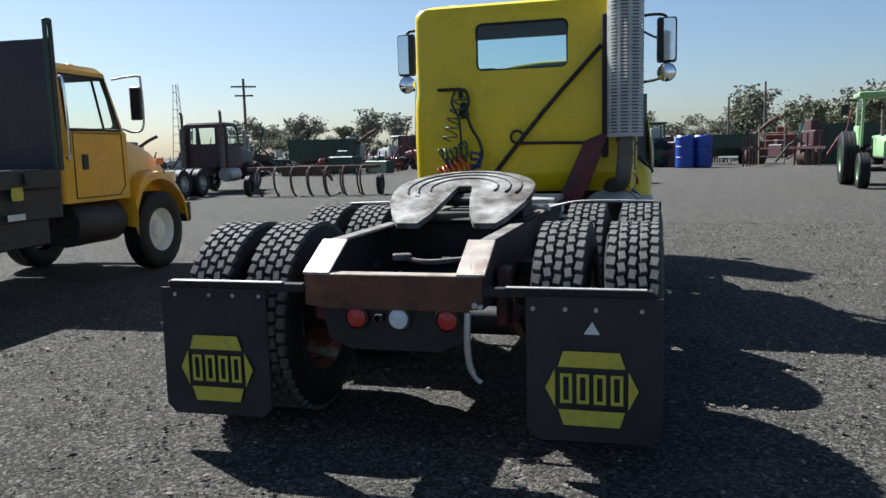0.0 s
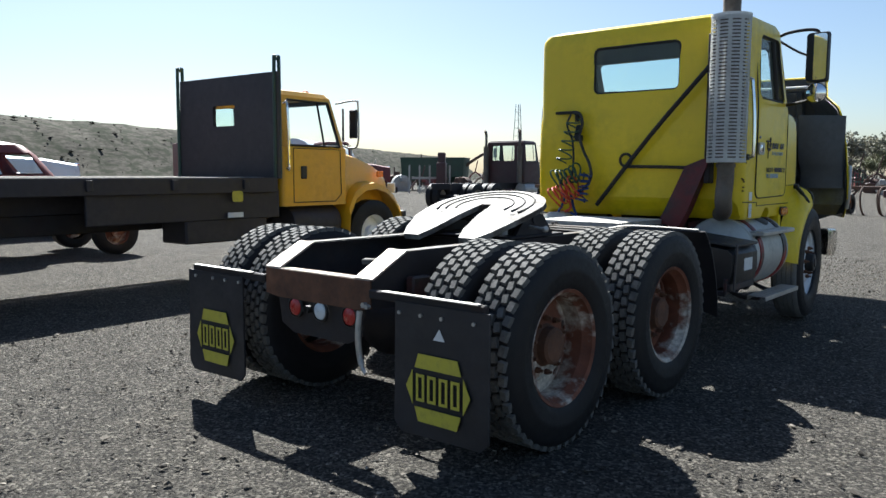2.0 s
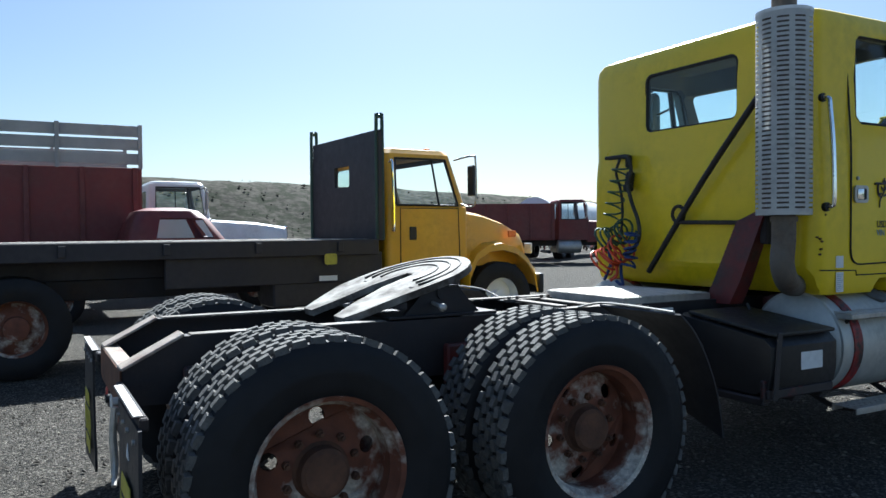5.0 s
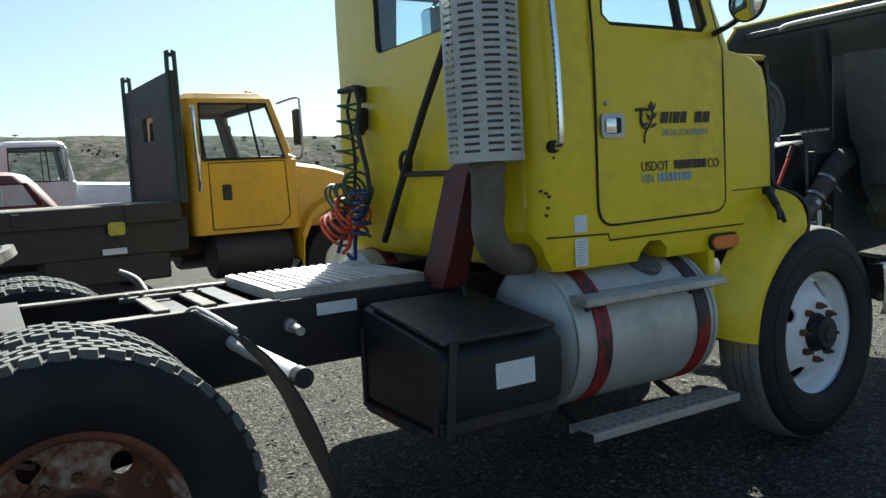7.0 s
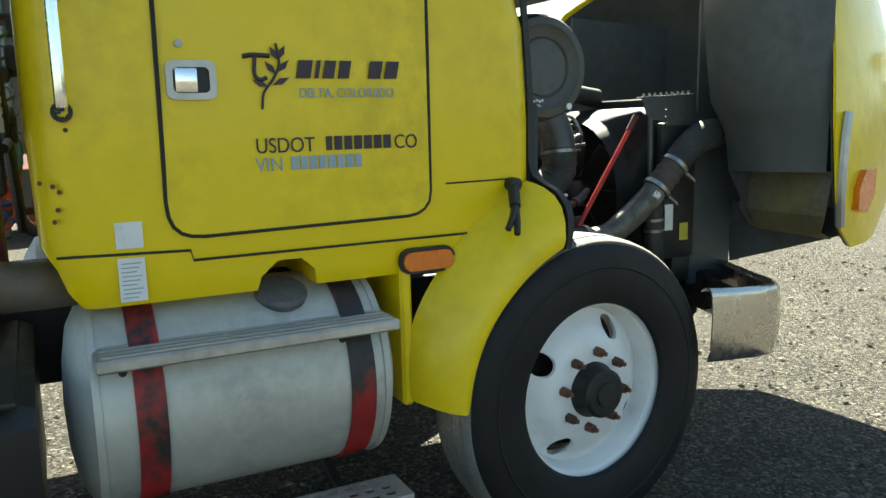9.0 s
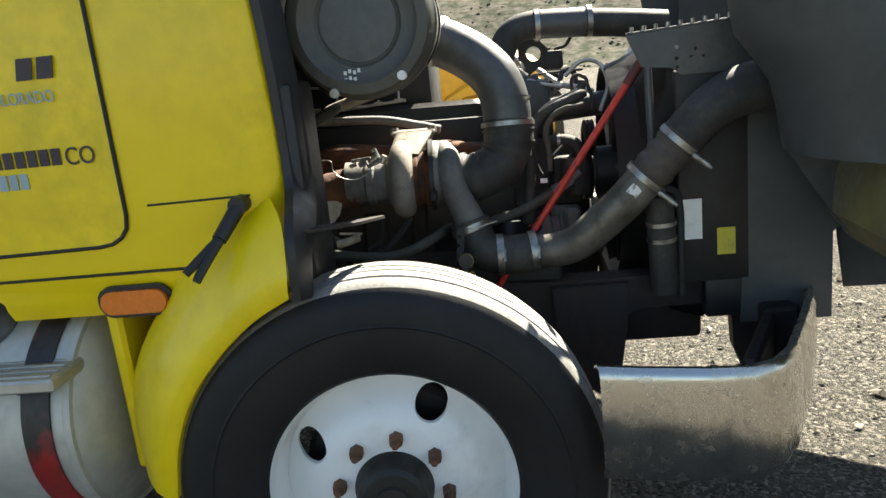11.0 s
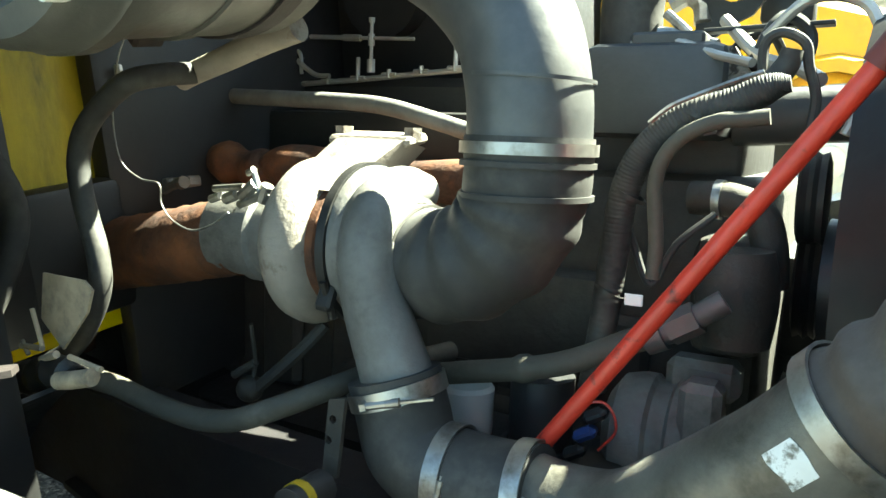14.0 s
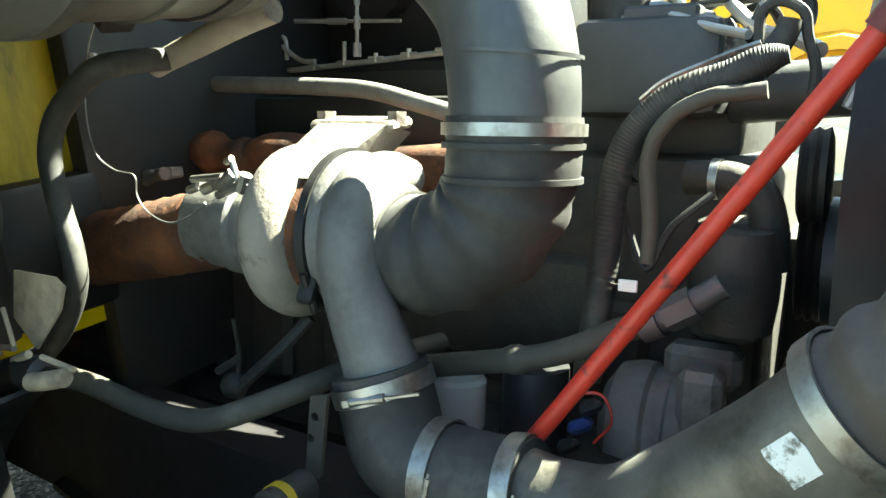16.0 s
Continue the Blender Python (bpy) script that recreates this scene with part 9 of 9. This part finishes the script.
def tractor(m, paint, cabin, label):
    t = thing("farm_tractor", label, "tractor", m)
    bm = bmesh.new()
    add_loft(bm, [[Vector((x, y, z)) for x, z in rounded(-w, 0.85, w, h, 0.1, 3)] for y, w, h in ((0.2, 0.40, 1.55), (1.6, 0.36, 1.50), (2.1, 0.32, 1.40))])
    part("hood", bm, paint, t)
    bm = bmesh.new()
    add_box(bm, (0, -0.3, 0.9), (0.8, 1.6, 0.5), None, 0.06)
    add_cyl(bm, (-0.95, -0.7, 0.85), (0.95, -0.7, 0.85), 0.12)
    part("chassis", bm, BLACKSTEEL, t)
    bm = bmesh.new()
    add_box(bm, (0, 1.9, 0.7), (0.5, 0.6, 0.3), None, 0.04)
    add_cyl(bm, (-0.8, 1.8, 0.55), (0.8, 1.8, 0.55), 0.07)
    part("front_axle", bm, BLACKSTEEL, t)
    bm = bmesh.new()
    for x in (-0.7, 0.7):
        for y in (-1.0, 0.35):
            add_cyl(bm, (x, y, 1.2), (x * 0.95, y, 2.75), 0.045, n=8)
    add_box(bm, (0, -0.32, 2.80), (1.65, 1.65, 0.16), None, 0.06, 2)
    for x in (-0.75, 0.75):
        add_box(bm, (x, -0.35, 1.55), (0.06, 1.3, 0.6), None, 0.02)
    part("cabin", bm, cabin, t)
    for s in (-1, 1):
        bm = bmesh.new()
        f = bm.faces.new([bm.verts.new((s * 0.71, y, z)) for y, z in ((-0.95, 1.85), (0.3, 1.85), (0.3, 2.7), (-0.95, 2.7))])
        bmesh.ops.solidify(bm, geom=[f], thickness=0.01)
        g = part("window", bm, GLASS, t, angle=0)
        plain_wheel(t, (s * 0.95, -0.7, 0.85), 0.85, 0.5, paint, s, steps=30)
        plain_wheel(t, (s * 0.80, 1.8, 0.52), 0.52, 0.32, paint, s, steps=22)
        bm = bmesh.new()
        add_tube(bm, [(s * 0.8, 0.3, 2.6), (s * 1.15, 0.5, 2.65), (s * 1.2, 0.5, 2.5)], 0.02, 6)
        add_box(bm, (s * 1.2, 0.5, 2.35), (0.2, 0.04, 0.3), None, 0.01)
        part("mirror", bm, BLACKPLASTIC, t)
    bm = bmesh.new()
    add_cyl(bm, (0.25, 1.2, 1.5), (0.25, 1.2, 2.3), 0.05)
    part("exhaust", bm, PIPE, t)
    return t


tractor(pose(7.95, 23.2, 0, 0, 0, 174), LIME, LIME, "green farm tractor with a pale cab")


def hopper(m, paint, label, s=1.0):
    t = thing("grain_hopper", label, "farm implement", m)
    bm = bmesh.new()
    add_loft(bm, [[Vector((x, y, z)) for x, y in rounded(-w * s, -d * s, w * s, d * s, 0.08, 3)] for z, w, d in ((0.55, 1.0, 0.5), (1.1, 1.9, 0.95), (2.0 * s, 2.0, 1.0))])
    part("bin", bm, paint, t)
    bm = bmesh.new()
    for x in (-1.3, 1.3):
        for y in (-0.6, 0.6):
            add_cyl(bm, (x * s, y * s, 0), (x * s, y * s, 1.1), 0.06, n=8)
    part("leg_frame", bm, RUSTFRAME, t)
    bm = bmesh.new()
    add_tube(bm, [(1.5 * s, 0, 1.6), (2.6 * s, 0, 2.6), (3.2 * s, 0, 3.0)], 0.12, 10, 3)
    part("spout", bm, RUSTFRAME, t)
    for sd in (-1, 1):
        plain_wheel(t, (sd * 1.0 * s, 0, 0.42), 0.42, 0.25, RUSTFRAME, sd, steps=18)


def barrel(m):
    t = thing("plastic_drum", "blue plastic drum standing upright", "drum", m, "blue drums")
    bm = bmesh.new()
    add_lathe(bm, [(0.001, 0), (0.50, 0.0), (0.56, 0.06), (0.56, 0.60), (0.59, 0.63), (0.56, 0.66), (0.56, 1.25), (0.59, 1.28), (0.56, 1.31), (0.56, 1.85), (0.48, 1.95), (0.001, 1.95)], Matrix(), 24)
    part("body", bm, BLUE, t)
    bm = bmesh.new()
    add_cyl(bm, (0.2, 0, 1.93), (0.2, 0, 2.0), 0.09, n=12)
    part("bung", bm, WHITE, t)
    return t


hopper(pose(12.8, 52, 0, 0, 0, 20), DARKGREEN, "dark green grain bin on legs", 1.25)
hopper(pose(5.6, 53, 0, 0, 0, -15), DARKGREEN, "dark green seed box on legs", 1.0)
hopper(pose(14.5, 60, 0, 0, 0, 5), OLDRED, "faded red hopper on legs", 1.3)
hopper(pose(-22, 48, 0, 0, 0, 8), DARKGREEN, "dark green seed box on legs", 1.2)
hopper(pose(-38, 44, 0, 0, 0, 28), DARKGREEN, "dark green seed box on legs", 1.3)
d = barrel(pose(2.7, 46, 0))
copy_thing(d, pose(3.75, 46.4, 0))
tractor(pose(0.4, 49, 0, 0, 0, 100), GREEN, DARKGREEN, "dark farm tractor at the yard edge")
tractor(pose(-15.5, 52, 0, 0, 0, 60), OLDRED, GREYPAINT, "red farm tractor at the yard edge")
tractor(pose(-28, 47, 0, 0, 0, -70), RUSTFRAME, GREYPAINT, "brown farm tractor at the yard edge")
day_cab("grain_truck", "dark brown grain truck at the yard edge", pose(-5.5, 66, 0, 0, 0, 80), MAROON, (-5.6, -0.2, 1.1, 2.9), MAROON, tandem=False)
day_cab("grain_truck", "grey box truck at the yard edge", pose(-19, 58, 0, 0, 0, 60), GREYPAINT, (-5.6, -0.2, 1.1, 2.7), RUSTFRAME, tandem=False)


def scrap_row():
    """Rows of small machinery too far to tell apart."""
    rng = random.Random(11)
    bms = {k: bmesh.new() for k in range(5)}
    for i in range(300):
        a = rng.uniform(-52, 18)
        dist = rng.uniform(50, 92)
        x, y = 1.2 + dist * math.sin(radians(a)), -3.9 + dist * math.cos(radians(a))
        bm = bms[rng.randrange(5)]
        h = rng.choice((0.5, 0.8, 1.1, 1.5, 1.9))
        rot = Matrix.Rotation(rng.uniform(0, 3.1), 4, "Z")
        kind = rng.randrange(4)
        if kind == 0:
            add_box(bm, (x, y, h * 0.6), (rng.uniform(0.8, 3.0), rng.uniform(0.5, 1.2), h), rot, 0.06)
            add_box(bm, (x, y, h * 1.2), (rng.uniform(0.5, 1.2), 0.5, h * 0.5), rot, 0.05)
        elif kind == 1:
            add_box(bm, (x, y, h * 0.55), (rng.uniform(2, 4.5), 0.15, 0.15), rot)
            for k in range(5):
                p = rot @ Vector((-1.4 + 0.7 * k, 0, 0))
                add_cyl(bm, (x + p.x, y + p.y, 0), (x + p.x, y + p.y, h), 0.06, n=6)
        elif kind == 2:
            p = rot @ Vector((0.3, 0, 0))
            add_cyl(bm, (x - p.x, y - p.y, 0.5), (x + p.x, y + p.y, 0.5), rng.uniform(0.4, 0.75), n=14)
            add_box(bm, (x, y, 0.9), (1.6, 0.4, 0.4), rot, 0.05)
        else:
            add_tube(bm, [(x - 1.2, y, 0.2), (x, y, h), (x + 1.2, y + 0.5, 0.2)], 0.07, 6, 3)
            add_tube(bm, [(x, y, h), (x + 0.3, y, h * 1.7)], 0.05, 6, 0)
    t = None
    for (k, bm), m, n in zip(bms.items(), (RUSTFRAME, GREYPAINT, DARKGREEN, MAROON, OLDRED), ("rust-brown", "grey", "dark green", "maroon", "faded red")):
        ob = part("far_machinery", bm, m, None, angle=30)
        tagged(ob, "distant rows of " + n + " farm machinery parts", "farm machinery", kind="stuff")


scrap_row()


def hillside():
    bm = bmesh.new()
    # the bank runs along the west side of the yard and falls away to the north
    foot = [(-38, -70), (-37, -30), (-38, 0), (-42, 22), (-52, 48), (-72, 85), (-105, 140)]
    crest = [6.0, 5.7, 5.4, 5.2, 5.0, 4.9, 5.1]
    line = spline([(x, y, c) for (x, y), c in zip(foot, crest)], 30)
    rows = []
    for p in line:
        row = []
        for j in range(15):
            u = j / 14
            h = (1 - math.cos(min(1, u / 0.55) * math.pi)) / 2 * p.z
            x, y = p.x - u * 26, p.y + u * 4
            bump = 0.5 * noise.noise((x * 0.35, y * 0.35, 0)) + 0.3 * noise.noise((x * 1.1, y * 1.1, 2))
            row.append(bm.verts.new((x, y, h + bump * min(1, u * 5) * (1 if u < 0.5 else 0.25) - 0.05)))
        rows.append(row)
    for a, b in zip(rows, rows[1:]):
        for i in range(14):
            bm.faces.new((a[i], a[i + 1], b[i + 1], b[i]))
    ob = part("hillside", bm, HILLSIDE, None, angle=80)
    tagged(ob, "low rocky bank with dry grass beyond the yard", "hill", kind="structure")
    rng = np.random.default_rng(3)
    verts, faces = [], []
    pick = rng.integers(0, len(line) - 1, 1500)
    for k in pick:
        p = line[k].lerp(line[k + 1], rng.random())
        u = rng.random() * 0.5
        h = (1 - math.cos(min(1, u / 0.55) * math.pi)) / 2 * p.z
        c = np.array((p.x - u * 26, p.y + u * 4, h + 0.05))
        r = rng.gamma(2, 0.03) + 0.03
        b = np.array([(1, 0, 0), (-1, 0, 0), (0, 1, 0), (0, -1, 0), (0, 0, 0.45), (0, 0, -0.5)]) * rng.uniform(0.6, 1.3, (6, 1)) * r
        o = len(verts)
        verts += (b + c).tolist()
        faces += [tuple(o + q for q in f) for f in ((0, 2, 4), (2, 1, 4), (1, 3, 4), (3, 0, 4), (2, 0, 5), (1, 2, 5), (3, 1, 5), (0, 3, 5))]
    me = bpy.data.meshes.new("bank_rocks")
    me.from_pydata(verts, [], faces)
    me.materials.append(HILLSIDE)
    tagged(new("bank_rocks", me), "scattered grey rocks on the bank", "rocks", kind="stuff")


hillside()


def tree(seed, h, leaf, label):
    rng = random.Random(seed)
    t = thing("tree", label, "tree", Matrix(), "trees at the yard edge")
    bm = bmesh.new()
    tips = []

    def limb(p, d, length, r, depth):
        pts = [p]
        for i in range(3):
            d = (d + Vector((rng.uniform(-0.25, 0.25), rng.uniform(-0.25, 0.25), rng.uniform(-0.05, 0.2)))).normalized()
            pts.append(pts[-1] + d * length / 3)
        add_tube(bm, pts, lambda q: r * (1 - 0.55 * q), 5, 2)
        tips.extend(pts[2:])
        if depth:
            for k in range(4 if depth > 1 else 3):
                a = rng.uniform(0, 6.283)
                nd = (d * 0.7 + Vector((math.cos(a), math.sin(a), 0.35)) * 0.75).normalized()
                limb(pts[rng.choice((2, 3, 3))], nd, length * rng.uniform(0.5, 0.75), r * 0.5, depth - 1)

    limb(Vector((0, 0, 0)), Vector((0, 0, 1)), h * 0.42, h * 0.026, 3)
    part("trunk", bm, BARK, t)
    verts, faces = [], []
    for p in tips:
        for k in range(12):
            c = p + Vector((rng.gauss(0, 1), rng.gauss(0, 1), rng.gauss(0, 0.8))) * h * 0.045
            s = h * rng.uniform(0.012, 0.030)
            a, b = Vector((rng.gauss(0, 1), rng.gauss(0, 1), rng.gauss(0, 1))).normalized(), Vector((rng.gauss(0, 1), rng.gauss(0, 1), rng.gauss(0, 1))).normalized()
            o = len(verts)
            verts += [c + a * s, c + b * s, c - a * s * 0.8, c - b * s]
            faces.append((o, o + 1, o + 2, o + 3))
    me = bpy.data.meshes.new("crown")
    me.from_pydata([tuple(v) for v in verts], [], faces)
    me.materials.append(leaf)
    child_mesh("crown", me, t)
    return t


def trees():
    rng = random.Random(4)
    kinds = [tree(1, 7.5, LEAF, "small tree in spring leaf at the yard edge"), tree(2, 9.0, LEAF2, "nearly bare tree at the yard edge"),
             tree(3, 6.0, LEAF, "bushy tree in spring leaf at the yard edge"), tree(5, 8.0, LEAF2, "thin budding tree at the yard edge")]
    spots = []
    for i in range(140):
        a = -30 + 54 * (i + rng.uniform(-0.5, 0.5)) / 140
        d = rng.uniform(95, 135)
        s = rng.uniform(0.42, 0.88) * (1.1 if a > 4 else 0.85 if a > -32 else 0.6)
        spots.append(Matrix.Translation((1.2 + d * math.sin(radians(a)), -3.9 + d * math.cos(radians(a)), 0)) @ Matrix.Rotation(rng.uniform(0, 6.28), 4, "Z") @ Matrix.Diagonal((s * 1.25, s * 1.25, s, 1)))
    for i, m in enumerate(spots):
        k = kinds[i % 4]
        if i < 4:
            k.matrix_world = m
        else:
            c = copy_thing(k, m)
            c.matrix_basis = m


trees()


def pole(x, y, h, arms=True):
    t = thing("utility_pole", "weathered wooden utility pole", "pole", pose(x, y, 0), "utility poles")
    bm = bmesh.new()
    add_cyl(bm, (0, 0, 0), (0, 0, h), 0.16, 0.11, 10)
    part("post", bm, WOODPOLE, t)
    if arms:
        bm = bmesh.new()
        add_box(bm, (0, 0, h - 0.7), (2.2, 0.12, 0.14), Matrix.Rotation(0.5, 4, "Z"))
        add_box(bm, (0, 0, h - 1.5), (1.6, 0.12, 0.14), Matrix.Rotation(0.5, 4, "Z"))
        part("crossarm", bm, WOODPOLE, t)


for x, y, h, arms in ((-35.0, 60, 8.3, True), (12.5, 90, 8.1, False), (8.7, 90, 6.4, False), (-8.65, 90, 9.4, False), (-4.4, 90, 7.4, False), (-60, 54, 8.2, False)):
    pole(x, y, h, arms)


def lattice(x, y, h):
    t = thing("lattice_mast", "pale lattice mast far off", "mast", pose(x, y, 0))
    bm = bmesh.new()
    for a in (0, 120, 240):
        c, s = math.cos(radians(a)), math.sin(radians(a))
        add_cyl(bm, (1.1 * c, 1.1 * s, 0), (0.35 * c, 0.35 * s, h), 0.05, n=6)
    for i in range(10):
        z = h * i / 10
        r = 1.1 - 0.75 * i / 10
        pts = [(r * math.cos(radians(a)), r * math.sin(radians(a)), z) for a in (0, 120, 240, 0)]
        add_tube(bm, pts, 0.03, 4, 0)
        r2 = 1.1 - 0.75 * (i + 1) / 10
        add_cyl(bm, pts[0], (r2 * math.cos(radians(120)), r2 * math.sin(radians(120)), h * (i + 1) / 10), 0.03, n=4)
    part("frame", bm, GREYPAINT, t)


lattice(-62.3, 90, 11.3)


def frame_posts():
    t = thing("gate_frame", "pale tubular stock gate standing upright", "gate", pose(8.2, 50.5, 0, 0, 0, 10))
    for x in (-0.8, 0.8):
        bm = bmesh.new()
        add_cyl(bm, (x, 0, 0), (x, 0, 2.6), 0.05, n=8)
        part("post", bm, TAN, t)
    for z in (0.5, 1.0, 1.5, 2.0):
        bm = bmesh.new()
        add_cyl(bm, (-0.8, 0, z), (0.8, 0, z), 0.03, n=6)
        part("rail", bm, TAN, t)


frame_posts()
